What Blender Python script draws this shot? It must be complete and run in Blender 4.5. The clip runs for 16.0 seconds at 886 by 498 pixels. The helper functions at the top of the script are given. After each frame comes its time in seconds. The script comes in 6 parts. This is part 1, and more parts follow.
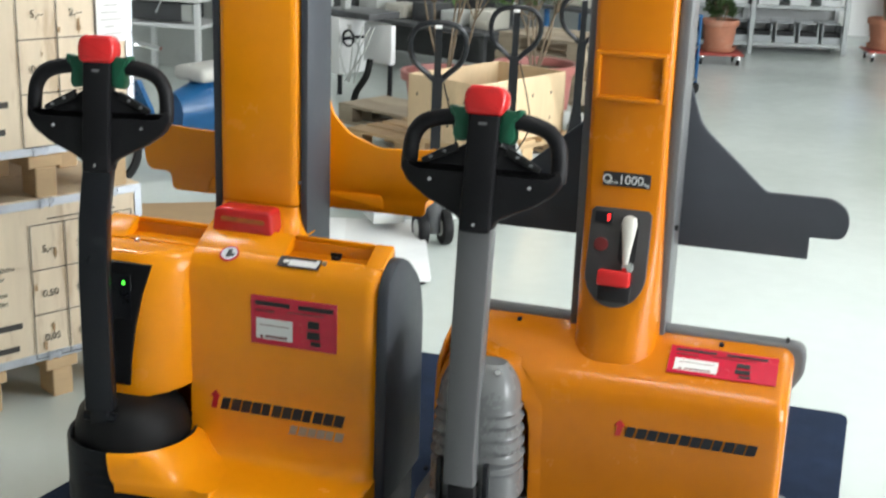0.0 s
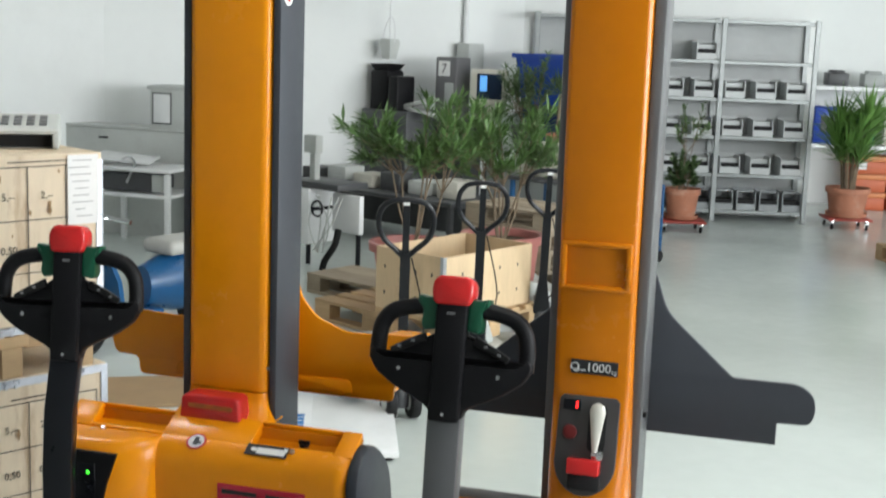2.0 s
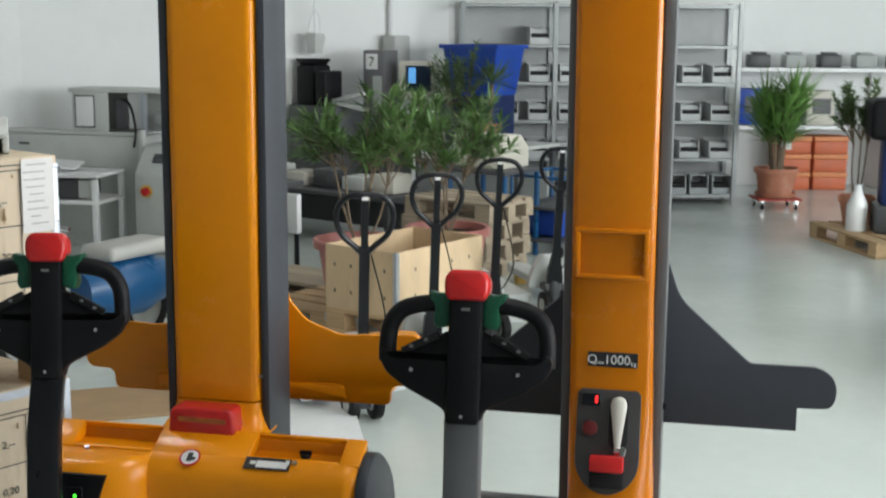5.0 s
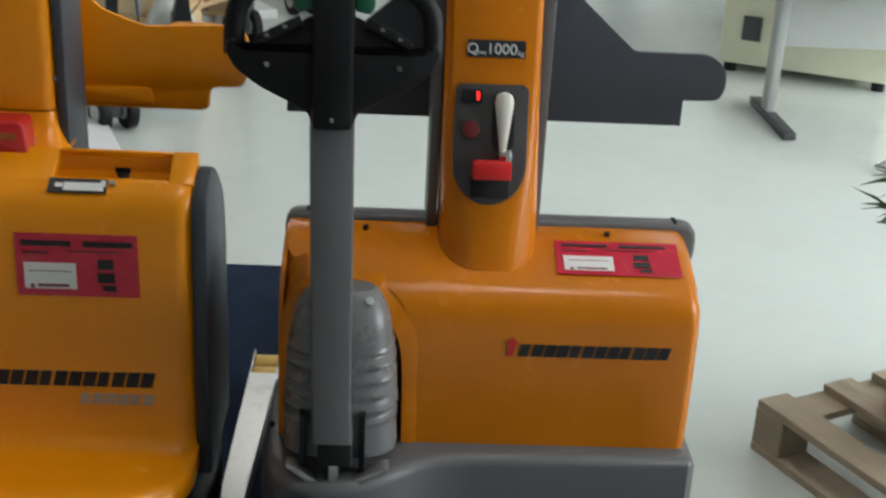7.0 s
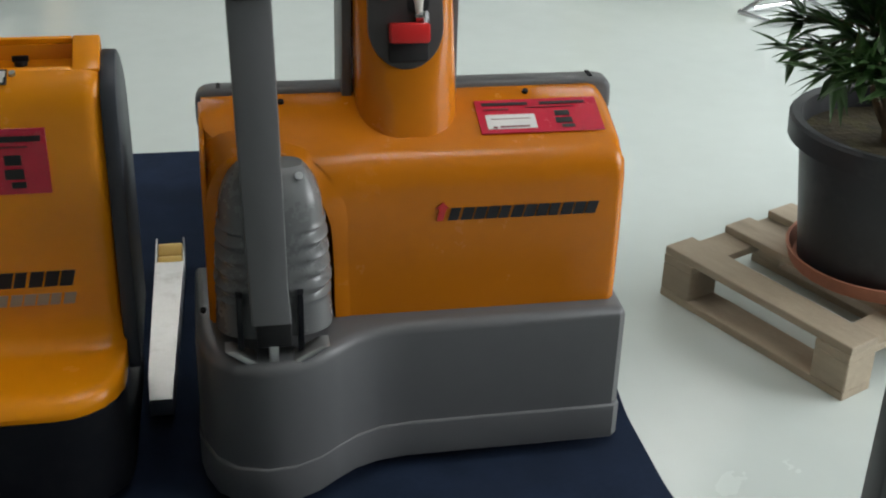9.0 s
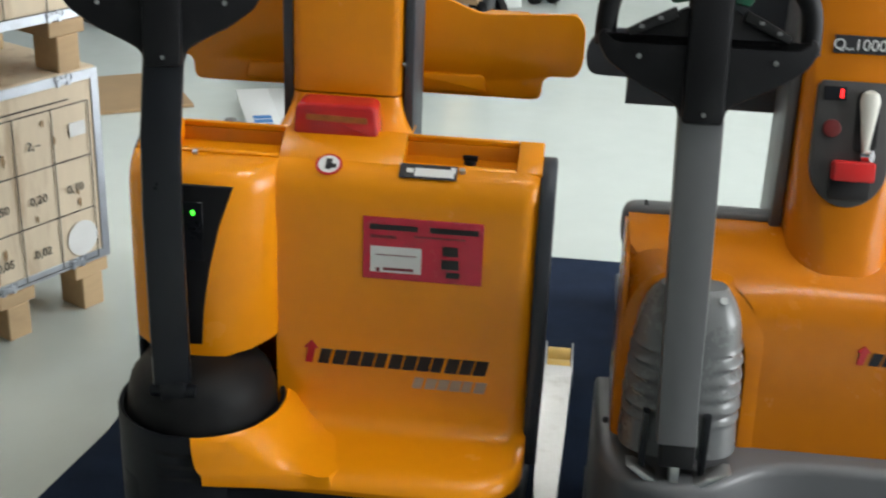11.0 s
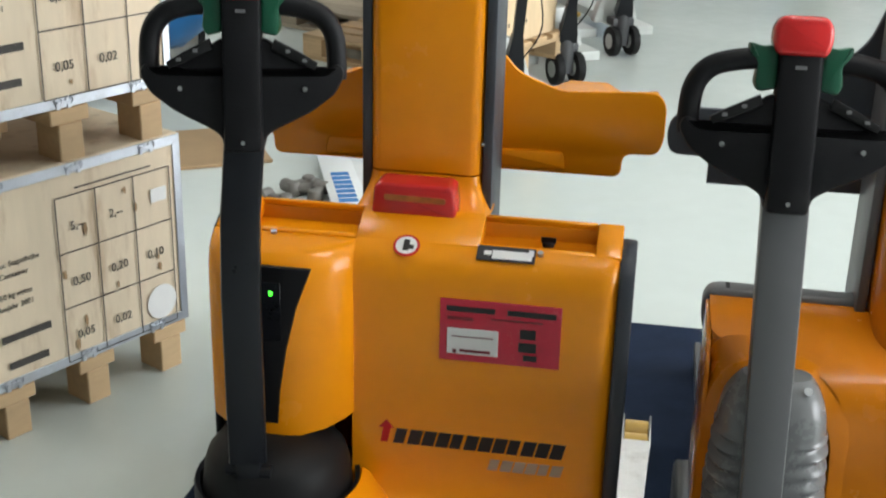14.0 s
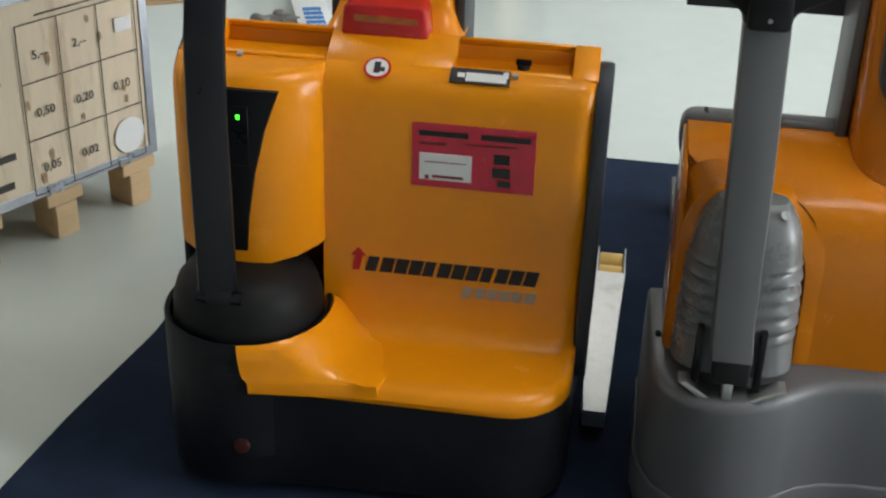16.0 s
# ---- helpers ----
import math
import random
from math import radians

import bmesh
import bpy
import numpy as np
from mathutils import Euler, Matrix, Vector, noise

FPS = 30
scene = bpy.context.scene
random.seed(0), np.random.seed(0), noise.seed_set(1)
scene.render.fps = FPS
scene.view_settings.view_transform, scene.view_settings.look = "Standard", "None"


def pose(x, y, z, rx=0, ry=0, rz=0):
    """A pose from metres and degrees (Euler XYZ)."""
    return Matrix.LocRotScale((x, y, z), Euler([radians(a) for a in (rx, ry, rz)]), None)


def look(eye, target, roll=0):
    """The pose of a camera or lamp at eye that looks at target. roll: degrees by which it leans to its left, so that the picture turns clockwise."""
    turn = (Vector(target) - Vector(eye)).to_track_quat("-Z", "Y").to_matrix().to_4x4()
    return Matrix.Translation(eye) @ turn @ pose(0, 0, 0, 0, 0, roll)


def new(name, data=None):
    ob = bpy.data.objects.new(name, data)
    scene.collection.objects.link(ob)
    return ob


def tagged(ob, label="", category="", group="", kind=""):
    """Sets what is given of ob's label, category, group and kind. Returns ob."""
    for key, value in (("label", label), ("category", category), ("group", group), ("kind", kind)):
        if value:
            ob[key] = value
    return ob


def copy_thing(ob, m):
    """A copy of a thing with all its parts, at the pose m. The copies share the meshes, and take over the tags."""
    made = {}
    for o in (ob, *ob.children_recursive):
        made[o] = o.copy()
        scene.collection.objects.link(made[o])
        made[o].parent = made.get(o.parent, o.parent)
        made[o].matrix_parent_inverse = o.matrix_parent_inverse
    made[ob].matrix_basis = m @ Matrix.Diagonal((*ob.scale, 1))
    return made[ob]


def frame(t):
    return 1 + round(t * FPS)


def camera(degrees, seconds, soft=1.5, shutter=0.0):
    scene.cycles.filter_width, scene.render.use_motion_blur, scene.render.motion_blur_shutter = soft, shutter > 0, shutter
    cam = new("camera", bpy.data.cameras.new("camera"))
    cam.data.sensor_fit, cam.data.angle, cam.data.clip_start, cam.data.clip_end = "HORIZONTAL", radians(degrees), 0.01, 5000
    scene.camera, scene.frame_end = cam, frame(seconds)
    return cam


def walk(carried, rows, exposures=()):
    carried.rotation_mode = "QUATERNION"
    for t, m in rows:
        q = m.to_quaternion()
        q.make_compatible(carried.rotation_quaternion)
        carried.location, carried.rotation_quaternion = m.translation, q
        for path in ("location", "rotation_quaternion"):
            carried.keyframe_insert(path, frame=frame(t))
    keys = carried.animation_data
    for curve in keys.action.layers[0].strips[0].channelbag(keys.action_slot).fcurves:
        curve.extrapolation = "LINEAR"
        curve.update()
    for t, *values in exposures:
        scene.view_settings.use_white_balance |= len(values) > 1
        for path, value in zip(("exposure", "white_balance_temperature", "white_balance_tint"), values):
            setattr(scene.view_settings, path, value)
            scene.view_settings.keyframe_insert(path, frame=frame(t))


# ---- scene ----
cam = camera(38.0, 16.0, soft=2.0, shutter=0.5)
PATH = [
    (0, (1.392, -2.819, 1.827), (0.846, -0.984, 1.25), 2.0),
    (0.5, (1.389, -2.842, 1.842), (0.877, -0.975, 1.342), 2.2),
    (1, (1.376, -2.848, 1.864), (0.849, -0.966, 1.439), 2.5),
    (1.5, (1.382, -2.839, 1.88), (0.867, -0.944, 1.503), 2.7),
    (2, (1.388, -2.823, 1.896), (0.866, -0.921, 1.562), 2.1),
    (2.5, (1.387, -2.81, 1.914), (0.852, -0.902, 1.645), 2.6),
    (3, (1.377, -2.802, 1.915), (0.812, -0.903, 1.641), 3.2),
    (3.2, (1.381, -2.803, 1.913), (0.817, -0.904, 1.638), 3.2),
    (5.5, (1.008, -2.68, 1.828), (0.704, -0.748, 1.407), 0.6),
    (6, (0.87, -2.602, 1.781), (0.708, -0.689, 1.222), 2.5),
    (6.5, (0.799, -2.42, 1.731), (0.74, -0.54, 1.052), 1.2),
    (7, (0.754, -2.306, 1.711), (0.849, -0.46, 0.946), 3.0),
    (7.5, (0.687, -2.278, 1.704), (0.892, -0.473, 0.868), 2.8),
    (8, (0.62, -2.27, 1.689), (0.987, -0.508, 0.816), 2.7),
    (8.5, (0.603, -2.257, 1.664), (0.941, -0.523, 0.728), 1.6),
    (9, (0.595, -2.263, 1.675), (0.929, -0.524, 0.744), 1.8),
    (9.5, (0.555, -2.277, 1.672), (0.833, -0.497, 0.804), 2.7),
    (10, (0.492, -2.292, 1.667), (0.603, -0.48, 0.827), 2.8),
    (10.2, (0.47, -2.301, 1.662), (0.505, -0.48, 0.837), 2.7),
    (12.3, (0.413, -2.244, 1.763), (0.121, -0.413, 1.012), 1.6),
    (12.5, (0.414, -2.246, 1.766), (0.116, -0.409, 1.032), 1.6),
    (13, (0.418, -2.252, 1.776), (0.107, -0.398, 1.094), 1.3),
    (13.5, (0.412, -2.248, 1.781), (0.104, -0.402, 1.073), 1.2),
    (14, (0.412, -2.235, 1.766), (0.117, -0.401, 1.024), 1.4),
    (14.5, (0.409, -2.221, 1.752), (0.128, -0.406, 0.962), 1.6),
    (15, (0.409, -2.209, 1.739), (0.134, -0.414, 0.901), 1.8),
    (15.5, (0.41, -2.201, 1.716), (0.143, -0.437, 0.811), 1.8),
    (16, (0.418, -2.206, 1.699), (0.179, -0.463, 0.749), 1.9),
]
walk(cam, [(t, look(eye, target, roll)) for t, eye, target, roll in PATH],
     [(0, 0.0), (1.5, -0.28), (3.2, -0.42), (5.3, -0.65), (7, -0.8), (9, -0.9), (10.2, -0.45), (12.5, -0.18), (14.5, -0.28), (16, -0.46)])

# ---- light ----
world = bpy.data.worlds.new("world")
scene.world = world
world.use_nodes = True
_nt = world.node_tree
_sky = _nt.nodes.new("ShaderNodeTexSky")
_sky.sky_type = "NISHITA"
_sky.sun_disc = False
_sky.sun_elevation, _sky.sun_rotation = radians(35), radians(200)
_nt.links.new(_sky.outputs[0], _nt.nodes["Background"].inputs[0])
_nt.nodes["Background"].inputs[1].default_value = 0.1
scene.view_settings.exposure = 0.0

ROOM = pose(0, 0, 0, 0, 0, -25)          # the hall is turned against the two stackers


def lamp_area(name, m, sx, sy, power, col=(1, 1, 1)):
    d = bpy.data.lights.new(name, "AREA")
    d.shape, d.size, d.size_y, d.energy, d.color = "RECTANGLE", sx, sy, power, col
    ob = new(name, d)
    ob.matrix_world = m
    return ob


# ---- materials ----
def mat(name, col, rough=0.5, metal=0.0, vary=0.06, scale=6.0, bump=0.0, bscale=200.0, coat=0.0, spec=0.5,
        dirt=None, dirt_amt=0.0, dirt_scale=3.0, stretch=(1, 1, 1), per_object=0.0, emit=None, alpha=None):
    m = bpy.data.materials.new(name)
    m.use_nodes = True
    nt = m.node_tree
    bs = nt.nodes["Principled BSDF"]
    N, L = nt.nodes.new, nt.links.new
    tc = N("ShaderNodeTexCoord")
    mp = N("ShaderNodeMapping")
    mp.inputs["Scale"].default_value = stretch
    L(tc.outputs["Object"], mp.inputs[0])
    n1 = N("ShaderNodeTexNoise")
    n1.inputs["Scale"].default_value, n1.inputs["Detail"].default_value = scale, 6
    L(mp.outputs[0], n1.inputs[0])
    n2 = N("ShaderNodeTexNoise")
    n2.inputs["Scale"].default_value, n2.inputs["Detail"].default_value = scale * 11, 3
    L(mp.outputs[0], n2.inputs[0])
    mix = N("ShaderNodeMath")
    mix.operation = "MULTIPLY_ADD"
    mix.inputs[1].default_value = 0.35
    L(n2.outputs[0], mix.inputs[0])
    L(n1.outputs[0], mix.inputs[2])
    mr = N("ShaderNodeMapRange")
    mr.inputs["From Min"].default_value, mr.inputs["From Max"].default_value = 0.4, 0.95
    mr.inputs["To Min"].default_value, mr.inputs["To Max"].default_value = 1 - vary, 1 + vary
    L(mix.outputs[0], mr.inputs[0])
    hsv = N("ShaderNodeHueSaturation")
    hsv.inputs["Color"].default_value = (*col, 1)
    if per_object:
        oi = N("ShaderNodeObjectInfo")
        mo = N("ShaderNodeMapRange")
        mo.inputs["To Min"].default_value, mo.inputs["To Max"].default_value = 1 - per_object, 1 + per_object
        L(oi.outputs["Random"], mo.inputs[0])
        mm = N("ShaderNodeMath")
        mm.operation = "MULTIPLY"
        L(mr.outputs[0], mm.inputs[0])
        L(mo.outputs[0], mm.inputs[1])
        L(mm.outputs[0], hsv.inputs["Value"])
    else:
        L(mr.outputs[0], hsv.inputs["Value"])
    out = hsv.outputs[0]
    if dirt:
        n3 = N("ShaderNodeTexNoise")
        n3.inputs["Scale"].default_value, n3.inputs["Detail"].default_value = dirt_scale, 8
        n3.inputs["Roughness"].default_value = 0.65
        L(mp.outputs[0], n3.inputs[0])
        cr = N("ShaderNodeMapRange")
        cr.inputs["From Min"].default_value, cr.inputs["From Max"].default_value = 0.54, 0.72
        cr.inputs["To Max"].default_value = dirt_amt
        L(n3.outputs[0], cr.inputs[0])
        mx = N("ShaderNodeMix")
        mx.data_type = "RGBA"
        L(cr.outputs[0], mx.inputs["Factor"])
        L(out, mx.inputs["A"])
        mx.inputs["B"].default_value = (*dirt, 1)
        out = mx.outputs["Result"]
    L(out, bs.inputs["Base Color"])
    rr = N("ShaderNodeMapRange")
    rr.inputs["From Min"].default_value, rr.inputs["From Max"].default_value = 0.4, 0.95
    rr.inputs["To Min"].default_value, rr.inputs["To Max"].default_value = max(rough - 0.06, 0.02), min(rough + 0.08, 1)
    L(mix.outputs[0], rr.inputs[0])
    L(rr.outputs[0], bs.inputs["Roughness"])
    bs.inputs["Metallic"].default_value = metal
    bs.inputs["Specular IOR Level"].default_value = spec
    bs.inputs["Coat Weight"].default_value = coat
    bs.inputs["Coat Roughness"].default_value = 0.15
    if bump:
        nb = N("ShaderNodeTexNoise")
        nb.inputs["Scale"].default_value, nb.inputs["Detail"].default_value = bscale, 4
        L(mp.outputs[0], nb.inputs[0])
        bp = N("ShaderNodeBump")
        bp.inputs["Strength"].default_value, bp.inputs["Distance"].default_value = bump, 0.01
        L(nb.outputs[0], bp.inputs["Height"])
        L(bp.outputs[0], bs.inputs["Normal"])
    if emit:
        bs.inputs["Emission Color"].default_value = (*emit[:3], 1)
        bs.inputs["Emission Strength"].default_value = emit[3]
    return m


ORANGE = mat("orange_paint", (0.86, 0.295, 0.004), 0.22, vary=0.05, scale=3, bump=0.03, bscale=900, spec=0.36,
             dirt=(0.70, 0.22, 0.006), dirt_amt=0.25, dirt_scale=9)
# second stacker: an older, darker orange, its dimmer light also put into the colour
ORANGE2 = mat("darker_orange", (0.57, 0.172, 0.003), 0.22, vary=0.06, scale=4, bump=0.05, bscale=700, spec=0.36,
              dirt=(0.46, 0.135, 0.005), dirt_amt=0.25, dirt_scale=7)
ANTHRACITE = mat("anthracite_paint", (0.0095, 0.0105, 0.014), 0.42, vary=0.15, scale=4, spec=0.2, bump=0.05, bscale=600,
                 dirt=(0.032, 0.032, 0.034), dirt_amt=0.35, dirt_scale=5)
SLATE = mat("slate_grey_paint", (0.05, 0.055, 0.066), 0.45, spec=0.3, vary=0.08, scale=4, bump=0.03, bscale=500)
GREYPAINT = mat("mid_grey_paint", (0.122, 0.123, 0.127), 0.34, spec=0.35, vary=0.05, scale=4, bump=0.03, bscale=700)
GREYPLASTIC = mat("grey_plastic", (0.15, 0.153, 0.155), 0.26, spec=0.45, vary=0.05, scale=8, bump=0.03, bscale=800)
BLACKPL = mat("black_plastic", (0.006, 0.006, 0.0072), 0.48, spec=0.2, vary=0.12, scale=12, bump=0.08, bscale=1200,
              dirt=(0.018, 0.018, 0.02), dirt_amt=0.4, dirt_scale=14)
RUBBER = mat("black_rubber", (0.008, 0.008, 0.0085), 0.55, spec=0.2, vary=0.15, scale=10, bump=0.1, bscale=500)
BLACKPAINT = mat("black_gloss_paint", (0.008, 0.009, 0.012), 0.32, spec=0.3, vary=0.12, scale=10, dirt=(0.014, 0.014, 0.016), dirt_amt=0.3)
RED = mat("red_plastic", (0.55, 0.020, 0.02), 0.2, vary=0.06, scale=20, bump=0.03, bscale=600)
REDFILM = mat("red_film", (0.55, 0.012, 0.04), 0.22, vary=0.1, scale=25, bump=0.12, bscale=35)
GREEN = mat("green_plastic", (0.004, 0.072, 0.036), 0.35, vary=0.08, scale=20)
WHITEPAPER = mat("white_paper", (0.75, 0.75, 0.74), 0.7, vary=0.03, scale=30)
PRINT = mat("black_print", (0.012, 0.012, 0.014), 0.5, vary=0.1, scale=40)
GREYPRINT = mat("grey_print", (0.42, 0.33, 0.24), 0.45, vary=0.05, scale=40)
STEEL = mat("worn_steel", (0.55, 0.55, 0.54), 0.34, metal=1.0, vary=0.1, scale=12, bump=0.05, bscale=300, dirt=(0.3, 0.29, 0.27), dirt_amt=0.5, dirt_scale=12)
CHROME = mat("chrome", (0.75, 0.75, 0.76), 0.14, metal=1.0, vary=0.05, scale=12)
ZINC = mat("galvanised_steel", (0.52, 0.55, 0.60), 0.38, metal=0.75, vary=0.12, scale=14, dirt=(0.35, 0.36, 0.38), dirt_amt=0.5, dirt_scale=10)
YELLOWPU = mat("yellow_polyurethane", (0.62, 0.40, 0.10), 0.4, vary=0.08, scale=20)
CARPET = mat("blue_carpet", (0.017, 0.027, 0.054), 0.95, vary=0.25, scale=9, bump=0.5, bscale=900, spec=0.1,
             dirt=(0.02, 0.028, 0.05), dirt_amt=0.6, dirt_scale=2.5)
FLOORM = mat("pale_grey_floor_coating", (0.58, 0.63, 0.60), 0.20, vary=0.05, scale=0.9, bump=0.012, bscale=60,
             dirt=(0.55, 0.59, 0.56), dirt_amt=0.25, dirt_scale=1.6, spec=0.5)
WALLM = mat("white_wall_paint", (0.80, 0.82, 0.81), 0.85, vary=0.025, scale=0.8, bump=0.06, bscale=120,
            dirt=(0.68, 0.69, 0.68), dirt_amt=0.35, dirt_scale=0.7)
CEILM = mat("white_ceiling_paint", (0.55, 0.56, 0.56), 0.9, vary=0.05, scale=1)
PLY = mat("pale_plywood", (0.72, 0.60, 0.44), 0.62, vary=0.12, scale=3.5, stretch=(1, 1, 0.22), bump=0.06, bscale=260,
          dirt=(0.40, 0.26, 0.14), dirt_amt=0.75, dirt_scale=9)
PINE = mat("raw_pine", (0.52, 0.36, 0.20), 0.7, vary=0.18, scale=5, stretch=(0.25, 1, 1), bump=0.12, bscale=220,
           dirt=(0.25, 0.17, 0.10), dirt_amt=0.45, dirt_scale=7, per_object=0.14)
PINEOLD = mat("weathered_pine", (0.36, 0.295, 0.215), 0.78, vary=0.22, scale=6, stretch=(0.25, 1, 1), bump=0.18, bscale=220,
              dirt=(0.15, 0.12, 0.09), dirt_amt=0.6, dirt_scale=6, per_object=0.16)
FAINT = mat("faint_grey_print", (0.42, 0.42, 0.42), 0.7)
INK = mat("stencil_ink", (0.05, 0.045, 0.04), 0.7, vary=0.3, scale=60)
BURN = mat("scorched_wood", (0.36, 0.23, 0.12), 0.75, vary=0.4, scale=40)
LED_G = mat("green_led", (0.05, 0.6, 0.05), 0.3, emit=(0.05, 1.0, 0.03, 5.0))
LED_R = mat("red_led", (0.6, 0.02, 0.02), 0.3, emit=(1.0, 0.02, 0.02, 4.0))
DARK = mat("dark_cavity", (0.008, 0.008, 0.009), 0.8)


# ---- shape helpers ----
def mark(bm, verts_before, m):
    vs = [v for v in bm.verts if v not in verts_before]
    if m is not None:
        bmesh.ops.transform(bm, matrix=m, verts=vs)
    return vs


def box(bm, c, s, bev=0.0, seg=2, m=None):
    t = bmesh.new()
    bmesh.ops.create_cube(t, size=1, matrix=Matrix.Translation(c) @ Matrix.Diagonal((*s, 1)))
    if bev:
        bmesh.ops.bevel(t, geom=t.edges[:], offset=bev, segments=seg, profile=0.5, affect="EDGES")
    return put_in(bm, t, m)


def put_in(bm, t, m=None):
    if m is not None:
        t.transform(m)
    me = bpy.data.meshes.new("tmp")
    t.to_mesh(me)
    t.free()
    bm.from_mesh(me)
    bpy.data.meshes.remove(me)
    return bm


def slab(bm, pts, thick, bev=0.0, m=None, seg=2, only_front=False):
    """An outline in the xz plane, drawn counter-clockwise as seen from -y, thick along +y."""
    t = bmesh.new()
    vs = [t.verts.new((x, 0, z)) for x, z in pts]
    f = t.faces.new(vs)
    r = bmesh.ops.extrude_face_region(t, geom=[f])
    bmesh.ops.translate(t, vec=(0, thick, 0), verts=[v for v in r["geom"] if isinstance(v, bmesh.types.BMVert)])
    bmesh.ops.recalc_face_normals(t, faces=t.faces)
    if bev:
        es = [e for e in t.edges if abs(e.verts[0].co.y - e.verts[1].co.y) < 1e-6]
        bmesh.ops.bevel(t, geom=es, offset=bev, segments=seg, profile=0.5, affect="EDGES")
    return put_in(bm, t, m)


def plan(bm, pts, z0, z1, bev=0.0, m=None, seg=3, bottom=False):
    """An outline in the xy plane, from z0 up to z1, its upper edge rounded."""
    t = bmesh.new()
    vs = [t.verts.new((x, y, z0)) for x, y in pts]
    f = t.faces.new(vs)
    r = bmesh.ops.extrude_face_region(t, geom=[f])
    bmesh.ops.translate(t, vec=(0, 0, z1 - z0), verts=[v for v in r["geom"] if isinstance(v, bmesh.types.BMVert)])
    bmesh.ops.recalc_face_normals(t, faces=t.faces)
    if bev:
        es = [e for e in t.edges if all(abs(v.co.z - z1) < 1e-6 for v in e.verts) or (bottom and all(abs(v.co.z - z0) < 1e-6 for v in e.verts))]
        bmesh.ops.bevel(t, geom=es, offset=bev, segments=seg, profile=0.5, affect="EDGES")
    return put_in(bm, t, m)


def loft(bm, rings, m=None, closed=True):
    """Skin over rings of equally many points."""
    t = bmesh.new()
    rows = [[t.verts.new(p) for p in ring] for ring in rings]
    n = len(rows[0])
    for a, b in zip(rows, rows[1:]):
        for i in range(n if closed else n - 1):
            j = (i + 1) % n
            t.faces.new((a[i], a[j], b[j], b[i]))
    if closed:
        t.faces.new(rows[0][::-1])
        t.faces.new(rows[-1])
    bmesh.ops.recalc_face_normals(t, faces=t.faces)
    return put_in(bm, t, m)


def cyl(bm, a, b, r, r2=None, n=20, bev=0.0):
    a, b = Vector(a), Vector(b)
    d = b - a
    t = bmesh.new()
    bmesh.ops.create_cone(t, cap_ends=True, segments=n, radius1=r, radius2=r if r2 is None else r2, depth=d.length)
    if bev:
        es = [e for e in t.edges if len({round(v.co.z, 5) for v in e.verts}) == 1]
        bmesh.ops.bevel(t, geom=es, offset=bev, segments=2, profile=0.5, affect="EDGES")
    t.transform(Matrix.Translation((a + b) / 2) @ d.to_track_quat("Z", "Y").to_matrix().to_4x4())
    return put_in(bm, t)


def lathe(bm, prof, n=28, m=None):
    """A profile of (radius, z) turned round the z axis."""
    rings = [[(r * math.cos(2 * math.pi * i / n), r * math.sin(2 * math.pi * i / n), z) for i in range(n)] for r, z in prof]
    return loft(bm, rings, m)


def tube(bm, pts, r, n=8, close=False, rx=None):
    """A round bar along a line of points; r may be one radius or a list."""
    P = [Vector(p) for p in pts]
    k = len(P)
    rr = r if isinstance(r, (list, tuple)) else [r] * k
    rings = []
    up = None
    for i, p in enumerate(P):
        d = (P[(i + 1) % k] - P[i - 1]) if close else (P[min(i + 1, k - 1)] - P[max(i - 1, 0)])
        d.normalize()
        if up is None:
            up = d.orthogonal().normalized()
        up = (up - d * up.dot(d)).normalized()
        s = d.cross(up)
        rings.append([p + (up * math.cos(2 * math.pi * j / n) + s * math.sin(2 * math.pi * j / n)) * rr[i] for j in range(n)])
    t = bmesh.new()
    rows = [[t.verts.new(q) for q in ring] for ring in rings]
    for i in range(k if close else k - 1):
        a, b = rows[i], rows[(i + 1) % k]
        off = 0
        if close and i == k - 1:
            off = min(range(n), key=lambda o: (a[0].co - b[o].co).length)
        for j in range(n):
            t.faces.new((a[j], a[(j + 1) % n], b[(j + 1 + off) % n], b[(j + off) % n]))
    if not close:
        t.faces.new(rows[0][::-1])
        t.faces.new(rows[-1])
    bmesh.ops.recalc_face_normals(t, faces=t.faces)
    return put_in(bm, t)


def smooth_line(pts, sub=6, close=False):
    """A Catmull-Rom line through the points."""
    P = [Vector(p) for p in pts]
    k = len(P)
    out = []
    for i in range(k if close else k - 1):
        p0 = P[(i - 1) % k] if close or i else P[0]
        p1, p2 = P[i], P[(i + 1) % k]
        p3 = P[(i + 2) % k] if close or i + 2 < k else P[-1]
        for s in range(sub):
            u = s / sub
            out.append(0.5 * ((2 * p1) + (p2 - p0) * u + (2 * p0 - 5 * p1 + 4 * p2 - p3) * u * u + (3 * p1 - p0 - 3 * p2 + p3) * u ** 3))
    if not close:
        out.append(P[-1])
    return out


def rounded(pts, r, seg=5):
    """A polygon in the plane with its corners rounded; r: one radius or one for each corner."""
    k = len(pts)
    rr = r if isinstance(r, (list, tuple)) else [r] * k
    out = []
    for i in range(k):
        p, a, b = Vector(pts[i]), Vector(pts[i - 1]), Vector(pts[(i + 1) % k])
        if rr[i] <= 0:
            out.append(tuple(p))
            continue
        da, db = (a - p), (b - p)
        cut = min(rr[i], da.length * 0.49, db.length * 0.49)
        s, e = p + da.normalized() * cut, p + db.normalized() * cut
        for j in range(seg + 1):
            u = j / seg
            out.append(tuple((1 - u) ** 2 * s + 2 * u * (1 - u) * p + u * u * e))
    return out


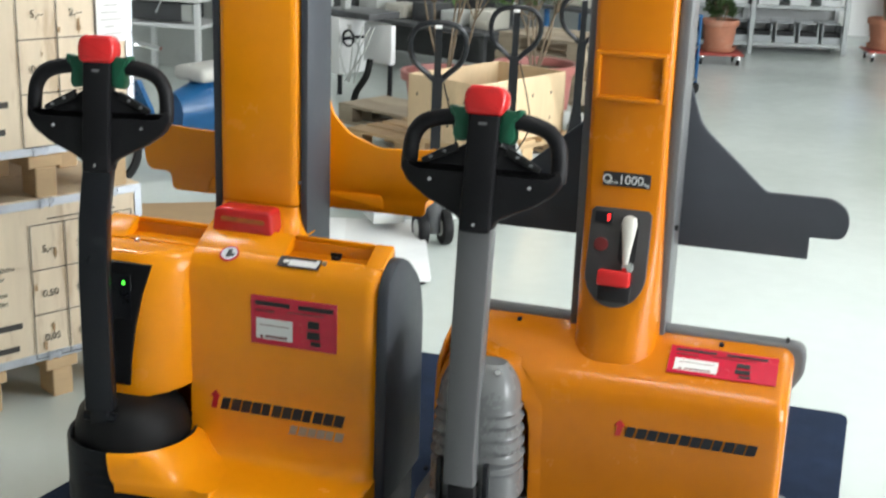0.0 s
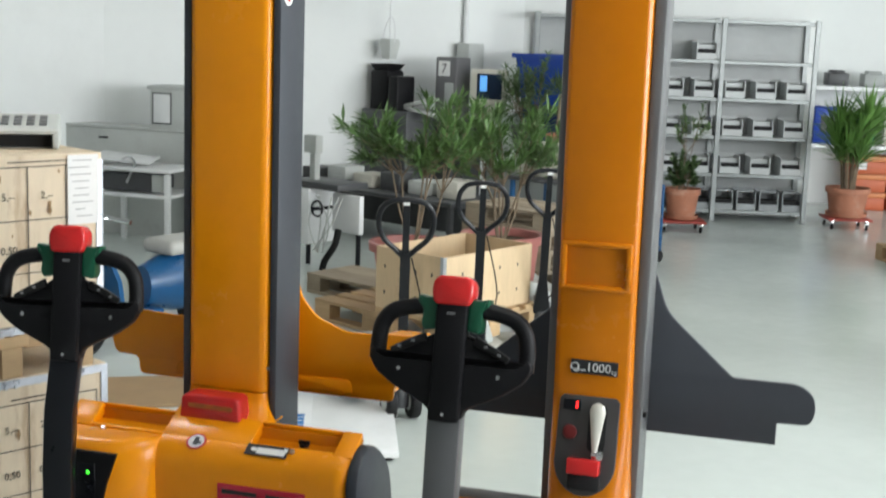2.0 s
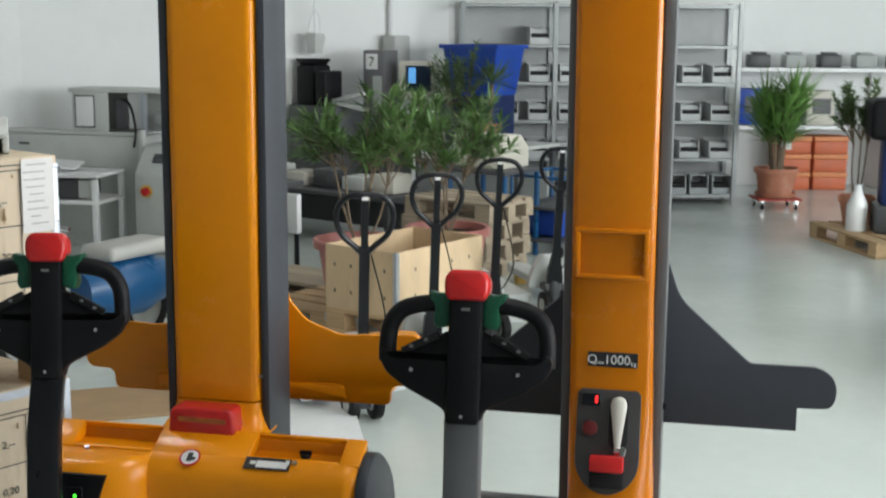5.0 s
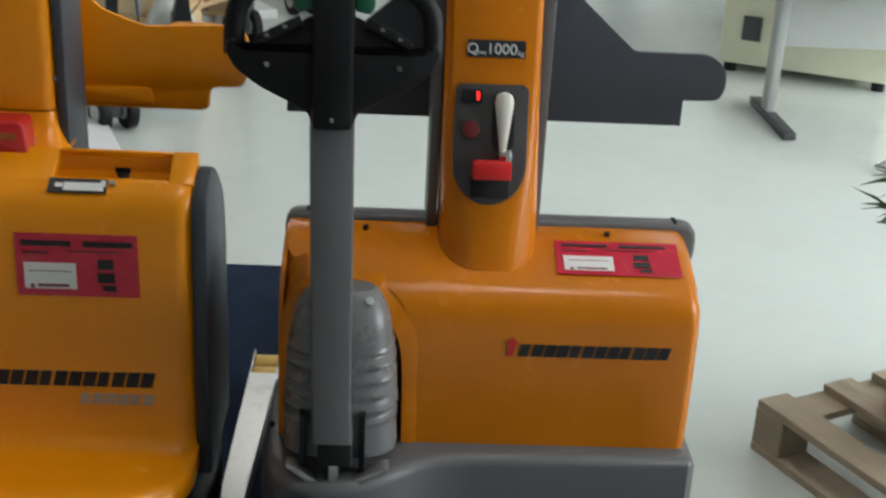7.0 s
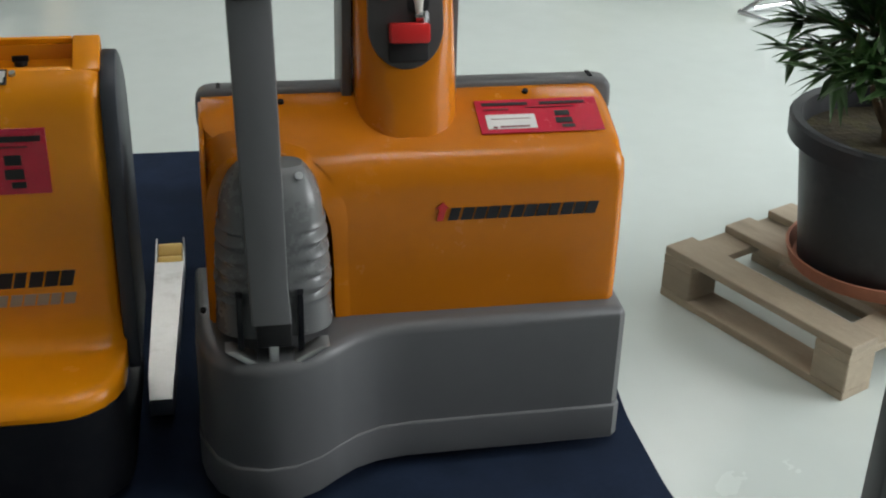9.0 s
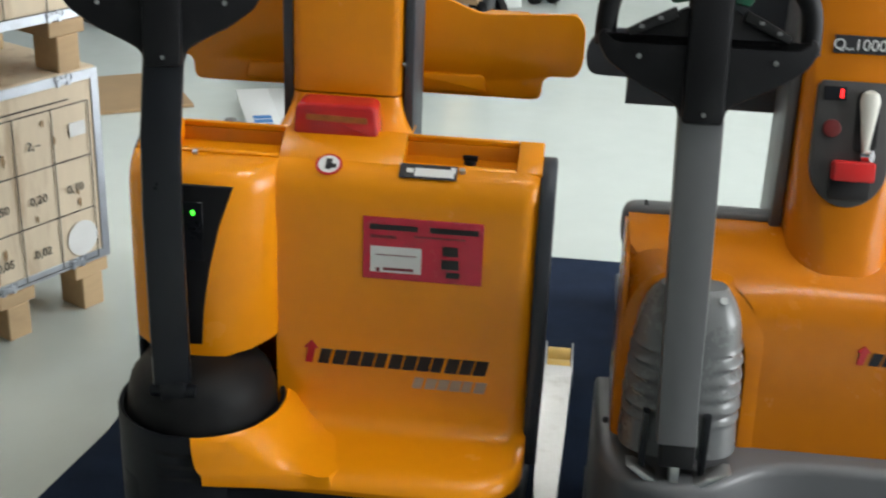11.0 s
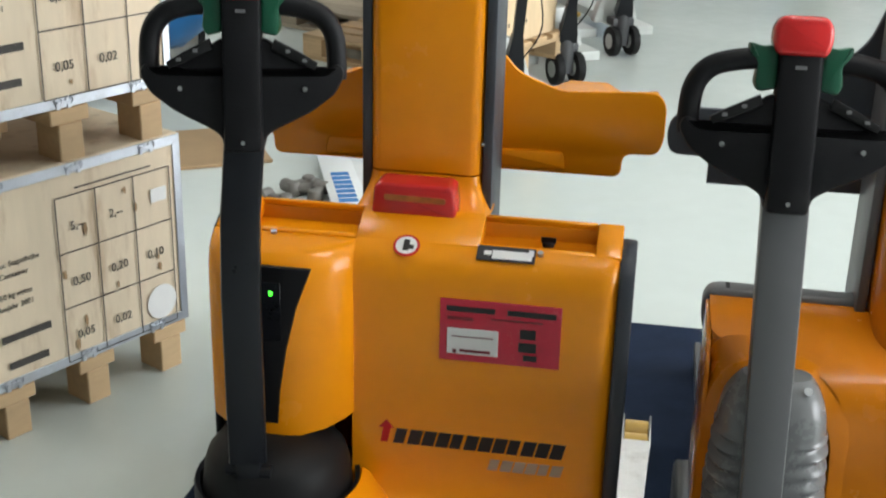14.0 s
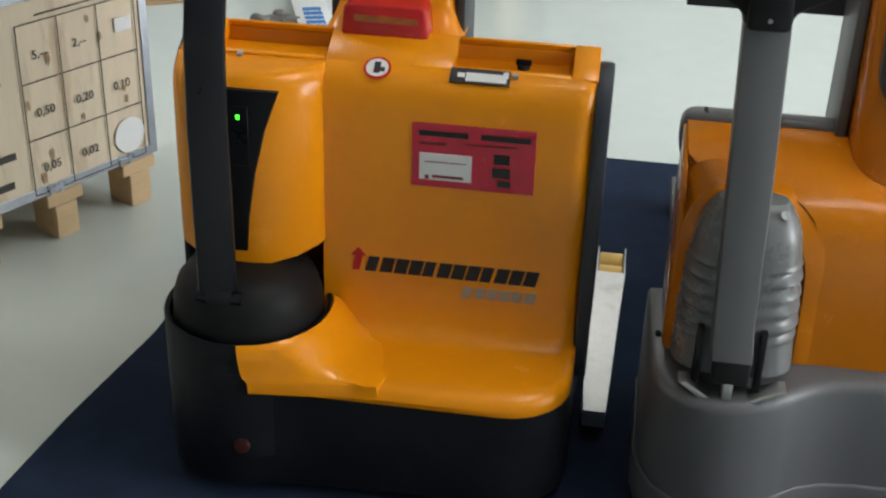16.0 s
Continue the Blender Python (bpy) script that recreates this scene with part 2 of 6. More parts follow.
def part(name, bm, material, parent, label="", smooth=True, m=None):
    """Links a bmesh as one mesh object under a thing or a part."""
    me = bpy.data.meshes.new(name)
    if smooth:
        for f in bm.faces:
            f.smooth = True
        for e in bm.edges:
            if len(e.link_faces) == 2 and e.calc_face_angle(0) > radians(38):
                e.smooth = False
    bm.to_mesh(me)
    bm.free()
    me.materials.append(material)
    ob = new(name, me)
    if parent is not None:
        ob.parent = parent
    if m is not None:
        ob.matrix_basis = m
    if label:
        ob["label"] = label
    return ob


def thing(name, m, label, category, group=""):
    ob = new(name)
    ob.empty_display_size = 0.1
    ob.matrix_world = m
    return tagged(ob, label, category, group)


def single(name, bm, material, m, label, category, group="", kind="", smooth=True):
    ob = part(name, bm, material, None, smooth=smooth)
    ob.matrix_world = m
    return tagged(ob, label, category, group, kind)


def words(name, text, size, material, parent, m, depth=0.0006, align="CENTER"):
    """Lettering as a thin mesh."""
    cu = bpy.data.curves.new("tmp", "FONT")
    cu.body, cu.size, cu.align_x, cu.align_y, cu.extrude = text, size, align, "CENTER", depth
    ob = bpy.data.objects.new("tmp", cu)
    scene.collection.objects.link(ob)
    me = bpy.data.meshes.new_from_object(ob.evaluated_get(bpy.context.evaluated_depsgraph_get()))
    bpy.data.objects.remove(ob)
    bpy.data.curves.remove(cu)
    me.materials.clear()
    me.materials.append(material)
    o = new(name, me)
    if parent is not None:
        o.parent = parent
    o.matrix_basis = m
    return o


FRONT = pose(0, 0, 0, 90, 0, 0)      # lays a flat drawing upright, facing -y


def B():
    return bmesh.new()


# ---- the hall ----
def room_place(u, v, z=0.0, turn=0.0):
    """A pose in the hall: u along its back wall, v towards it."""
    return ROOM @ pose(u, v, z, 0, 0, turn)


WX0, WX1, WY0, HGT, TH = -7.60, 6.5, -11.0, 3.9, 0.25
bm = B()
t = bmesh.new()
bmesh.ops.create_grid(t, x_segments=2, y_segments=2, size=1, matrix=Matrix.Diagonal((22, 22, 1, 1)))
put_in(bm, t)
tagged(part("floor", bm, FLOORM, None, smooth=False), "pale grey-green glossy coated hall floor", "floor", kind="structure")


def hall_wall(name, cx, cy, sx, sy, holes=()):
    """A straight wall with rectangular openings (start, end, sill, head) along its longer side."""
    bm = B()
    along_x = sx > sy
    lo, hi = (cx - sx / 2, cx + sx / 2) if along_x else (cy - sy / 2, cy + sy / 2)

    def piece(a, b, z0, z1):
        if b - a < 1e-4 or z1 - z0 < 1e-4:
            return
        if along_x:
            box(bm, ((a + b) / 2, cy, (z0 + z1) / 2), (b - a, sy, z1 - z0))
        else:
            box(bm, (cx, (a + b) / 2, (z0 + z1) / 2), (sx, b - a, z1 - z0))
    at = lo
    for a, b, z0, z1 in holes:
        piece(at, a, 0, HGT)
        piece(a, b, 0, z0)
        piece(a, b, z1, HGT)
        at = b
    piece(at, hi, 0, HGT)
    ob = part(name, bm, WALLM, None, smooth=False)
    ob.matrix_world = ROOM
    return tagged(ob, "white painted plaster hall wall", "wall", kind="structure")


WINS = [(0.2, 3.2, 0.9, 3.4), (4.0, 7.0, 0.9, 3.4), (7.8, 10.8, 0.9, 3.4)]
BACK = pose(1.5, 11.35, 0, 0, 0, 14)      # the back of the hall: x along it, y into the recess


def plain_wall(name, p, q):
    """A wall between two floor points, its thickness on the left of the way from p to q."""
    p, q = Vector(p), Vector(q)
    d = q - p
    bm = B()
    box(bm, (d.length / 2, TH / 2, HGT / 2), (d.length, TH, HGT))
    ob = part(name, bm, WALLM, None, smooth=False)
    ob.matrix_world = pose(p.x, p.y, 0, 0, 0, math.degrees(math.atan2(d.y, d.x)))
    return tagged(ob, "white painted plaster hall wall", "wall", kind="structure")


def back_place(x, y, z=0.0, turn=0.0):
    """A pose at the back of the hall."""
    return BACK @ pose(x, y, z, 0, 0, turn)


def flat(m, x, y):
    return (m @ Vector((x, y, 0))).xy


hall_wall("wall_left", WX0 - TH / 2, (WY0 + 5.0) / 2, TH, 5.0 - WY0)
plain_wall("wall_left_far", flat(ROOM, WX0, 5.0), flat(BACK, -3.08, 0.5))
hall_wall("wall_right", WX1 + TH / 2, (WY0 + 22.0) / 2, TH, 22.0 - WY0, WINS)
hall_wall("wall_front", (WX0 + WX1) / 2, WY0 - TH / 2, WX1 - WX0 + 2 * TH, TH)
plain_wall("wall_back", flat(BACK, -3.08, 0.5), flat(BACK, 0.12, 0.5))
plain_wall("wall_return", flat(BACK, 0.12, 0.753), flat(BACK, 0.12, 1.95))
plain_wall("wall_recess", flat(BACK, -0.13, 1.95), flat(BACK, 14.6, 1.95))
bm = B()
box(bm, ((WX0 + WX1) / 2, (WY0 + 22.0) / 2, HGT + 0.1), (WX1 - WX0 + 2 * TH, 22.0 - WY0 + 2 * TH, 0.2))
ob = part("ceiling", bm, CEILM, None, smooth=False)
ob.matrix_world = ROOM
tagged(ob, "plain white hall ceiling", "ceiling", kind="structure")
for i, (a, b, z0, z1) in enumerate(WINS):
    lamp_area("window_light", ROOM @ look((WX1 + 0.12, (a + b) / 2, (z0 + z1) / 2), (WX1 - 2, (a + b) / 2, (z0 + z1) / 2 - 0.5)), b - a, z1 - z0, (160 if a < 1 else 168) * (b - a), (0.95, 0.985, 1.0))
    win = thing(f"window_{i + 1}", ROOM @ pose(WX1 + 0.1, (a + b) / 2, z0), "white framed hall window", "window")
    win["kind"] = "structure"
    for y in (-(b - a) / 2 + 0.03, 0, (b - a) / 2 - 0.03):
        bm = B()
        box(bm, (0, y, (z1 - z0) / 2), (0.06, 0.06, z1 - z0), 0.006)
        part("window_frame", bm, CEILM, win)

# strip lights on the ceiling
TUBE = mat("lit_diffuser", (0.9, 0.9, 0.9), 0.5, emit=(1.0, 0.98, 0.93, 34.0))
for (u, v) in ((1.25, 0.25), (-2.6, 0.25), (1.25, 5.4), (-2.6, 5.4)):
    cl = thing("ceiling_light", room_place(u, v, HGT), "white ceiling strip light with a lit diffuser", "ceiling light", "hall ceiling lights")
    bm = B()
    box(bm, (0, 0, -0.03), (1.6, 0.34, 0.06), 0.006)
    part("frame", bm, CEILM, cl)
    bm = B()
    box(bm, (0, 0, -0.067), (1.5, 0.26, 0.012), 0.004)
    part("diffuser", bm, TUBE, cl)

# blue carpet under the stackers
bm = B()
pts = rounded([(-0.66, 1.62), (-0.63, 0.36), (-0.70, -0.03), (-0.735, -0.30), (-0.80, -1.0), (1.62, -1.0), (1.47, -0.27), (1.465, 0.02), (1.56, 0.9), (1.585, 1.61)], 0.05, 3)
plan(bm, pts, 0.001, 0.009, 0.003, seg=1)
single("carpet_mat", bm, CARPET, Matrix.Identity(4), "dark blue needle-felt carpet lying under the stackers", "carpet")


# ---- tiller handle, alike on both stackers ----
def tiller_head(parent, m):
    """Loop handle; the origin is at its neck, z runs up."""
    half = [(0.037, -0.004), (0.039, 0.02), (0.062, 0.034), (0.122, 0.062), (0.166, 0.093), (0.186, 0.128), (0.172, 0.150),
            (0.146, 0.128), (0.112, 0.142), (0.06, 0.174), (0.036, 0.188)]
    bm = B()
    slab(bm, rounded(half + [(-x, z) for x, z in half[::-1]], 0.012, 3), 0.044, 0.008, pose(0, -0.022, 0))
    head = part("handle_shell", bm, BLACKPL, parent, "black moulded plastic", m=m)
    for s in (-1, 1):
        bm = B()
        line = smooth_line([(s * 0.168, 0, 0.118), (s * 0.1685, 0, 0.155), (s * 0.163, -0.002, 0.195), (s * 0.142, -0.004, 0.224), (s * 0.105, -0.006, 0.238), (s * 0.05, -0.008, 0.245)], 5)
        tube(bm, line, 0.0185, 10)
        part("grip", bm, BLACKPL, parent, m=m)
        bm = B()
        q = [(s * 0.052, 0.168), (s * 0.058, 0.186), (s * 0.105, 0.163), (s * 0.135, 0.146), (s * 0.13, 0.134), (s * 0.11, 0.142)]
        slab(bm, q if s > 0 else q, 0.02, 0.003, pose(0, -0.031, 0))
        sw = part("rocker_switch", bm, RUBBER, parent, m=m)
        for dx in (0.0, 0.03):
            bm = B()
            box(bm, (s * (0.082 + dx), -0.0325, 0.166 - dx * 0.5), (0.008, 0.002, 0.006))
            part("symbol", bm, GREYPLASTIC, sw)
        bm = B()
        cyl(bm, (s * 0.112, -0.025, 0.102), (s * 0.112, -0.018, 0.102), 0.0045, n=12)
        part("screw", bm, CHROME, parent, m=m)
        bm = B()
        slab(bm, rounded([(s * 0.034, 0.196), (s * 0.062, 0.19), (s * 0.07, 0.205), (s * 0.066, 0.235), (s * 0.080, 0.252), (s * 0.082, 0.270), (s * 0.060, 0.264), (s * 0.034, 0.268)][::s], 0.006, 2), 0.05, 0.006, pose(0, -0.027, 0))
        part("speed_dial", bm, GREEN, parent, "dark green plastic butterfly switch", m=m)
    bm = B()
    box(bm, (0, -0.012, 0.125), (0.07, 0.056, 0.26), 0.009)
    part("spine", bm, BLACKPL, parent, m=m)
    bm = B()
    box(bm, (0, -0.04, 0.232), (0.018, 0.002, 0.006))
    part("spine_mark", bm, GREYPLASTIC, parent, m=m)
    bm = B()
    slab(bm, rounded([(-0.040, 0.250), (0.040, 0.250), (0.047, 0.272), (0.046, 0.298), (0.034, 0.314), (-0.034, 0.314), (-0.046, 0.298), (-0.047, 0.272)], 0.012, 4), 0.066, 0.010, pose(0, -0.045, 0), seg=3)
    part("safety_button", bm, RED, parent, "bright red plastic belly button", m=m)
    bm = B()
    cyl(bm, (0, -0.042, 0.012), (0, -0.036, 0.012), 0.004, n=10)
    part("screw", bm, CHROME, parent, m=m)


def block_letters(parent, x0, z0, wide, high, y, count, material, slant=0.25, mark_mat=None):
    """A word mark as a row of slanted plain blocks, after a red sign."""
    pitch = wide / (count + 0.6)
    for i in range(count):
        bm = B()
        a = x0 + pitch * (i + 0.75)
        w = pitch * (0.88 if i % 4 else 0.76)
        sl = slant * high
        slab(bm, [(a, z0), (a + w, z0), (a + w + sl, z0 + high), (a + sl, z0 + high)], 0.0016, 0, pose(0, y - 0.0016, 0))
        part("mark_block", bm, material, parent, smooth=False)
    if mark_mat:
        bm = B()
        a, w = x0 - pitch * 0.15, pitch * 0.5
        slab(bm, [(a, z0), (a + w, z0), (a + w * 1.5, z0 + high * 1.0), (a + w * 1.9, z0 + high * 1.0), (a + w * 0.9, z0 + high * 1.55), (a - w * 0.2, z0 + high * 1.0), (a + w * 0.4, z0 + high)], 0.0018, 0, pose(0, y - 0.0018, 0))
        part("mark_arrow", bm, mark_mat, parent, "red arrow-like sign", smooth=False)


def document_pouch(parent, m, w=0.235, h=0.131):
    """A red stick-on pouch with a white slip; drawn upright in xz, facing -y."""
    bm = B()
    box(bm, (w / 2, 0, -h / 2), (w, 0.002, h), 0.0006, 1)
    p = part("document_pouch", bm, REDFILM, parent, "red plastic document pouch with a white slip", m=m)
    bm = B()
    k = h / 0.131
    box(bm, (0.065, -0.0016, -0.088 * k), (0.1, 0.001, 0.055 * k), 0.0003, 1)
    part("paper_slip", bm, WHITEPAPER, p)
    for x, z, bw, bh in ((0.06, -0.02, 0.094, 0.011), (0.178, -0.02, 0.094, 0.011), (0.172, -0.062, 0.03, 0.02), (0.172, -0.09, 0.034, 0.02), (0.178, -0.112, 0.026, 0.012), (0.04, -0.04, 0.05, 0.006), (0.15, -0.036, 0.1, 0.003),
                          (0.065, -0.078, 0.08, 0.002), (0.07, -0.108, 0.06, 0.006), (0.03, -0.11, 0.008, 0.008)):
        bm = B()
        box(bm, (x, -0.0021, z * k), (bw, 0.0008, bh * k))
        part("print_bar", bm, PRINT if bh > 0.008 else mat_redprint, p, smooth=False)


mat_redprint = mat("dark_red_print", (0.16, 0.008, 0.016), 0.4, vary=0.3, scale=80)


# ---- stacker with a dark skirt ----
def end_round(rows, xl, xr, seg=6):
    """Rows of (y, z, radius, left x): a skin along x whose right end turns to the back by the radius."""
    t = bmesh.new()
    grid = []
    for y, z, r, left in rows:
        line = [t.verts.new((left + (xr - r - left) * k / 4, y, z)) for k in range(5)]
        for k in range(1, seg + 1):
            a = math.pi / 2 * k / seg
            line.append(t.verts.new((xr - r + r * math.sin(a), y + r * (1 - math.cos(a)), z)))
        line.append(t.verts.new((xr, max(y + r, 0.128), z)))
        grid.append(line)
    for a, b in zip(grid, grid[1:]):
        for i in range(len(a) - 1):
            t.faces.new((a[i], a[i + 1], b[i + 1], b[i]))
    bmesh.ops.remove_doubles(t, verts=t.verts, dist=1e-5)
    bmesh.ops.recalc_face_normals(t, faces=t.faces)
    return t


sa = thing("pallet_stacker", pose(0, 0, 0.009), "orange electric pedestrian stacker with anthracite skirt and black tiller", "stacker")
Z0 = 0.009
# skirt with drum
bm = B()
plan(bm, rounded([(-0.42, 0.30), (-0.43, -0.06), (-0.40, -0.19), (-0.28, -0.235), (-0.17, -0.205), (0.30, -0.195), (0.39, -0.13), (0.40, 0.30)], [0.02, 0.05, 0.06, 0.06, 0.05, 0.1, 0.08, 0.02], 6), 0.026, 0.243, 0.008, bottom=True)
skirt = part("skirt", bm, ANTHRACITE, sa, "anthracite painted steel skirt")
bm = B()
ring = [(-0.265 + 0.168 * math.cos(a), -0.062 + 0.172 * math.sin(a)) for a in [math.pi * 2 * i / 40 for i in range(40)]]
inner = [(-0.265 + 0.157 * math.cos(a), -0.062 + 0.161 * math.sin(a)) for a in [math.pi * 2 * i / 40 for i in range(40)]]


def rim(x):
    return 0.362


loft(bm, [[(x, y, 0.10) for x, y in ring], [(x, y, rim(x) - 0.006) for x, y in ring], [(x * 0.985 - 0.004, y * 0.985, rim(x)) for x, y in ring],
          [(x, y, rim(x) - 0.004) for x, y in inner], [(x, y, 0.20) for x, y in inner]])
part("drum_cover", bm, ANTHRACITE, sa, "anthracite rounded drum cover")
for k in range(3):
    bm = B()
    for i in range(7):
        a0 = math.radians(-106 + i * 5)
        a1 = math.radians(-106 + (i + 1) * 5)
        r = 0.1695
        z = 0.318 - k * 0.027
        p = [(-0.265 + r * math.cos(a), -0.062 + (r + 0.004) * math.sin(a)) for a in (a0, a1)]
        t = bmesh.new()
        t.faces.new([t.verts.new(v) for v in ((*p[0], z), (*p[1], z), (*p[1], z + 0.009), (*p[0], z + 0.009))])
        put_in(bm, t)
    part("vent_slot", bm, DARK, sa)
bm = B()
cyl(bm, (-0.24, -0.238, 0.13), (-0.24, -0.225, 0.13), 0.016, n=20, bev=0.003)
part("cap", bm, mat("dark_red_cap", (0.05, 0.008, 0.006), 0.5), sa)
# rubber boot
bm = B()
lathe(bm, [(0.150, 0.22), (0.152, 0.34), (0.148, 0.385), (0.138, 0.42), (0.118, 0.445), (0.07, 0.458), (0.0005, 0.460)], 32, pose(-0.265, -0.062, 0))
part("boot", bm, RUBBER, sa, "black rubber boot dome")
# front shell and step
rows = [(-0.203, 0.245, 0.13, -0.235), (-0.206, 0.257, 0.13, -0.235), (-0.200, 0.270, 0.125, -0.23), (-0.182, 0.281, 0.115, -0.225), (-0.15, 0.287, 0.10, -0.21),
        (-0.06, 0.292, 0.075, -0.16), (-0.03, 0.300, 0.06, -0.14), (-0.012, 0.320, 0.05, -0.13), (0.0, 0.36, 0.042, -0.125), (0.0, 0.56, 0.04, -0.125), (0.0, 0.775, 0.04, -0.125),
        (0.004, 0.803, 0.04, -0.125), (0.014, 0.824, 0.04, -0.125), (0.03, 0.838, 0.04, -0.125), (0.046, 0.845, 0.04, -0.125)]
bm = B()
put_in(bm, end_round(rows, 0, 0.392))
part("front_cover", bm, ORANGE, sa, "glossy orange plastic cover with a foot step")
bm = B()
box(bm, (0.13, 0.085, 0.45), (0.50, 0.07, 0.62))
part("inner_frame", bm, ANTHRACITE, sa)
# raised shoulder of the step round the drum
bm = B()
arcs = []
for i in range(15):
    a = math.radians(-82 + 99 * i / 14)
    ring = []
    for r, z in ((0.158, 0.30), (0.160, 0.352), (0.170, 0.364), (0.184, 0.355), (0.200, 0.330), (0.222, 0.308), (0.250, 0.295), (0.290, 0.2890), (0.318, 0.284), (0.324, 0.262 - 0.014 * i / 14)):
        ring.append((-0.265 + r * math.cos(a), max(-0.062 + r * 1.02 * math.sin(a), -0.206 - 0.034 * max(0, 1 - i / 6)), z))
    arcs.append(ring)
loft(bm, arcs, closed=False)
part("step_shoulder", bm, ORANGE, sa, "orange shoulder round the drum")
# column on the tiller side
col = [(-0.118, 0.055), (-0.122, 0.0), (-0.134, -0.022), (-0.165, -0.052), (-0.21, -0.073), (-0.25, -0.080), (-0.31, -0.080), (-0.36, -0.072), (-0.395, -0.05), (-0.412, -0.01), (-0.415, 0.128), (-0.118, 0.128)]
bm = B()


def col_ring(z, dy):
    return [(x, y + (dy if y < 0.05 else 0), z) for x, y in col]


def arch(x):
    return 0.455 + 0.028 * abs((x + 0.265) / 0.14) ** 2


rings = [[(x, y, min(arch(x), 0.53)) for x, y in col], [(x, y, 0.55) for x, y in col]]
for z, dy in ((0.70, 0.0), (0.79, 0.004), (0.815, 0.012), (0.832, 0.026), (0.842, 0.045)):
    rings.append(col_ring(z, dy))
loft(bm, rings)
part("side_cover", bm, ORANGE, sa, "orange rounded cover behind the tiller")
bm = B()
slab(bm, [(-0.335, 0.822), (-0.335, 0.487), (-0.256, 0.487), (-0.250, 0.56), (-0.236, 0.65), (-0.214, 0.74), (-0.184, 0.822)][::-1], 0.012, 0.003, pose(0, -0.0865, 0))
dp = part("display_panel", bm, BLACKPL, sa, "black display panel with a green light")
bm = B()
box(bm, (-0.262, -0.0875, 0.768), (0.007, 0.002, 0.009), 0.0005, 1)
part("green_light", bm, LED_G, dp)
bm = B()
box(bm, (-0.268, -0.087, 0.73), (0.05, 0.002, 0.12), 0.0008, 1)
part("display_window", bm, BLACKPAINT, dp)
# top deck with two trays
th = math.atan2(0.040, 0.082)
DECK = Matrix.Translation((0, 0.044, 0.845)) @ pose(0, 0, 0, math.degrees(th), 0, 0)
LD = 0.091
for name, x0, x1, y0, y1 in (("deck", -0.128, 0.118, 0, LD), ("deck", -0.412, -0.335, 0, LD), ("deck", 0.338, 0.388, 0, LD), ("deck", -0.335, -0.128, 0.082, LD), ("deck", 0.118, 0.338, 0.082, LD), ("deck", -0.335, -0.128, 0, 0.012), ("deck", 0.118, 0.338, 0, 0.012)):
    bm = B()
    box(bm, ((x0 + x1) / 2, (y0 + y1) / 2, -0.015), (x1 - x0, y1 - y0, 0.03), 0.004)
    part(name, bm, ORANGE, sa, m=DECK)
# tray floors take the darker orange, so the recess shade sits in their colour
for x0, x1 in ((-0.335, -0.128), (0.118, 0.338)):
    bm = B()
    box(bm, ((x0 + x1) / 2, 0.088, 0.838), (x1 - x0, 0.08, 0.006))
    part("tray_floor", bm, ORANGE2, sa)
bm = B()
box(bm, (-0.012, 0.125, 0.60), (0.80, 0.012, 0.54), 0.003)
part("back_cover", bm, ORANGE2, sa)
# key switch in the tray
bm = B()
cyl(bm, (0.245, 0.09, 0.838), (0.245, 0.09, 0.850), 0.012, n=16, bev=0.002)
box(bm, (0.245, 0.09, 0.853), (0.03, 0.006, 0.012), 0.002)
part("key_switch", bm, BLACKPL, sa)
for x in (-0.29, 0.235):
    bm = B()
    cyl(bm, (x, 0.036, 0.842), (x, 0.034, 0.848), 0.006, n=12)
    part("screw", bm, STEEL, sa)
# side panels
for x, w in ((-0.418, 0.016), (0.386, 0.030)):
    bm = B()
    t = bmesh.new()
    pr = rounded([(0.0, 0.22), (0.30, 0.22), (0.30, 0.66), (0.27, 0.76), (0.17, 0.838), (0.10, 0.866), (0.04, 0.842), (0.005, 0.80)], [0.01, 0.01, 0.08, 0.07, 0.06, 0.04, 0.03, 0.03], 5)
    slab(bm, pr, w, 0.006, pose(x, 0, 0, 0, 0, 90) @ pose(0, -w, 0))
    part("side_panel", bm, SLATE if x > 0 else ANTHRACITE, sa, "dark grey side panel")
bm = B()
box(bm, (0, 0.235, 0.27), (0.74, 0.20, 0.42), 0.02)
part("chassis_block", bm, ANTHRACITE, sa)
# red connector housing
bm = B()
slab(bm, rounded([(-0.112, 0.868), (0.060, 0.866), (0.054, 0.930), (0.044, 0.938), (-0.094, 0.938), (-0.106, 0.930)], 0.01, 3), 0.07, 0.008, pose(0, 0.108, 0), seg=3)
rb = part("emergency_connector", bm, RED, sa, "red battery connector with a slotted grip")
bm = B()
slab(bm, rounded([(-0.085, 0.904), (0.038, 0.902), (0.038, 0.914), (-0.085, 0.916)], 0.004, 2), 0.004, 0, pose(0, 0.1065, 0))
part("grip_slot", bm, mat("scuffed_amber_slot", (0.40, 0.12, 0.02), 0.5, vary=0.4, scale=50), rb)
# mast
bm = B()
MR = [(-0.134, 0.33), (-0.134, 0.215), (-0.120, 0.198), (0.078, 0.198), (0.092, 0.215), (0.092, 0.33)]
MRo = rounded(MR, [0, 0.01, 0.015, 0.015, 0.01, 0], 3)
loft(bm, [[(x, y, 0.936) for x, y in MRo], [(x, y, 2.38) for x, y in MRo]])
part("mast_cover", bm, ORANGE, sa, "tall orange mast cover")
bm = B()


def flare(k):
    return [(-0.021 + (x + 0.021) * (1 + 0.22 * k * k), y - 0.075 * k * k, 0.932 - 0.075 * k) for x, y in MRo]


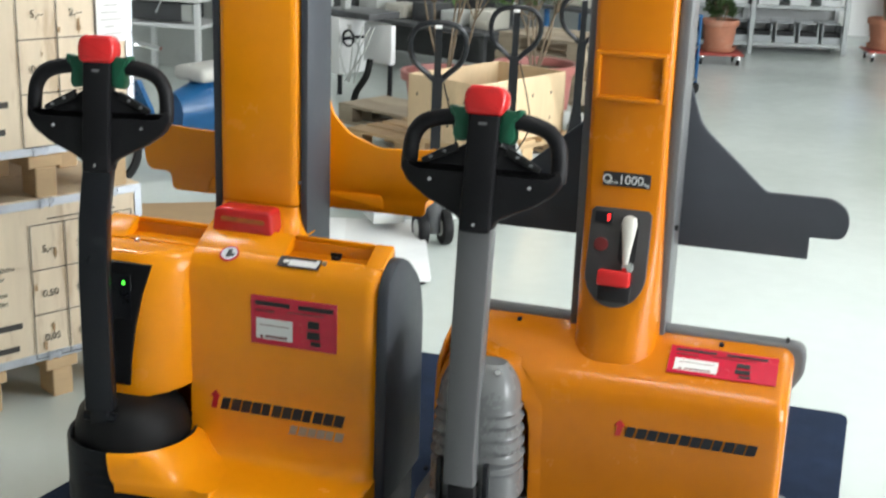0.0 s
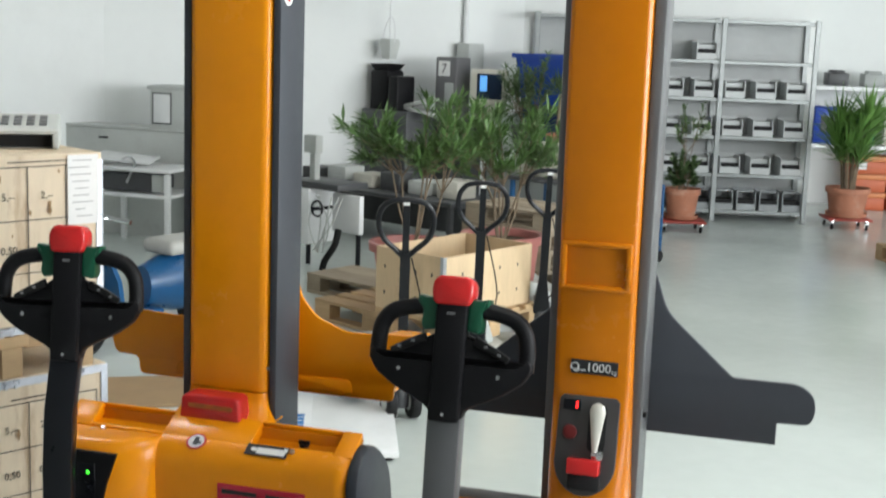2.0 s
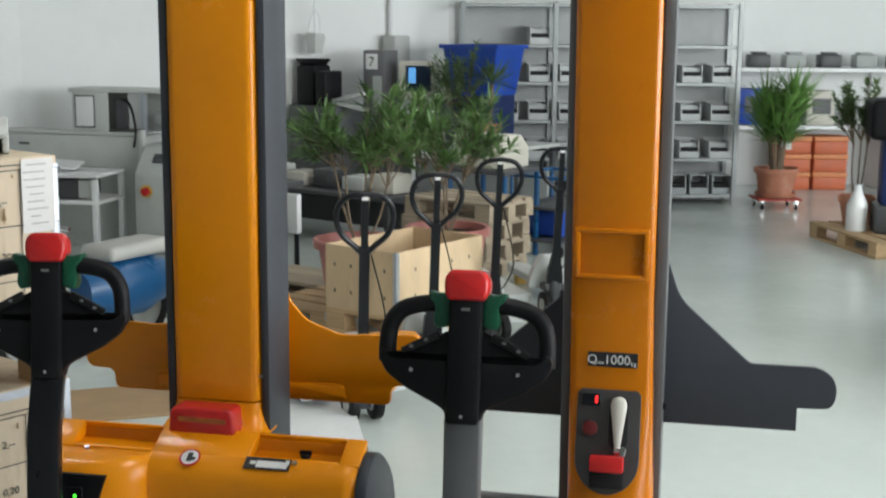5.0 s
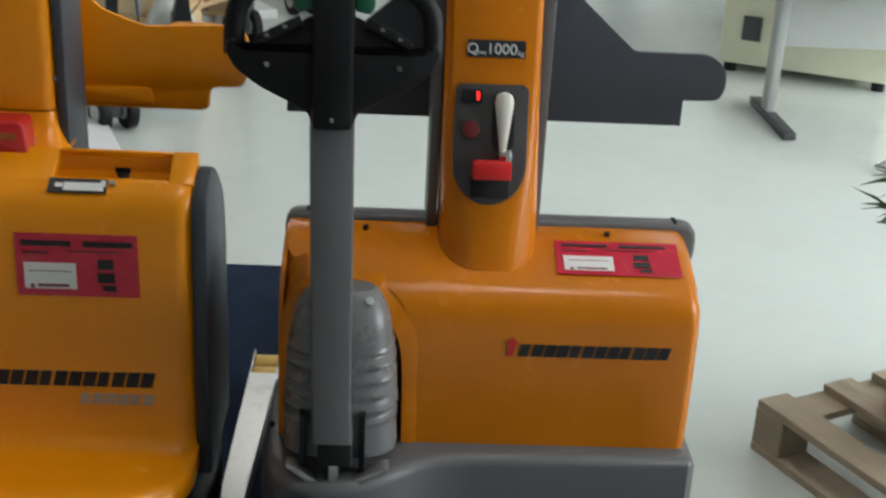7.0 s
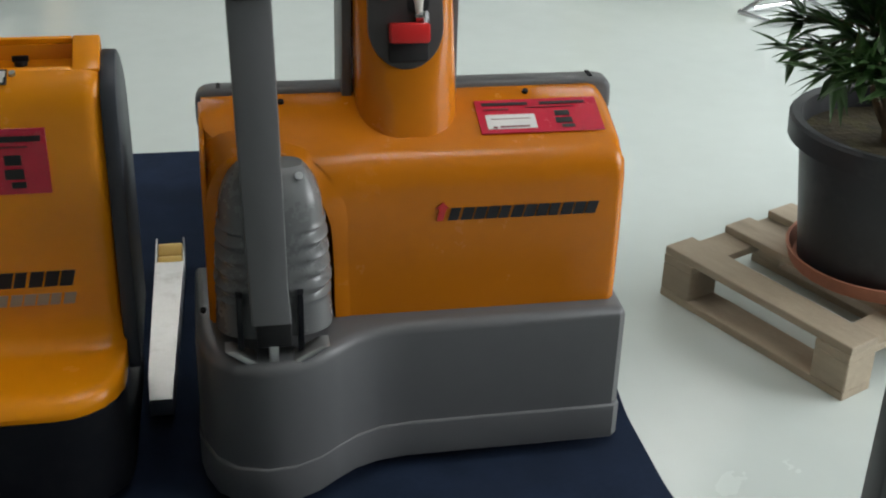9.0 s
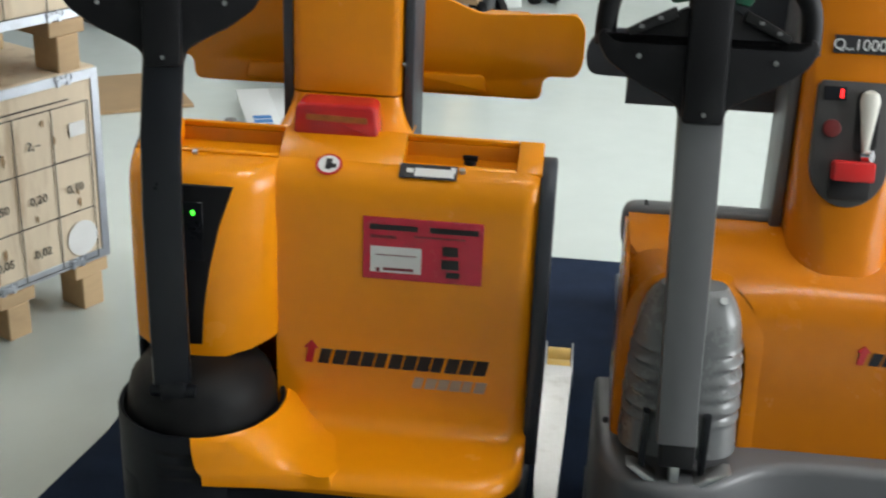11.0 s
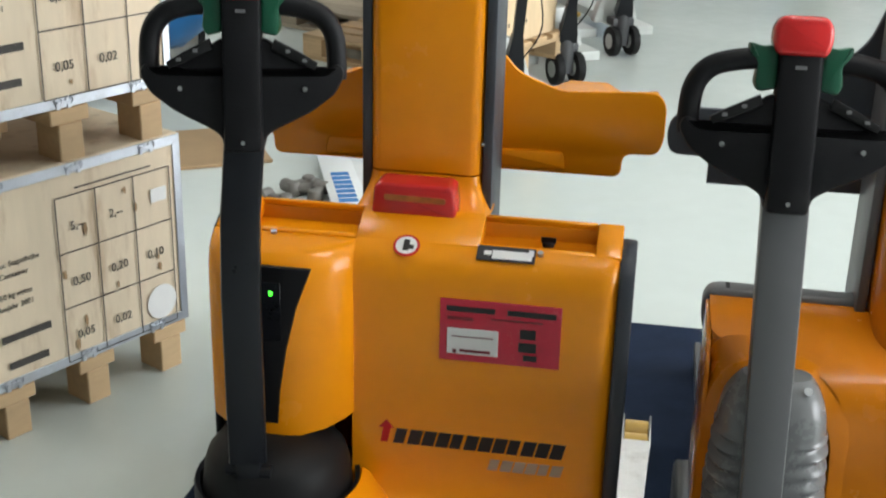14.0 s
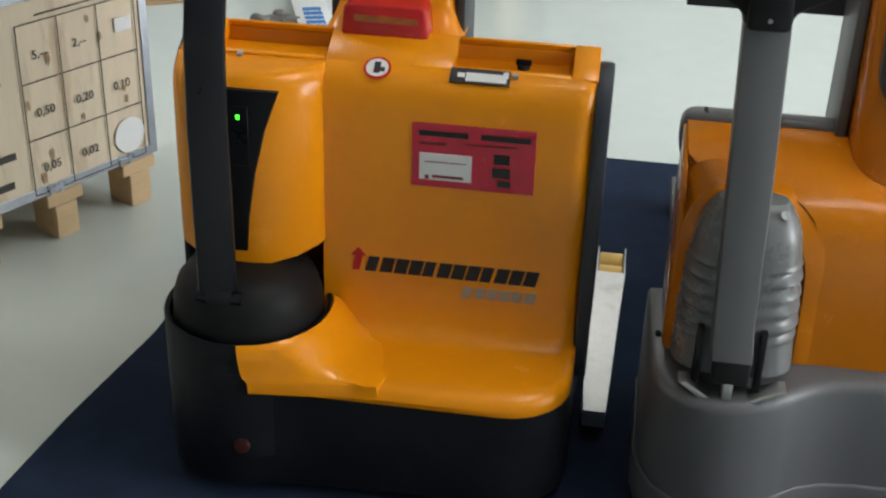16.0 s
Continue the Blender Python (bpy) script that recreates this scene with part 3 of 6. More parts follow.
loft(bm, [flare(k) for k in (1.0, 0.8, 0.6, 0.4, 0.2, 0.0)])
part("mast_foot", bm, ORANGE, sa, "flared orange mast foot")
for x in (-0.152, 0.095):
    bm = B()
    box(bm, (x + 0.010, 0.29, 1.28), (0.020, 0.16, 2.25), 0.003)
    ch = part("mast_channel", bm, SLATE, sa, "slate grey steel mast channel")
    if x > 0:
        for z, r in ((1.965, 0.03), (2.03, 0.022)):
            bm = B()
            cyl(bm, (x + 0.0195, 0.255, z), (x + 0.0215, 0.255, z), r, n=24)
            part("warning_sticker", bm, WHITEPAPER, ch)
            bm = B()
            box(bm, (x + 0.0222, 0.255, z), (0.001, r * 0.5, r * 1.3))
            part("sticker_print", bm, PRINT if r < 0.025 else RED, ch)
for z in (1.0, 1.96):
    bm = B()
    cyl(bm, (0.0925, 0.207, z), (0.098, 0.207, z), 0.004, n=10)
    part("screw", bm, STEEL, sa)
# fork carriage
half = [(0.0, 0.875), (0.388, 0.875), (0.388, 0.928), (0.462, 0.930), (0.474, 0.965), (0.474, 1.040), (0.455, 1.068), (0.25, 1.058), (0.16, 1.092), (0.112, 1.145), (0.098, 1.20), (0.098, 1.37), (0.0, 1.37)]
cpts = rounded([(x - 0.021, z) for x, z in half[:-1]] + [(-x - 0.021, z) for x, z in half[-2:0:-1]], 0.022, 4)
bm = B()
slab(bm, cpts, 0.014, 0.004, pose(0, 0.44, 0))
carr = part("fork_carriage", bm, ORANGE, sa, "orange steel fork carriage plate")
for s in (-1, 1):
    bm = B()
    slab(bm, rounded([(-0.021 + s * 0.10, 0.882), (-0.021 + s * 0.27, 0.882), (-0.021 + s * 0.262, 0.925), (-0.021 + s * 0.10, 0.925)][::s], 0.012, 3), 0.012, 0.008, pose(0, 0.434, 0), seg=2)
    part("pressed_rib", bm, ORANGE, carr)
    bm = B()
    plan(bm, [(-0.021 + s * 0.19, 0.45), (-0.021 + s * 0.37, 0.45), (-0.021 + s * 0.37, 0.92), (-0.021 + s * 0.33, 1.0), (-0.021 + s * 0.23, 1.0), (-0.021 + s * 0.19, 0.92)][::s], 0.885, 0.945, 0.01)
    part("fork", bm, ORANGE, carr, "orange lifting fork")
    bm = B()
    slab(bm, rounded([(0.45, 0.945), (0.58, 0.945), (0.54, 1.03), (0.47, 1.065), (0.45, 1.065)], 0.02, 2), 0.02, 0.004, pose(-0.021 + s * 0.455, 0, 0, 0, 0, 90) @ pose(0, 0, 0))
    part("gusset", bm, ORANGE, carr)
# support legs with rollers at the tip
for x, lab in ((0.448, "steel support leg with yellow rollers"), (-0.36, "steel support leg")):
    leg = None
    bm = B()
    xa, xb = x - 0.006, x + 0.006
    loft(bm, [[(xa - 0.024, 0.09, 0.04), (xa + 0.024, 0.09, 0.04), (xa + 0.024, 0.09, 0.08), (xa - 0.024, 0.09, 0.08)],
              [(xa - 0.028, 0.18, 0.03), (xa + 0.028, 0.18, 0.03), (xa + 0.028, 0.18, 0.088), (xa - 0.028, 0.18, 0.088)],
              [(xb - 0.036, 0.70, 0.03), (xb + 0.036, 0.70, 0.03), (xb + 0.036, 0.70, 0.088), (xb - 0.036, 0.70, 0.088)]])
    leg = part("support_leg", bm, STEEL, sa, lab)
    for s in (-1, 1):
        bm = B()
        box(bm, (xb + s * 0.035, 0.765, 0.058), (0.004, 0.16, 0.05), 0.001, 1)
        part("cheek_plate", bm, STEEL, leg)
    for y in (0.735, 0.805):
        bm = B()
        cyl(bm, (xb - 0.031, y, 0.041), (xb + 0.031, y, 0.041), 0.041, n=20, bev=0.004)
        part("load_roller", bm, YELLOWPU, leg, "yellow polyurethane roller")
bm = B()
cyl(bm, (-0.27, -0.02, 0.075), (-0.21, -0.02, 0.075), 0.075, n=24, bev=0.008)
part("drive_wheel", bm, RUBBER, sa)
for x in (-0.36, 0.34):
    bm = B()
    cyl(bm, (x - 0.02, 0.1, 0.05), (x + 0.02, 0.1, 0.05), 0.05, n=20, bev=0.006)
    part("castor_wheel", bm, RUBBER, sa)
# tiller
bm = B()
TURN = math.radians(17)
loft(bm, [[(cx + a * math.cos(TURN) - b * math.sin(TURN), cy + a * math.sin(TURN) + b * math.cos(TURN), z) for a, b in ((-0.036, -0.022), (0.036, -0.022), (0.036, 0.024), (-0.036, 0.024))]
          for cx, cy, z in ((-0.290, -0.172, 0.455), (-0.292, -0.170, 0.80), (-0.291, -0.160, 0.95), (-0.286, -0.135, 1.09))])
bmesh.ops.bevel(bm, geom=[e for e in bm.edges if abs(e.verts[0].co.z - e.verts[1].co.z) > 0.05], offset=0.007, segments=2, profile=0.5, affect="EDGES")
part("tiller_arm", bm, BLACKPAINT, sa, "black painted tiller arm")
bm = B()
box(bm, (-0.285, -0.17, 0.43), (0.05, 0.05, 0.06), 0.006)
cyl(bm, (-0.33, -0.18, 0.435), (-0.24, -0.18, 0.435), 0.014, n=16)
part("tiller_joint", bm, BLACKPAINT, sa)
tiller_head(sa, pose(-0.286, -0.134, 1.070, -9, 0, 13) @ Matrix.Diagonal((0.965, 1.0, 1.03, 1)))
# signs on the cover
document_pouch(sa, pose(0.05, -0.0012, 0.762 - Z0))
block_letters(sa, -0.062, 0.432 - Z0, 0.362, 0.033, 0.0, 12, PRINT, mark_mat=RED)
block_letters(sa, 0.135, 0.392 - Z0, 0.165, 0.024, 0.0, 6, GREYPRINT)
bm = B()
box(bm, (0, 0, 0.0015), (0.112, 0.036, 0.002), 0.0006, 1)
SL = Matrix.Translation((0.170, 0.030, 0.8392)) @ pose(0, 0, 0, 30, 0, 0)
rp = part("rating_plate", bm, PRINT, sa, "black and white rating plate", m=SL)
for x, y, w, h in ((0.012, -0.003, 0.076, 0.02), (-0.035, 0.0, 0.014, 0.01), (0.048, 0.006, 0.01, 0.014)):
    bm = B()
    box(bm, (x, y, 0.003), (w, h, 0.001))
    part("plate_field", bm, WHITEPAPER, rp, smooth=False)
SL2 = Matrix.Translation((-0.024, 0.022, 0.8338)) @ pose(0, 0, 0, 31, 0, 0)
bm = B()
cyl(bm, (0, 0.012, 0), (0, 0.012, 0.002), 0.026, n=28)
ps = part("prohibition_sign", bm, RED, sa, "round red and white prohibition sticker", m=SL2)
bm = B()
cyl(bm, (0, 0.012, 0.002), (0, 0.012, 0.0028), 0.021, n=28)
part("sign_face", bm, WHITEPAPER, ps)
bm = B()
box(bm, (0, 0.012, 0.003), (0.012, 0.026, 0.0014), 0, m=None)
box(bm, (0.006, 0.008, 0.003), (0.018, 0.010, 0.0014))
part("sign_print", bm, PRINT, ps)

# ---- stacker with a grey skirt ----
sb = thing("pallet_stacker", pose(0, 0, 0.009), "orange electric pedestrian stacker with grey skirt and grey ribbed tiller cover", "stacker")
bm = B()
bulge = [(0.53, 0.20), (0.528, -0.07), (0.537, -0.12), (0.56, -0.175), (0.60, -0.212), (0.655, -0.228), (0.71, -0.222), (0.76, -0.198), (0.80, -0.165), (0.84, -0.135), (0.89, -0.115), (0.95, -0.107), (1.385, -0.10), (1.40, -0.085), (1.405, 0.20)]
plan(bm, bulge, 0.11, 0.345, 0.022, seg=5)
part("skirt", bm, GREYPAINT, sb, "mid-grey painted steel skirt")
bm = B()
plan(bm, [(x + (0.004 if x > 1 else -0.004), y - 0.005) for x, y in bulge], 0.028, 0.114, 0.006, bottom=True)
part("kick_rail", bm, GREYPAINT, sb)
# orange hood
rowsB = [(-0.055, 0.338, 0.022, 0.815), (-0.058, 0.50, 0.022, 0.815), (-0.056, 0.615, 0.024, 0.81), (-0.050, 0.648, 0.028, 0.80), (-0.036, 0.672, 0.03, 0.775),
         (-0.016, 0.683, 0.03, 0.74), (0.013, 0.694, 0.03, 0.60), (0.06, 0.711, 0.03, 0.568), (0.105, 0.727, 0.03, 0.565), (0.15, 0.734, 0.03, 0.565), (0.172, 0.734, 0.03, 0.565)]
t = bmesh.new()
grid = []
for y, z, r, left in rowsB:
    line = [t.verts.new((left + (1.385 - r - left) * k / 6, y, z)) for k in range(7)]
    for k in range(1, 6):
        a = math.pi / 2 * k / 5
        line.append(t.verts.new((1.385 - r + r * math.sin(a), y + r * (1 - math.cos(a)) * (0 if z > 0.69 else 1), z - (r * (1 - math.cos(a)) if z > 0.66 else 0))))
    line.append(t.verts.new((1.387, 0.175, min(z, 0.70))))
    grid.append(line)
for a, b in zip(grid, grid[1:]):
    for i in range(len(a) - 1):
        t.faces.new((a[i], a[i + 1], b[i + 1], b[i]))
bmesh.ops.recalc_face_normals(t, faces=t.faces)
bm = put_in(B(), t)
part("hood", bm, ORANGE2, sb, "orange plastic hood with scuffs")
# arch round the ribbed cover
bm = B()
outer = smooth_line([(0.558, 0.06, 0.345), (0.558, 0.055, 0.55), (0.560, 0.045, 0.64), (0.580, 0.035, 0.700), (0.63, 0.035, 0.716), (0.70, 0.02, 0.700), (0.77, -0.012, 0.684), (0.815, -0.048, 0.645), (0.835, -0.056, 0.56), (0.836, -0.055, 0.345)], 5)
mid = smooth_line([(0.563, -0.045, 0.345), (0.563, -0.045, 0.55), (0.570, -0.045, 0.632), (0.600, -0.040, 0.682), (0.645, -0.034, 0.700), (0.70, -0.034, 0.696), (0.76, -0.04, 0.672), (0.803, -0.056, 0.622), (0.820, -0.06, 0.54), (0.820, -0.058, 0.345)], 5)
inn = smooth_line([(0.580, -0.055, 0.345), (0.580, -0.055, 0.53), (0.590, -0.055, 0.61), (0.616, -0.05, 0.655), (0.655, -0.046, 0.672), (0.70, -0.046, 0.668), (0.745, -0.052, 0.648), (0.780, -0.06, 0.602), (0.800, -0.06, 0.53), (0.805, -0.058, 0.345)], 5)
deep = [(p[0] * 0.98 + 0.0138, 0.10, p[2] - 0.01) for p in inn]
loft(bm, [outer, mid, inn, deep], closed=False)
box(bm, (0.602, 0.105, 0.655), (0.078, 0.14, 0.104), 0.022)
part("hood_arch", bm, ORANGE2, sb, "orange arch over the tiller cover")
bm = B()
slab(bm, rounded([(-0.045, 0.345), (0.172, 0.345), (0.172, 0.728), (0.10, 0.722), (0.02, 0.695), (-0.03, 0.66), (-0.045, 0.60)], 0.01, 3), 0.010, 0.003, pose(0.568, 0, 0, 0, 0, 90))
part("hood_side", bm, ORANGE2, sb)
bm = B()
box(bm, (0.69, 0.10, 0.52), (0.25, 0.012, 0.38))
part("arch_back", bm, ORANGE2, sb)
bm = B()
slab(bm, rounded([(0.585, 0.05), (1.37, 0.05), (1.372, 0.60), (1.412, 0.67), (1.412, 0.745), (0.553, 0.748), (0.553, 0.67), (0.583, 0.60)], [0.01, 0.01, 0.02, 0.02, 0.035, 0.035, 0.02, 0.02], 4), 0.05, 0.012, pose(0, 0.172, 0), seg=3)
part("back_frame", bm, GREYPAINT, sb, "grey steel frame behind the hood")
for x in (0.60, 1.365):
    bm = B()
    box(bm, (x, 0.197, 0.7465), (0.008, 0.03, 0.003))
    part("frame_joint", bm, DARK, sb)
for x, y, z in ((0.72, 0.13, 0.732), (1.215, 0.135, 0.733), (0.547, -0.06, 0.38)):
    bm = B()
    cyl(bm, (x, y, z), (x, y - 0.002, z + 0.006), 0.006, n=12)
    part("screw", bm, RUBBER, sb)
# mast column
bm = B()


def d_ring(z, x0, x1, yf, r):
    pts = [(x0, 0.26), (x0, yf + r)]
    for k in range(1, 8):
        a = math.pi / 2 * k / 8
        pts.append((x0 + r - r * math.cos(a), yf + r - r * math.sin(a)))
    for k in range(1, 8):
        a = math.pi / 2 * k / 8
        pts.append((x1 - r + r * math.sin(a), yf + r - r * math.cos(a)))
    pts += [(x1, yf + r), (x1, 0.26)]
    return [(x, y, z) for x, y in pts]


loft(bm, [d_ring(0.66, 0.868, 1.066, 0.005, 0.085), d_ring(0.76, 0.868, 1.064, 0.030, 0.082), d_ring(0.82, 0.867, 1.062, 0.050, 0.065), d_ring(0.88, 0.866, 1.059, 0.072, 0.045), d_ring(0.97, 0.865, 1.056, 0.100, 0.03),
          d_ring(1.08, 0.864, 1.052, 0.118, 0.022), d_ring(1.25, 0.862, 1.048, 0.125, 0.018), d_ring(2.38, 0.856, 1.046, 0.125, 0.018)])
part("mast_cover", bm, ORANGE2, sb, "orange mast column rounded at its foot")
bm = B()
for cx, cz, w, h in ((0.9515, 1.306, 0.167, 0.012), (0.9515, 1.410, 0.167, 0.012), (0.875, 1.358, 0.014, 0.112), (1.028, 1.358, 0.014, 0.112)):
    box(bm, (cx, 0.122, cz), (w, 0.018, h), 0.005)
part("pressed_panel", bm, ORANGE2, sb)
bm = B()
box(bm, (1.062, 0.225, 1.42), (0.026, 0.15, 1.95), 0.004)
part("mast_channel", bm, GREYPAINT, sb, "grey steel mast channel")
bm = B()
box(bm, (0.853, 0.225, 1.42), (0.02, 0.15, 1.95), 0.004)
part("mast_channel", bm, GREYPAINT, sb)
bm = B()
cyl(bm, (1.075, 0.19, 0.995), (1.082, 0.19, 0.995), 0.007, n=12)
part("screw", bm, RUBBER, sb)
# control panel, set into the sloping front
CP = Matrix.Translation((0.958, 0.094, 0.95)) @ pose(0, 0, 0, -14.5, 0, 0) @ pose(0, 0, 0)
bm = B()
slab(bm, [(0.062, 0.100), (-0.062, 0.100), (-0.071, 0.090)] + [(-0.072 * math.cos(math.pi * k / 16), -0.055 - 0.080 * math.sin(math.pi * k / 16)) for k in range(17)] + [(0.071, 0.090)], 0.03, 0.003, pose(0, -0.016, 0))
cp = part("control_panel", bm, mat("dark_grey_panel", (0.045, 0.042, 0.042), 0.4, vary=0.1, scale=20), sb, "dark grey control panel with red connector", m=CP)
bm = B()
box(bm, (-0.040, -0.019, 0.077), (0.042, 0.004, 0.026), 0.001, 1)
part("hour_meter", bm, BLACKPAINT, cp)
bm = B()
box(bm, (-0.028, -0.0218, 0.077), (0.005, 0.001, 0.016))
part("meter_digit", bm, LED_R, cp)
bm = B()
cyl(bm, (-0.040, -0.015, 0.012), (-0.040, -0.024, 0.012), 0.017, n=20, bev=0.003)
part("key_lock", bm, mat("dark_red_plastic", (0.12, 0.01, 0.01), 0.4), cp)
bm = B()
slab(bm, rounded([(0.002, -0.03), (0.044, -0.03), (0.044, 0.085), (0.002, 0.085)], 0.018, 4), 0.003, 0, pose(0, -0.0185, 0))
part("lever_slot", bm, DARK, cp)
bm = B()
loft(bm, [[(0.023 + r * math.cos(a), -0.028 + r * 0.6 * math.sin(a), z) for a in [2 * math.pi * i / 14 for i in range(14)]] for r, z in ((0.006, -0.03), (0.010, 0.0), (0.016, 0.045), (0.019, 0.065), (0.015, 0.08), (0.004, 0.086))])
part("lift_lever", bm, mat("ivory_plastic", (0.62, 0.60, 0.54), 0.35), cp, "ivory plastic lever knob")
bm = B()
cyl(bm, (0.023, -0.02, -0.036), (0.036, -0.03, -0.036), 0.012, n=14)
part("lever_pivot", bm, CHROME, cp)
bm = B()
box(bm, (0.002, -0.036, -0.064), (0.076, 0.05, 0.038), 0.006)
part("battery_connector", bm, RED, cp, "red battery connector")
bm = B()
box(bm, (0.003, -0.018, -0.098), (0.078, 0.014, 0.046), 0.006)
part("connector_socket", bm, DARK, cp)
bm = B()
box(bm, (0.962, 0.117, 1.117), (0.112, 0.003, 0.034), 0.001, 1)
ql = part("load_plate", bm, PRINT, sb, "black plate with white load marking")
words("load_text", "1000", 0.030, WHITEPAPER, ql, pose(0.972, 0.1148, 1.1165) @ FRONT)
words("load_text", "Q", 0.028, WHITEPAPER, ql, pose(0.916, 0.1148, 1.1165) @ FRONT)
words("load_text", "max", 0.011, WHITEPAPER, ql, pose(0.933, 0.1148, 1.110) @ FRONT)
words("load_text", "kg", 0.014, WHITEPAPER, ql, pose(1.009, 0.1148, 1.110) @ FRONT)
# carriage
halfB = [(0.421, 0.912), (0.421, 0.968), (0.500, 0.970), (0.511, 1.008), (0.503, 1.046), (0.467, 1.070), (0.308, 1.070), (0.139, 1.220), (0.108, 1.31), (0.092, 1.34)]
bm = B()
o = [(0.965 + x, z) for x, z in halfB] + [(0.965 - x, z) for x, z in halfB[::-1]]
slab(bm, rounded(o, [0, 0, 0.02, 0.02, 0.03, 0.02, 0.01, 0.03, 0.02, 0.0] + [0.0, 0.02, 0.03, 0.01, 0.02, 0.03, 0.02, 0.02, 0, 0], 4), 0.016, 0.004, pose(0, 0.332, 0))
cb = part("fork_carriage", bm, SLATE, sb, "slate grey steel fork carriage plate")
for s in (-1, 1):
    bm = B()
    plan(bm, [(0.965 + s * 0.20, 0.342), (0.965 + s * 0.37, 0.342), (0.965 + s * 0.37, 0.52), (0.965 + s * 0.33, 0.58), (0.965 + s * 0.24, 0.58), (0.965 + s * 0.20, 0.52)][::s], 0.918, 0.978, 0.01)
    part("fork", bm, SLATE, cb)
bm = B()
box(bm, (0.97, 0.33, 0.30), (0.76, 0.20, 0.48), 0.02)
part("chassis_block", bm, GREYPAINT, sb)
for x in (0.66, 1.28):
    bm = B()
    box(bm, (x, 0.86, 0.06), (0.10, 0.95, 0.05), 0.008)
    lg = part("support_leg", bm, GREYPAINT, sb)
    bm = B()
    cyl(bm, (x - 0.035, 1.28, 0.04), (x + 0.035, 1.28, 0.04), 0.04, n=20, bev=0.005)
    part("load_roller", bm, YELLOWPU, lg)
for x in (0.62, 1.33):
    bm = B()
    cyl(bm, (x - 0.025, 0.03, 0.06), (x + 0.025, 0.03, 0.06), 0.06, n=20, bev=0.006)
    part("castor_wheel", bm, RUBBER, sb)
# ribbed tiller cover
bm = B()
rings = []
for i in range(61):
    u = i / 60
    z = 0.375 + 0.325 * u
    w = 0.113 - 0.022 * u - 0.030 * max(0, (u - 0.72) / 0.28) ** 2.4
    d = 0.085 - 0.012 * u - 0.045 * max(0, (u - 0.72) / 0.28) ** 2.4
    if 0.2 < u < 0.68:
        ripple = 0.0055 * math.cos((u - 0.2) / 0.48 * 5 * 2 * math.pi)
    else:
        ripple = 0.0
    ring = []
    for k in range(40):
        a = 2 * math.pi * k / 40
        ca, sa_ = math.cos(a), math.sin(a)
        e = 0.72
        q = ripple * min(1, max(0, (abs(ca) - 0.25) * 2.5))
        ring.append((0.683 + (w + q) * math.copysign(abs(ca) ** e, ca), -0.085 + (d + q) * math.copysign(abs(sa_) ** e, sa_), z))
    rings.append(ring)
loft(bm, rings)
part("tiller_cover", bm, GREYPLASTIC, sb, "light grey ribbed plastic tiller cover")
bm = B()
cyl(bm, (0.735, -0.12, 0.682), (0.735, -0.13, 0.692), 0.008, n=12)
part("screw", bm, CHROME, sb)
for x in (0.615, 0.728):
    bm = B()
    slab(bm, [(x - 0.006, 0.35), (x + 0.006, 0.35), (x + 0.006, 0.475), (x - 0.006, 0.475)], 0.03, 0.002, pose(0, -0.185, 0))
    part("bracket", bm, BLACKPAINT, sb)
bm = B()
slab(bm, [(0.585, 0.372), (0.60, 0.372), (0.655, 0.338), (0.70, 0.338), (0.765, 0.372), (0.78, 0.372), (0.71, 0.325), (0.645, 0.325)][::-1], 0.04, 0.002, pose(0, -0.205, 0))
box(bm, (0.675, -0.19, 0.355), (0.018, 0.03, 0.05), 0.003)
part("base_bracket", bm, STEEL, sb)
bm = B()
box(bm, (0.677, -0.185, 0.40), (0.065, 0.04, 0.05), 0.004)
part("joint_cavity", bm, DARK, sb)
bm = B()
loft(bm, [[(cx - w, cy - 0.022, z), (cx + w, cy - 0.022, z), (cx + w, cy + 0.030, z), (cx - w, cy + 0.030, z)] for cx, cy, z, w in ((0.673, -0.195, 0.432, 0.037), (0.669, -0.184, 0.50, 0.036), (0.664, -0.142, 0.75, 0.038), (0.658, -0.088, 1.022, 0.0395))])
bmesh.ops.bevel(bm, geom=[e for e in bm.edges if abs(e.verts[0].co.z - e.verts[1].co.z) > 0.05], offset=0.006, segments=2, profile=0.5, affect="EDGES")
part("tiller_arm", bm, GREYPAINT, sb, "grey painted tiller arm")
tiller_head(sb, pose(0.658, -0.084, 1.014, -12, 0, 1) @ Matrix.Diagonal((1.04, 1.04, 1.04, 1)))
SLB = Matrix.Translation((1.102, 0.1035, 0.7305)) @ pose(0, 0, 0, -70.2, 0, 0)
document_pouch(sb, SLB, 0.25, 0.099)
block_letters(sb, 1.008, 0.548, 0.315, 0.026, -0.0575, 12, PRINT, mark_mat=RED)


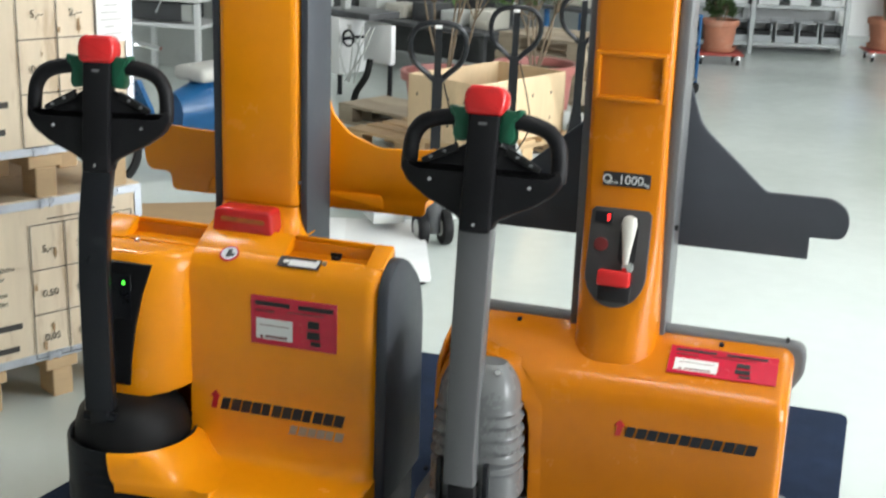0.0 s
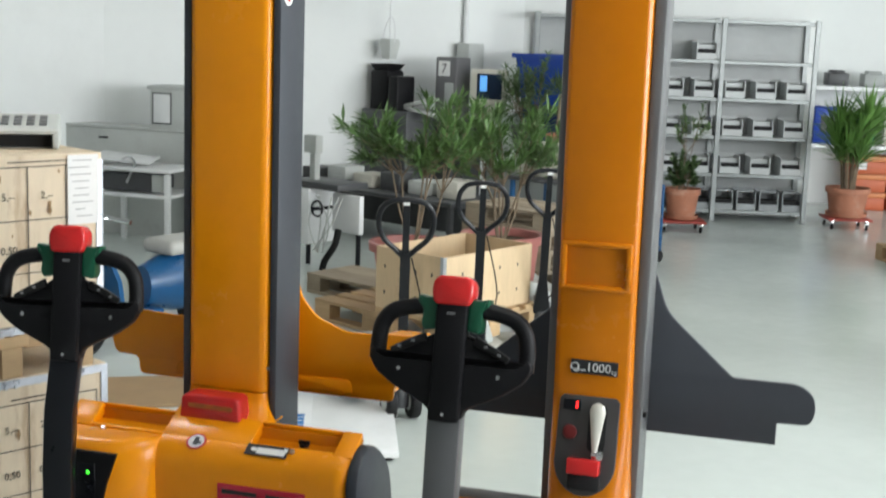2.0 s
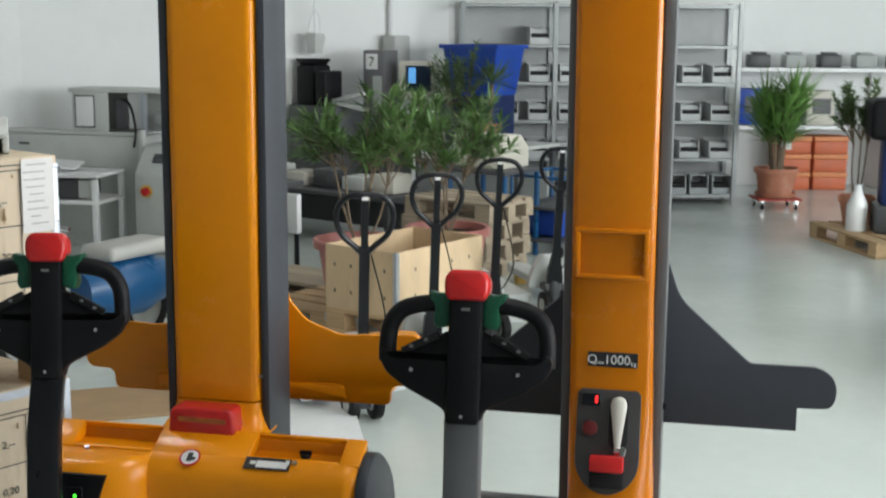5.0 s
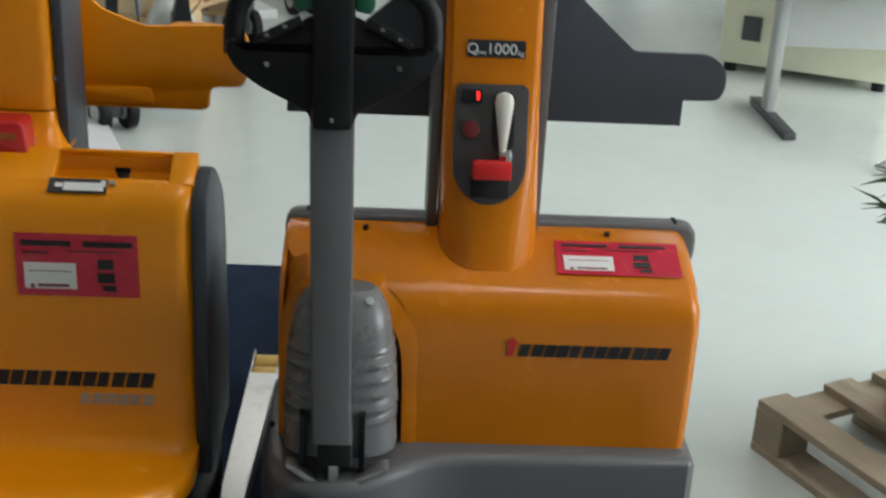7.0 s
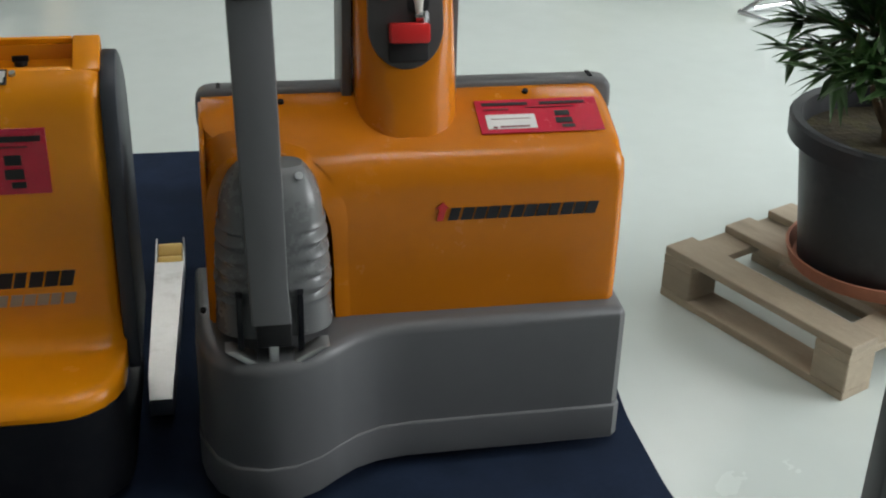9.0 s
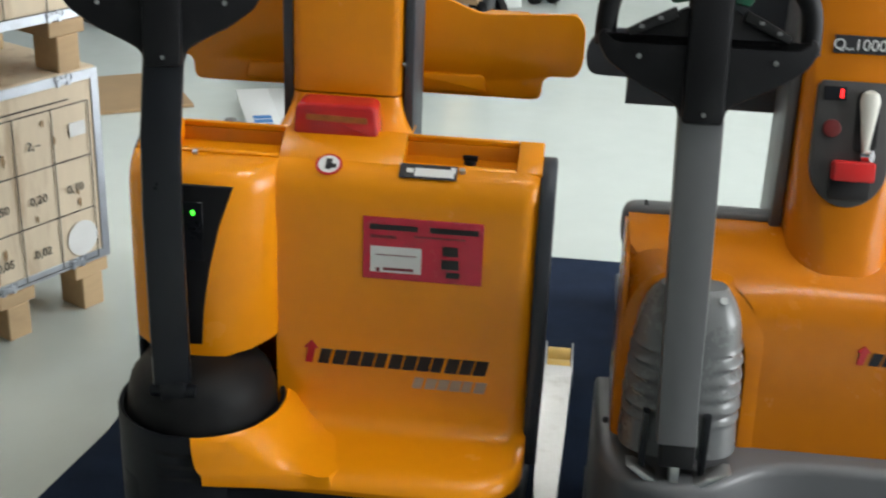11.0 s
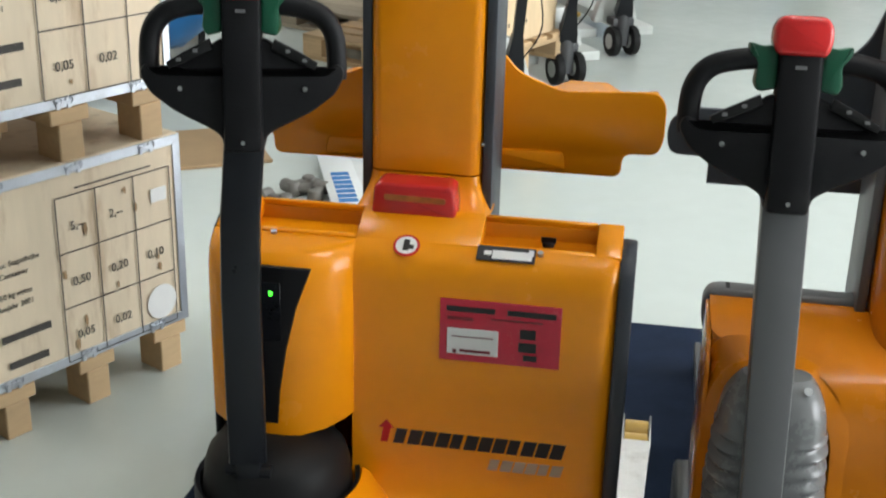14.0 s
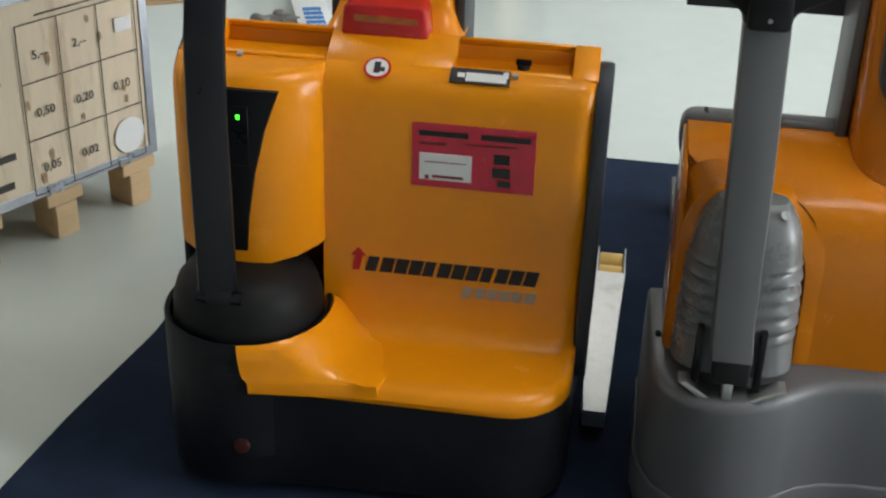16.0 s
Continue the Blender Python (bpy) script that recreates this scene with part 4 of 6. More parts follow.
# ---- crates on pallets ----
def pallet(m, name_label, L, W, material, group="", blocks=3, h=0.144, deck=5):
    """A wooden pallet: x along its length L, y along its width W."""
    p = thing("pallet", m, name_label, "pallet", group)
    t, hb = 0.022, h - 0.066
    for i in range(3):
        y = (0.05, W / 2, W - 0.05)[i]
        bm = B()
        box(bm, (L / 2, y, t / 2), (L, 0.10, t), 0.002, 1)
        part("bottom_board", bm, material, p, smooth=False)
    me = None
    for i in range(blocks):
        for j in range(3):
            bm = B()
            w = 0.10
            box(bm, (0.07 + (L - 0.14) * i / (blocks - 1), (0.05, W / 2, W - 0.05)[j], t + hb / 2), (0.14, w, hb), 0.003, 1)
            part("block", bm, material, p, smooth=False)
    for i in range(blocks):
        bm = B()
        box(bm, (0.07 + (L - 0.14) * i / (blocks - 1), W / 2, t + hb + t / 2), (0.14, W, t), 0.002, 1)
        part("cross_board", bm, material, p, smooth=False)
    for i in range(deck):
        bm = B()
        w = 0.14 if i % 2 == 0 else 0.10
        box(bm, (L / 2, 0.07 + (W - 0.14) * i / (deck - 1), t * 2 + hb + t / 2), (L, w, t), 0.002, 1)
        part("deck_board", bm, material, p, smooth=False)
    return p


def crate_pallet(m, group):
    """Block pallet under a crate: the origin at its front corner, reaching to -x and +y."""
    p = thing("pallet", m, "raw pine pallet with square blocks under a crate", "pallet", group)
    for i in range(5):
        for j in range(3):
            x = -0.06 - 0.262 * i
            bm = B()
            box(bm, (x, 0.05 + 0.34 * j, 0.05), (0.075, 0.10, 0.10), 0.003, 1)
            part("block", bm, PINE, p, smooth=False)
    for i in range(5):
        bm = B()
        box(bm, (-0.06 - 0.262 * i, 0.40, 0.1205), (0.12, 0.80, 0.041), 0.003, 1)
        part("board", bm, PINE, p, smooth=False)
    return p


def line_bar(bm, x0, z0, x1, z1, w, y):
    if abs(x1 - x0) > abs(z1 - z0):
        box(bm, ((x0 + x1) / 2, y, z0), (abs(x1 - x0), 0.001, w))
    else:
        box(bm, (x0, y, (z0 + z1) / 2), (w, 0.001, abs(z1 - z0)))


def coin_crate(m, hgt, gx, gz, cw, ch, label, cells, paper, group, seed):
    """A plywood transport crate; face in xz at y = 0, corner at x = 0."""
    rng = random.Random(seed)
    L, W = 1.2, 0.8
    c = thing("transport_crate", m, label, "crate", group)
    bm = B()
    box(bm, (-L / 2, W / 2, hgt / 2), (L - 0.004, W - 0.004, hgt), 0.003, 1)
    part("panel_box", bm, PLY, c, "pale plywood panels", smooth=False)
    rims = (0.016,) if seed == 5 else (0.016, hgt - 0.018)   # the upper crate has a plain lid edge
    for z in rims:
        bm = B()
        box(bm, (-L / 2, -0.0005, z), (L, 0.004, 0.028), 0.001, 1)
        box(bm, (0.0005, W / 2, z), (0.004, W, 0.028), 0.001, 1)
        part("edge_trim", bm, ZINC, c, "galvanised edge trim")
    bm = B()
    box(bm, (-0.013, -0.001, hgt / 2), (0.026, 0.004, hgt - 0.05), 0.001, 1)
    box(bm, (0.001, 0.013, hgt / 2), (0.004, 0.026, hgt - 0.05), 0.001, 1)
    part("corner_trim", bm, ZINC, c)
    for x in (-0.12, -0.36, -0.60, -0.86):
        for z in rims:
            bm = B()
            box(bm, (x, -0.004, z), (0.040, 0.006, 0.012), 0.001, 1)
            for dx in (-0.017, 0.017):
                t = bmesh.new()
                bmesh.ops.create_cone(t, cap_ends=False, segments=12, radius1=0.011, radius2=0.011, depth=0.004)
                put_in(bm, t, pose(x + dx, -0.006, z + 0.006, 90, 0, 0))
                box(bm, (x + dx, -0.005, z - 0.008), (0.012, 0.004, 0.016), 0.001, 1)
            part("clasp", bm, ZINC, c, "galvanised clasp")
    for i in range(4):
        for x0, z0, x1, z1 in ((gx + cw * i, gz, gx + cw * i, gz + 3 * ch), (gx, gz + ch * i, gx + 3 * cw, gz + ch * i)):
            bm = B()
            line_bar(bm, x0, z0, x1, z1, 0.0032, -0.0025 if x0 == x1 else -0.0028)
            part("stencil_line", bm, INK, c, smooth=False)
    for r, row in enumerate(cells):
        for k, txt in enumerate(row):
            if txt:
                words("stencil_number", txt, 0.034, INK, c, pose(gx + cw * (k + 0.5), -0.0028, gz + ch * (2.45 - r)) @ FRONT)
    bm = B()
    box(bm, (gx + cw * 1.5, -0.0025, gz + 3 * ch + 0.016), (cw * 2.0, 0.001, 0.004))
    part("stencil_line", bm, INK, c, smooth=False)
    for k, txt in enumerate(("max. Stapelhöhe", "5 Container", "760 kg netto", "Baujahr 2001")):
        words("stencil_text", txt, 0.021, INK, c, pose(gx - 0.20, -0.0028, gz + ch * (2.15 - 0.2 * k - (0.15 if k > 1 else 0))) @ FRONT, align="LEFT")
    for k in range(2):
        bm = B()
        box(bm, (gx - 0.12, -0.0025, gz + ch * (0.85 - 0.5 * k)), (0.15 - 0.03 * k, 0.001, 0.020))
        part("stencil_bar", bm, INK, c, smooth=False)
    for k in range(9):
        bm = B()
        x, z = gx + cw * rng.uniform(-0.8, 3.0), gz + ch * rng.uniform(0.1, 2.9)
        w, h = rng.uniform(0.003, 0.008), rng.uniform(0.006, 0.022)
        n = 14
        slab(bm, [(x + w * (0.7 + 0.5 * rng.random()) * math.cos(2 * math.pi * i / n), z + h * (0.6 + 0.6 * rng.random()) * math.sin(2 * math.pi * i / n)) for i in range(n)], 0.0006, 0, pose(0, -0.0026, 0))
        part("scorch_mark", bm, BURN, c, smooth=False)
    for x, z, w, h, rnd in paper:
        bm = B()
        if rnd:
            cyl(bm, (x, -0.0034, z), (x, -0.0022, z), w / 2, n=24)
        else:
            box(bm, (x, -0.003, z), (w, 0.0012, h))
        pp = part("paper_label", bm, WHITEPAPER, c, "white paper label", smooth=False)
        if not rnd and h > 0.1:
            for k in range(9):
                bm = B()
                ww = w * rng.uniform(0.3, 0.8)
                box(bm, (x - w * 0.05 + rng.uniform(-0.1, 0.1) * w, -0.0039, z + h * (0.42 - 0.1 * k)), (ww, 0.0006, 0.004))
                part("print_bar", bm, FAINT, pp, smooth=False)
    return c


CRATE = pose(-0.882, 1.072, 0, 0, 0, 61.4)
CG = "stacked coin crates"
crate_pallet(CRATE @ pose(-0.01, 0.0, 0), CG)
coin_crate(CRATE @ pose(0, 0, 0.142), 0.573, -0.424, 0.012, 0.127, 0.157, "pale plywood transport crate with galvanised trims and stencilled grid",
           (("5,--", "2,--", ""), ("0,50", "0,20", "0,10"), ("0,05", "0,02", "")), ((-0.085, 0.41, 0.055, 0.04, False), (-0.095, 0.085, 0.105, 0, True)), CG, 3)
crate_pallet(CRATE @ pose(-0.03, 0.0, 0.716), CG)
coin_crate(CRATE @ pose(-0.012, 0, 0.858), 0.592, -0.413, 0.03, 0.137, 0.175, "plywood crate with white delivery note, stacked on another",
           (("5,--", "2,--", ""), ("0,50", "0,20", "0,10"), ("0,05", "0,02", "0,01")), ((-0.075, 0.47, 0.115, 0.235, False),), CG, 5)


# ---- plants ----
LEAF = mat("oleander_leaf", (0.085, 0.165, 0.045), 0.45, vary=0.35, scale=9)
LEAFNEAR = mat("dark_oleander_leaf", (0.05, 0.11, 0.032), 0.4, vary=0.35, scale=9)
LEAF2 = mat("yucca_leaf", (0.13, 0.27, 0.06), 0.42, vary=0.35, scale=7)
LEAF3 = mat("shrub_leaf", (0.075, 0.13, 0.045), 0.5, vary=0.4, scale=9)
BARK = mat("grey_brown_bark", (0.20, 0.15, 0.10), 0.8, vary=0.3, scale=20, bump=0.3, bscale=120)
SOIL = mat("dry_mossy_soil", (0.085, 0.065, 0.035), 0.95, vary=0.5, scale=18, bump=0.6, bscale=60, dirt=(0.12, 0.11, 0.03), dirt_amt=0.7, dirt_scale=12)
TERRA = mat("terracotta", (0.42, 0.17, 0.10), 0.7, vary=0.15, scale=8, dirt=(0.5, 0.36, 0.28), dirt_amt=0.5, dirt_scale=7)
PINKPL = mat("faded_red_planter", (0.42, 0.15, 0.13), 0.5, vary=0.1, scale=6, dirt=(0.35, 0.2, 0.17), dirt_amt=0.5)
BLACKPOT = mat("black_nursery_pot", (0.02, 0.021, 0.025), 0.42, vary=0.2, scale=8, dirt=(0.07, 0.07, 0.07), dirt_amt=0.5, dirt_scale=5)
REDPLATE = mat("red_plywood_dolly", (0.33, 0.05, 0.035), 0.6, vary=0.15, scale=9)
BLUEP = mat("blue_plastic", (0.012, 0.06, 0.36), 0.4, vary=0.08, scale=6)
BLUEPAINT = mat("blue_enamel", (0.010, 0.085, 0.22), 0.3, vary=0.1, scale=6)
LGREY = mat("light_grey_sheet_metal", (0.50, 0.52, 0.50), 0.45, vary=0.05, scale=4, dirt=(0.36, 0.37, 0.36), dirt_amt=0.4, dirt_scale=5)
MGREY = mat("machine_grey_paint", (0.36, 0.38, 0.37), 0.5, vary=0.06, scale=3, dirt=(0.26, 0.27, 0.26), dirt_amt=0.4, dirt_scale=4)
DGREY = mat("dark_grey_sheet", (0.06, 0.062, 0.066), 0.45, vary=0.1, scale=5)
BEIGE = mat("beige_case_plastic", (0.56, 0.54, 0.47), 0.45, vary=0.05, scale=6)
CREAM = mat("cream_machine_paint", (0.70, 0.70, 0.54), 0.4, vary=0.04, scale=3, dirt=(0.5, 0.5, 0.4), dirt_amt=0.3, dirt_scale=4)
WHITEM = mat("white_enamel", (0.74, 0.75, 0.75), 0.4, vary=0.04, scale=5, dirt=(0.55, 0.56, 0.56), dirt_amt=0.35)
ORANGEBOX = mat("orange_red_bin", (0.52, 0.12, 0.045), 0.5, vary=0.1, scale=8)
TEAL = mat("blue_green_plastic", (0.02, 0.16, 0.20), 0.45, vary=0.1, scale=6)
RIMBOX = mat("pale_orange_rim", (0.62, 0.22, 0.08), 0.5, vary=0.1, scale=8)
SCREEN = mat("dark_tube_screen", (0.02, 0.035, 0.07), 0.12)
GLOW = mat("blue_picture", (0.05, 0.2, 0.5), 0.2, emit=(0.15, 0.45, 0.9, 1.1))
NAVY = mat("navy_plastic", (0.008, 0.022, 0.10), 0.45)
CARTON = mat("brown_carton", (0.36, 0.24, 0.13), 0.8, vary=0.1, scale=7)
TRAYGREY = mat("pale_grey_tray", (0.52, 0.54, 0.54), 0.45, vary=0.06, scale=6)
CASTIRON = mat("dull_cast_iron", (0.19, 0.18, 0.165), 0.6, metal=0.3, vary=0.2, scale=20, bump=0.2, bscale=150)
SHELFGREY = mat("grey_shelf_steel", (0.33, 0.35, 0.35), 0.4, metal=0.3, vary=0.08, scale=5)
CLEAR = mat("frosted_plastic", (0.34, 0.36, 0.37), 0.25, vary=0.08, scale=8)


def leaf(bm_verts, faces, base, way, up, length, width, droop):
    """A lance-shaped leaf of two bent halves."""
    side = way.cross(up)
    if side.length < 1e-4:
        side = Vector((1, 0, 0))
    side.normalize()
    nrm = side.cross(way).normalized()
    k = len(bm_verts)
    mid = base + way * length * 0.5 - Vector((0, 0, droop * length * 0.25))
    tip = base + way * length - Vector((0, 0, droop * length))
    bm_verts += [base, mid + side * width / 2 + nrm * width * 0.15, tip, mid - side * width / 2 + nrm * width * 0.15, mid]
    faces += [(k, k + 1, k + 4), (k + 1, k + 2, k + 4), (k + 2, k + 3, k + 4), (k + 3, k, k + 4)]


def mesh_part(name, verts, faces, material, parent, label=""):
    me = bpy.data.meshes.new(name)
    me.from_pydata([tuple(v) for v in verts], [], faces)
    me.materials.append(material)
    ob = new(name, me)
    ob.parent = parent
    if label:
        ob["label"] = label
    return ob


def bush(parent, seed, z0, spread, height, stems, tips, leaves, llen, lwid, material, stiff=0.3, thick=0.008, lean=(0, 0), low=0.62):
    """Stems that fork towards tips, each tip with whorls of leaves."""
    rng = random.Random(seed)
    bm = B()
    V, F = [], []
    for s in range(stems):
        a = 2 * math.pi * (s + rng.random() * 0.6) / stems
        r0 = 0.05 * rng.random()
        p0 = Vector((r0 * math.cos(a), r0 * math.sin(a), z0))
        fork = Vector((spread * 0.4 * math.cos(a) * rng.uniform(0.4, 1) + lean[0] * 0.4, spread * 0.4 * math.sin(a) * rng.uniform(0.4, 1) + lean[1] * 0.4, z0 + height * rng.uniform(0.35, 0.5) * (1.0 if low > 0.5 else 0.45)))
        tube(bm, smooth_line([p0, (p0 + fork) / 2 + Vector((rng.uniform(-1, 1), rng.uniform(-1, 1), 0)) * 0.03, fork], 3), [thick, thick, thick, thick * 0.9, thick * 0.9, thick * 0.85, thick * 0.8], 6)
        for q in range(tips):
            b = a + rng.uniform(-1.1, 1.1)
            rr = spread * rng.uniform(0.35, 1.0)
            end = Vector((rr * math.cos(b) + lean[0], rr * math.sin(b) + lean[1], z0 + height * rng.uniform(low, 1.0) * (1 - 0.25 * (rr / spread) ** 2)))
            tube(bm, [fork, (fork + end) / 2 + Vector((0, 0, 0.03)), end], [thick * 0.7, thick * 0.5, thick * 0.3], 5)
            d = (end - fork).normalized()
            for k in range(leaves):
                u = 1 - 0.62 * (k / leaves) ** 1.2
                base = fork.lerp(end, u) + Vector((0, 0, 0.02 * (1 - u)))
                w = (d * rng.uniform(0.35, 1.1) + Vector((rng.uniform(-1, 1), rng.uniform(-1, 1), rng.uniform(-0.35, 0.8)))).normalized()
                leaf(V, F, base, w, Vector((rng.uniform(-0.4, 0.4), rng.uniform(-0.4, 0.4), 1)), llen * rng.uniform(0.65, 1.15), lwid * rng.uniform(0.8, 1.2), stiff * rng.random())
    part("trunk", bm, BARK, parent)
    fo = mesh_part("foliage", V, F, material, parent)
    fo["kind"] = "stuff"


def pot(parent, r_top, r_bot, z0, h, material, rim=0.02, name="pot"):
    bm = B()
    lathe(bm, [(r_bot * 0.9, z0), (r_bot, z0 + 0.006), (r_top * 0.97, z0 + h - 0.06), (r_top + rim, z0 + h - 0.055), (r_top + rim * 1.1, z0 + h - 0.008), (r_top + rim * 0.8, z0 + h), (r_top - 0.006, z0 + h - 0.004), (r_top - 0.016, z0 + h - 0.07), (r_top * 0.8, z0 + h - 0.08)], 36)
    part(name, bm, material, parent)
    bm = B()
    t = bmesh.new()
    bmesh.ops.create_circle(t, cap_ends=True, segments=24, radius=r_top - 0.012)
    put_in(bm, t, pose(0, 0, z0 + h - 0.055))
    part("soil", bm, SOIL, parent)


def saucer(parent, r, z0, material):
    bm = B()
    lathe(bm, [(r * 0.85, z0), (r, z0 + 0.012), (r + 0.012, z0 + 0.05), (r + 0.004, z0 + 0.05), (r - 0.01, z0 + 0.014), (r * 0.5, z0 + 0.012)], 36)
    part("saucer", bm, material, parent, "terracotta-red plastic saucer")


def dolly(m, L, W, label):
    d = thing("plant_dolly", m, label, "dolly", "plant dollies")
    bm = B()
    box(bm, (0, 0, 0.105), (L, W, 0.022), 0.004)
    part("board", bm, REDPLATE, d)
    for sx in (-1, 1):
        for sy in (-1, 1):
            bm = B()
            x, y = sx * (L / 2 - 0.05), sy * (W / 2 - 0.05)
            cyl(bm, (x - 0.012, y, 0.032), (x + 0.012, y, 0.032), 0.032, n=14, bev=0.004)
            cw = part("castor_wheel", bm, RUBBER, d)
            bm = B()
            box(bm, (x, y, 0.075), (0.04, 0.03, 0.04), 0.004)
            for sd in (-0.017, 0.017):
                box(bm, (x + sd, y, 0.052), (0.005, 0.03, 0.05), 0.001, 1)
            part("castor_fork", bm, CHROME, cw)
    return d


# near plant in a black pot on a pallet
E1, E2 = Vector((0.262, -0.55)), Vector((0.55, 0.262))
ang = math.degrees(math.atan2(-0.55, 0.262))
PAL = pose(1.722, 0.545, 0, 0, 0, ang)
p = thing("pallet", PAL, "weathered small pine pallet under a potted plant", "pallet")
for j, y in enumerate((0.05, 0.40, 0.75)):
    bm = B()
    box(bm, (0.30, y, 0.011), (0.60, 0.10, 0.022), 0.002, 1)
    part("bottom_board", bm, PINEOLD, p, smooth=False)
    for i, x in enumerate((0.05, 0.55)):
        bm = B()
        box(bm, (x, y, 0.0615), (0.10, 0.10, 0.079), 0.003, 1)
        part("block", bm, PINEOLD, p, smooth=False)
for x in (0.05, 0.55):
    bm = B()
    box(bm, (x, 0.40, 0.112), (0.10, 0.80, 0.022), 0.002, 1)
    part("cross_board", bm, PINEOLD, p, smooth=False)
for y in (0.05, 0.27, 0.44, 0.62, 0.75):
    bm = B()
    box(bm, (0.30, y, 0.1335), (0.60, 0.095, 0.021), 0.002, 1)
    part("deck_board", bm, PINEOLD, p, smooth=False)
pl = thing("potted_plant", pose(2.215, 0.365, 0.145), "oleander in a large black nursery pot on a pallet", "plant")
saucer(pl, 0.215, 0.0, TERRA)
pot(pl, 0.245, 0.195, 0.014, 0.385, BLACKPOT, 0.022)
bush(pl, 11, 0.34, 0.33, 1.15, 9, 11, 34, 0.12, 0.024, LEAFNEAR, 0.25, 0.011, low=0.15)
# grey upright beside the path
bm = B()
box(bm, (0, 0, 0.75), (0.10, 0.06, 1.5), 0.006)
pst = thing("machine_stand", pose(1.755, -0.60, 0), "grey painted steel machine stand upright on a foot plate", "stand")
part("upright", bm, DGREY, pst)
bm = B()
box(bm, (0, 0, 0.006), (0.18, 0.16, 0.012), 0.003)
part("foot_plate", bm, DGREY, pst)

# plants on dollies by the shelf
for (u, v, s, r, lab, kind) in ((0.38, -0.15, 3, 0.215, "yucca in a terracotta pot on a wheeled dolly", "y"), (-1.46, -0.82, 4, 0.17, "green shrub in a terracotta pot on a wheeled dolly", "s")):
    dolly(back_place(u, v), 0.46, 0.40, "red plywood plant dolly on blue castors" if kind == "y" else "red plywood plant dolly on castors by the shelf")
    pl = thing("potted_plant", back_place(u, v, 0.117), lab, "plant", "")
    saucer(pl, r * 0.95, 0.0, TERRA)
    pot(pl, r, r * 0.8, 0.014, 0.30, TERRA, 0.014)
    if kind == "y":
        rng = random.Random(5)
        bm = B()
        V, F = [], []
        for k in range(11):
            a = 2 * math.pi * k / 11 + rng.random()
            top = Vector((0.20 * math.cos(a) * rng.uniform(0.5, 1.4), 0.18 * math.sin(a), 0.30 + rng.uniform(0.25, 0.75)))
            tube(bm, [(0.06 * math.cos(a), 0.06 * math.sin(a), 0.26), top * 0.6 + Vector((0, 0, 0.13)), top], 0.014, 6)
            for q in range(60):
                w = Vector((rng.gauss(0, 0.6), rng.gauss(0, 0.6), rng.uniform(0.1, 1.5))).normalized()
                leaf(V, F, top + Vector((0, 0, rng.uniform(-0.08, 0.03))), w, Vector((0.2, 0.1, 1)), rng.uniform(0.32, 0.52), 0.032, 0.25 * rng.random())
        part("trunk", bm, BARK, pl)
        mesh_part("foliage", V, F, LEAF2, pl)["kind"] = "stuff"
    else:
        bush(pl, s, 0.26, 0.17, 0.46, 7, 7, 34, 0.06, 0.024, LEAF3, 0.3, 0.005, low=0.2)
        bush(pl, s + 50, 0.26, 0.34, 1.0, 3, 4, 22, 0.08, 0.02, LEAF3, 0.4, 0.004, lean=(0.14, 0))

# large oleanders in faded red planters
pallet(room_place(-3.52, 3.78), "pine pallet carrying a red planter", 1.0, 0.8, PINE)
for (u, v, r, h, sd, sp, hh, lab) in ((-3.02, 4.18, 0.27, 0.40, 21, 0.58, 1.03, "large oleander in a faded red planter"), (-2.83, 4.86, 0.26, 0.56, 22, 0.46, 1.0, "oleander in a faded red planter behind the crate")):
    pl = thing("potted_plant", room_place(u, v, 0.145 if v < 4.4 else 0.0), lab, "plant", "oleanders in planters")
    pot(pl, r, r * 0.78, 0, h, PINKPL, 0.025)
    bush(pl, sd, h - 0.06, sp, hh, 6, 6, 40, 0.15, 0.021, LEAF, 0.25, 0.0075, lean=(0.06, 0.0) if v < 4.4 else (0, 0), low=0.66)
pl = thing("potted_plant", room_place(-5.05, 8.05, 0.80), "tall weeping shrub in a grey pot on the desk", "plant")
pot(pl, 0.15, 0.12, 0, 0.22, DGREY, 0.01)
bush(pl, 31, 0.18, 0.34, 0.80, 7, 7, 36, 0.10, 0.018, LEAF3, 0.6, 0.005, low=0.15)
pl = thing("potted_plant", room_place(-4.62, 7.95, 0.80), "yucca with stiff leaves in a small pot", "plant")
pot(pl, 0.10, 0.08, 0, 0.18, TERRA, 0.01)
rng = random.Random(8)
V, F = [], []
bm = B()
cyl(bm, (0, 0, 0.1), (0.02, 0, 0.55), 0.02, n=8)
part("trunk", bm, BARK, pl)
for q in range(60):
    leaf(V, F, Vector((0.02, 0, 0.55)), Vector((rng.gauss(0, 0.8), rng.gauss(0, 0.8), rng.uniform(-0.2, 1.3))).normalized(), Vector((0.1, 0.2, 1)), rng.uniform(0.25, 0.42), 0.024, 0.3 * rng.random())
mesh_part("foliage", V, F, LEAF3, pl)["kind"] = "stuff"

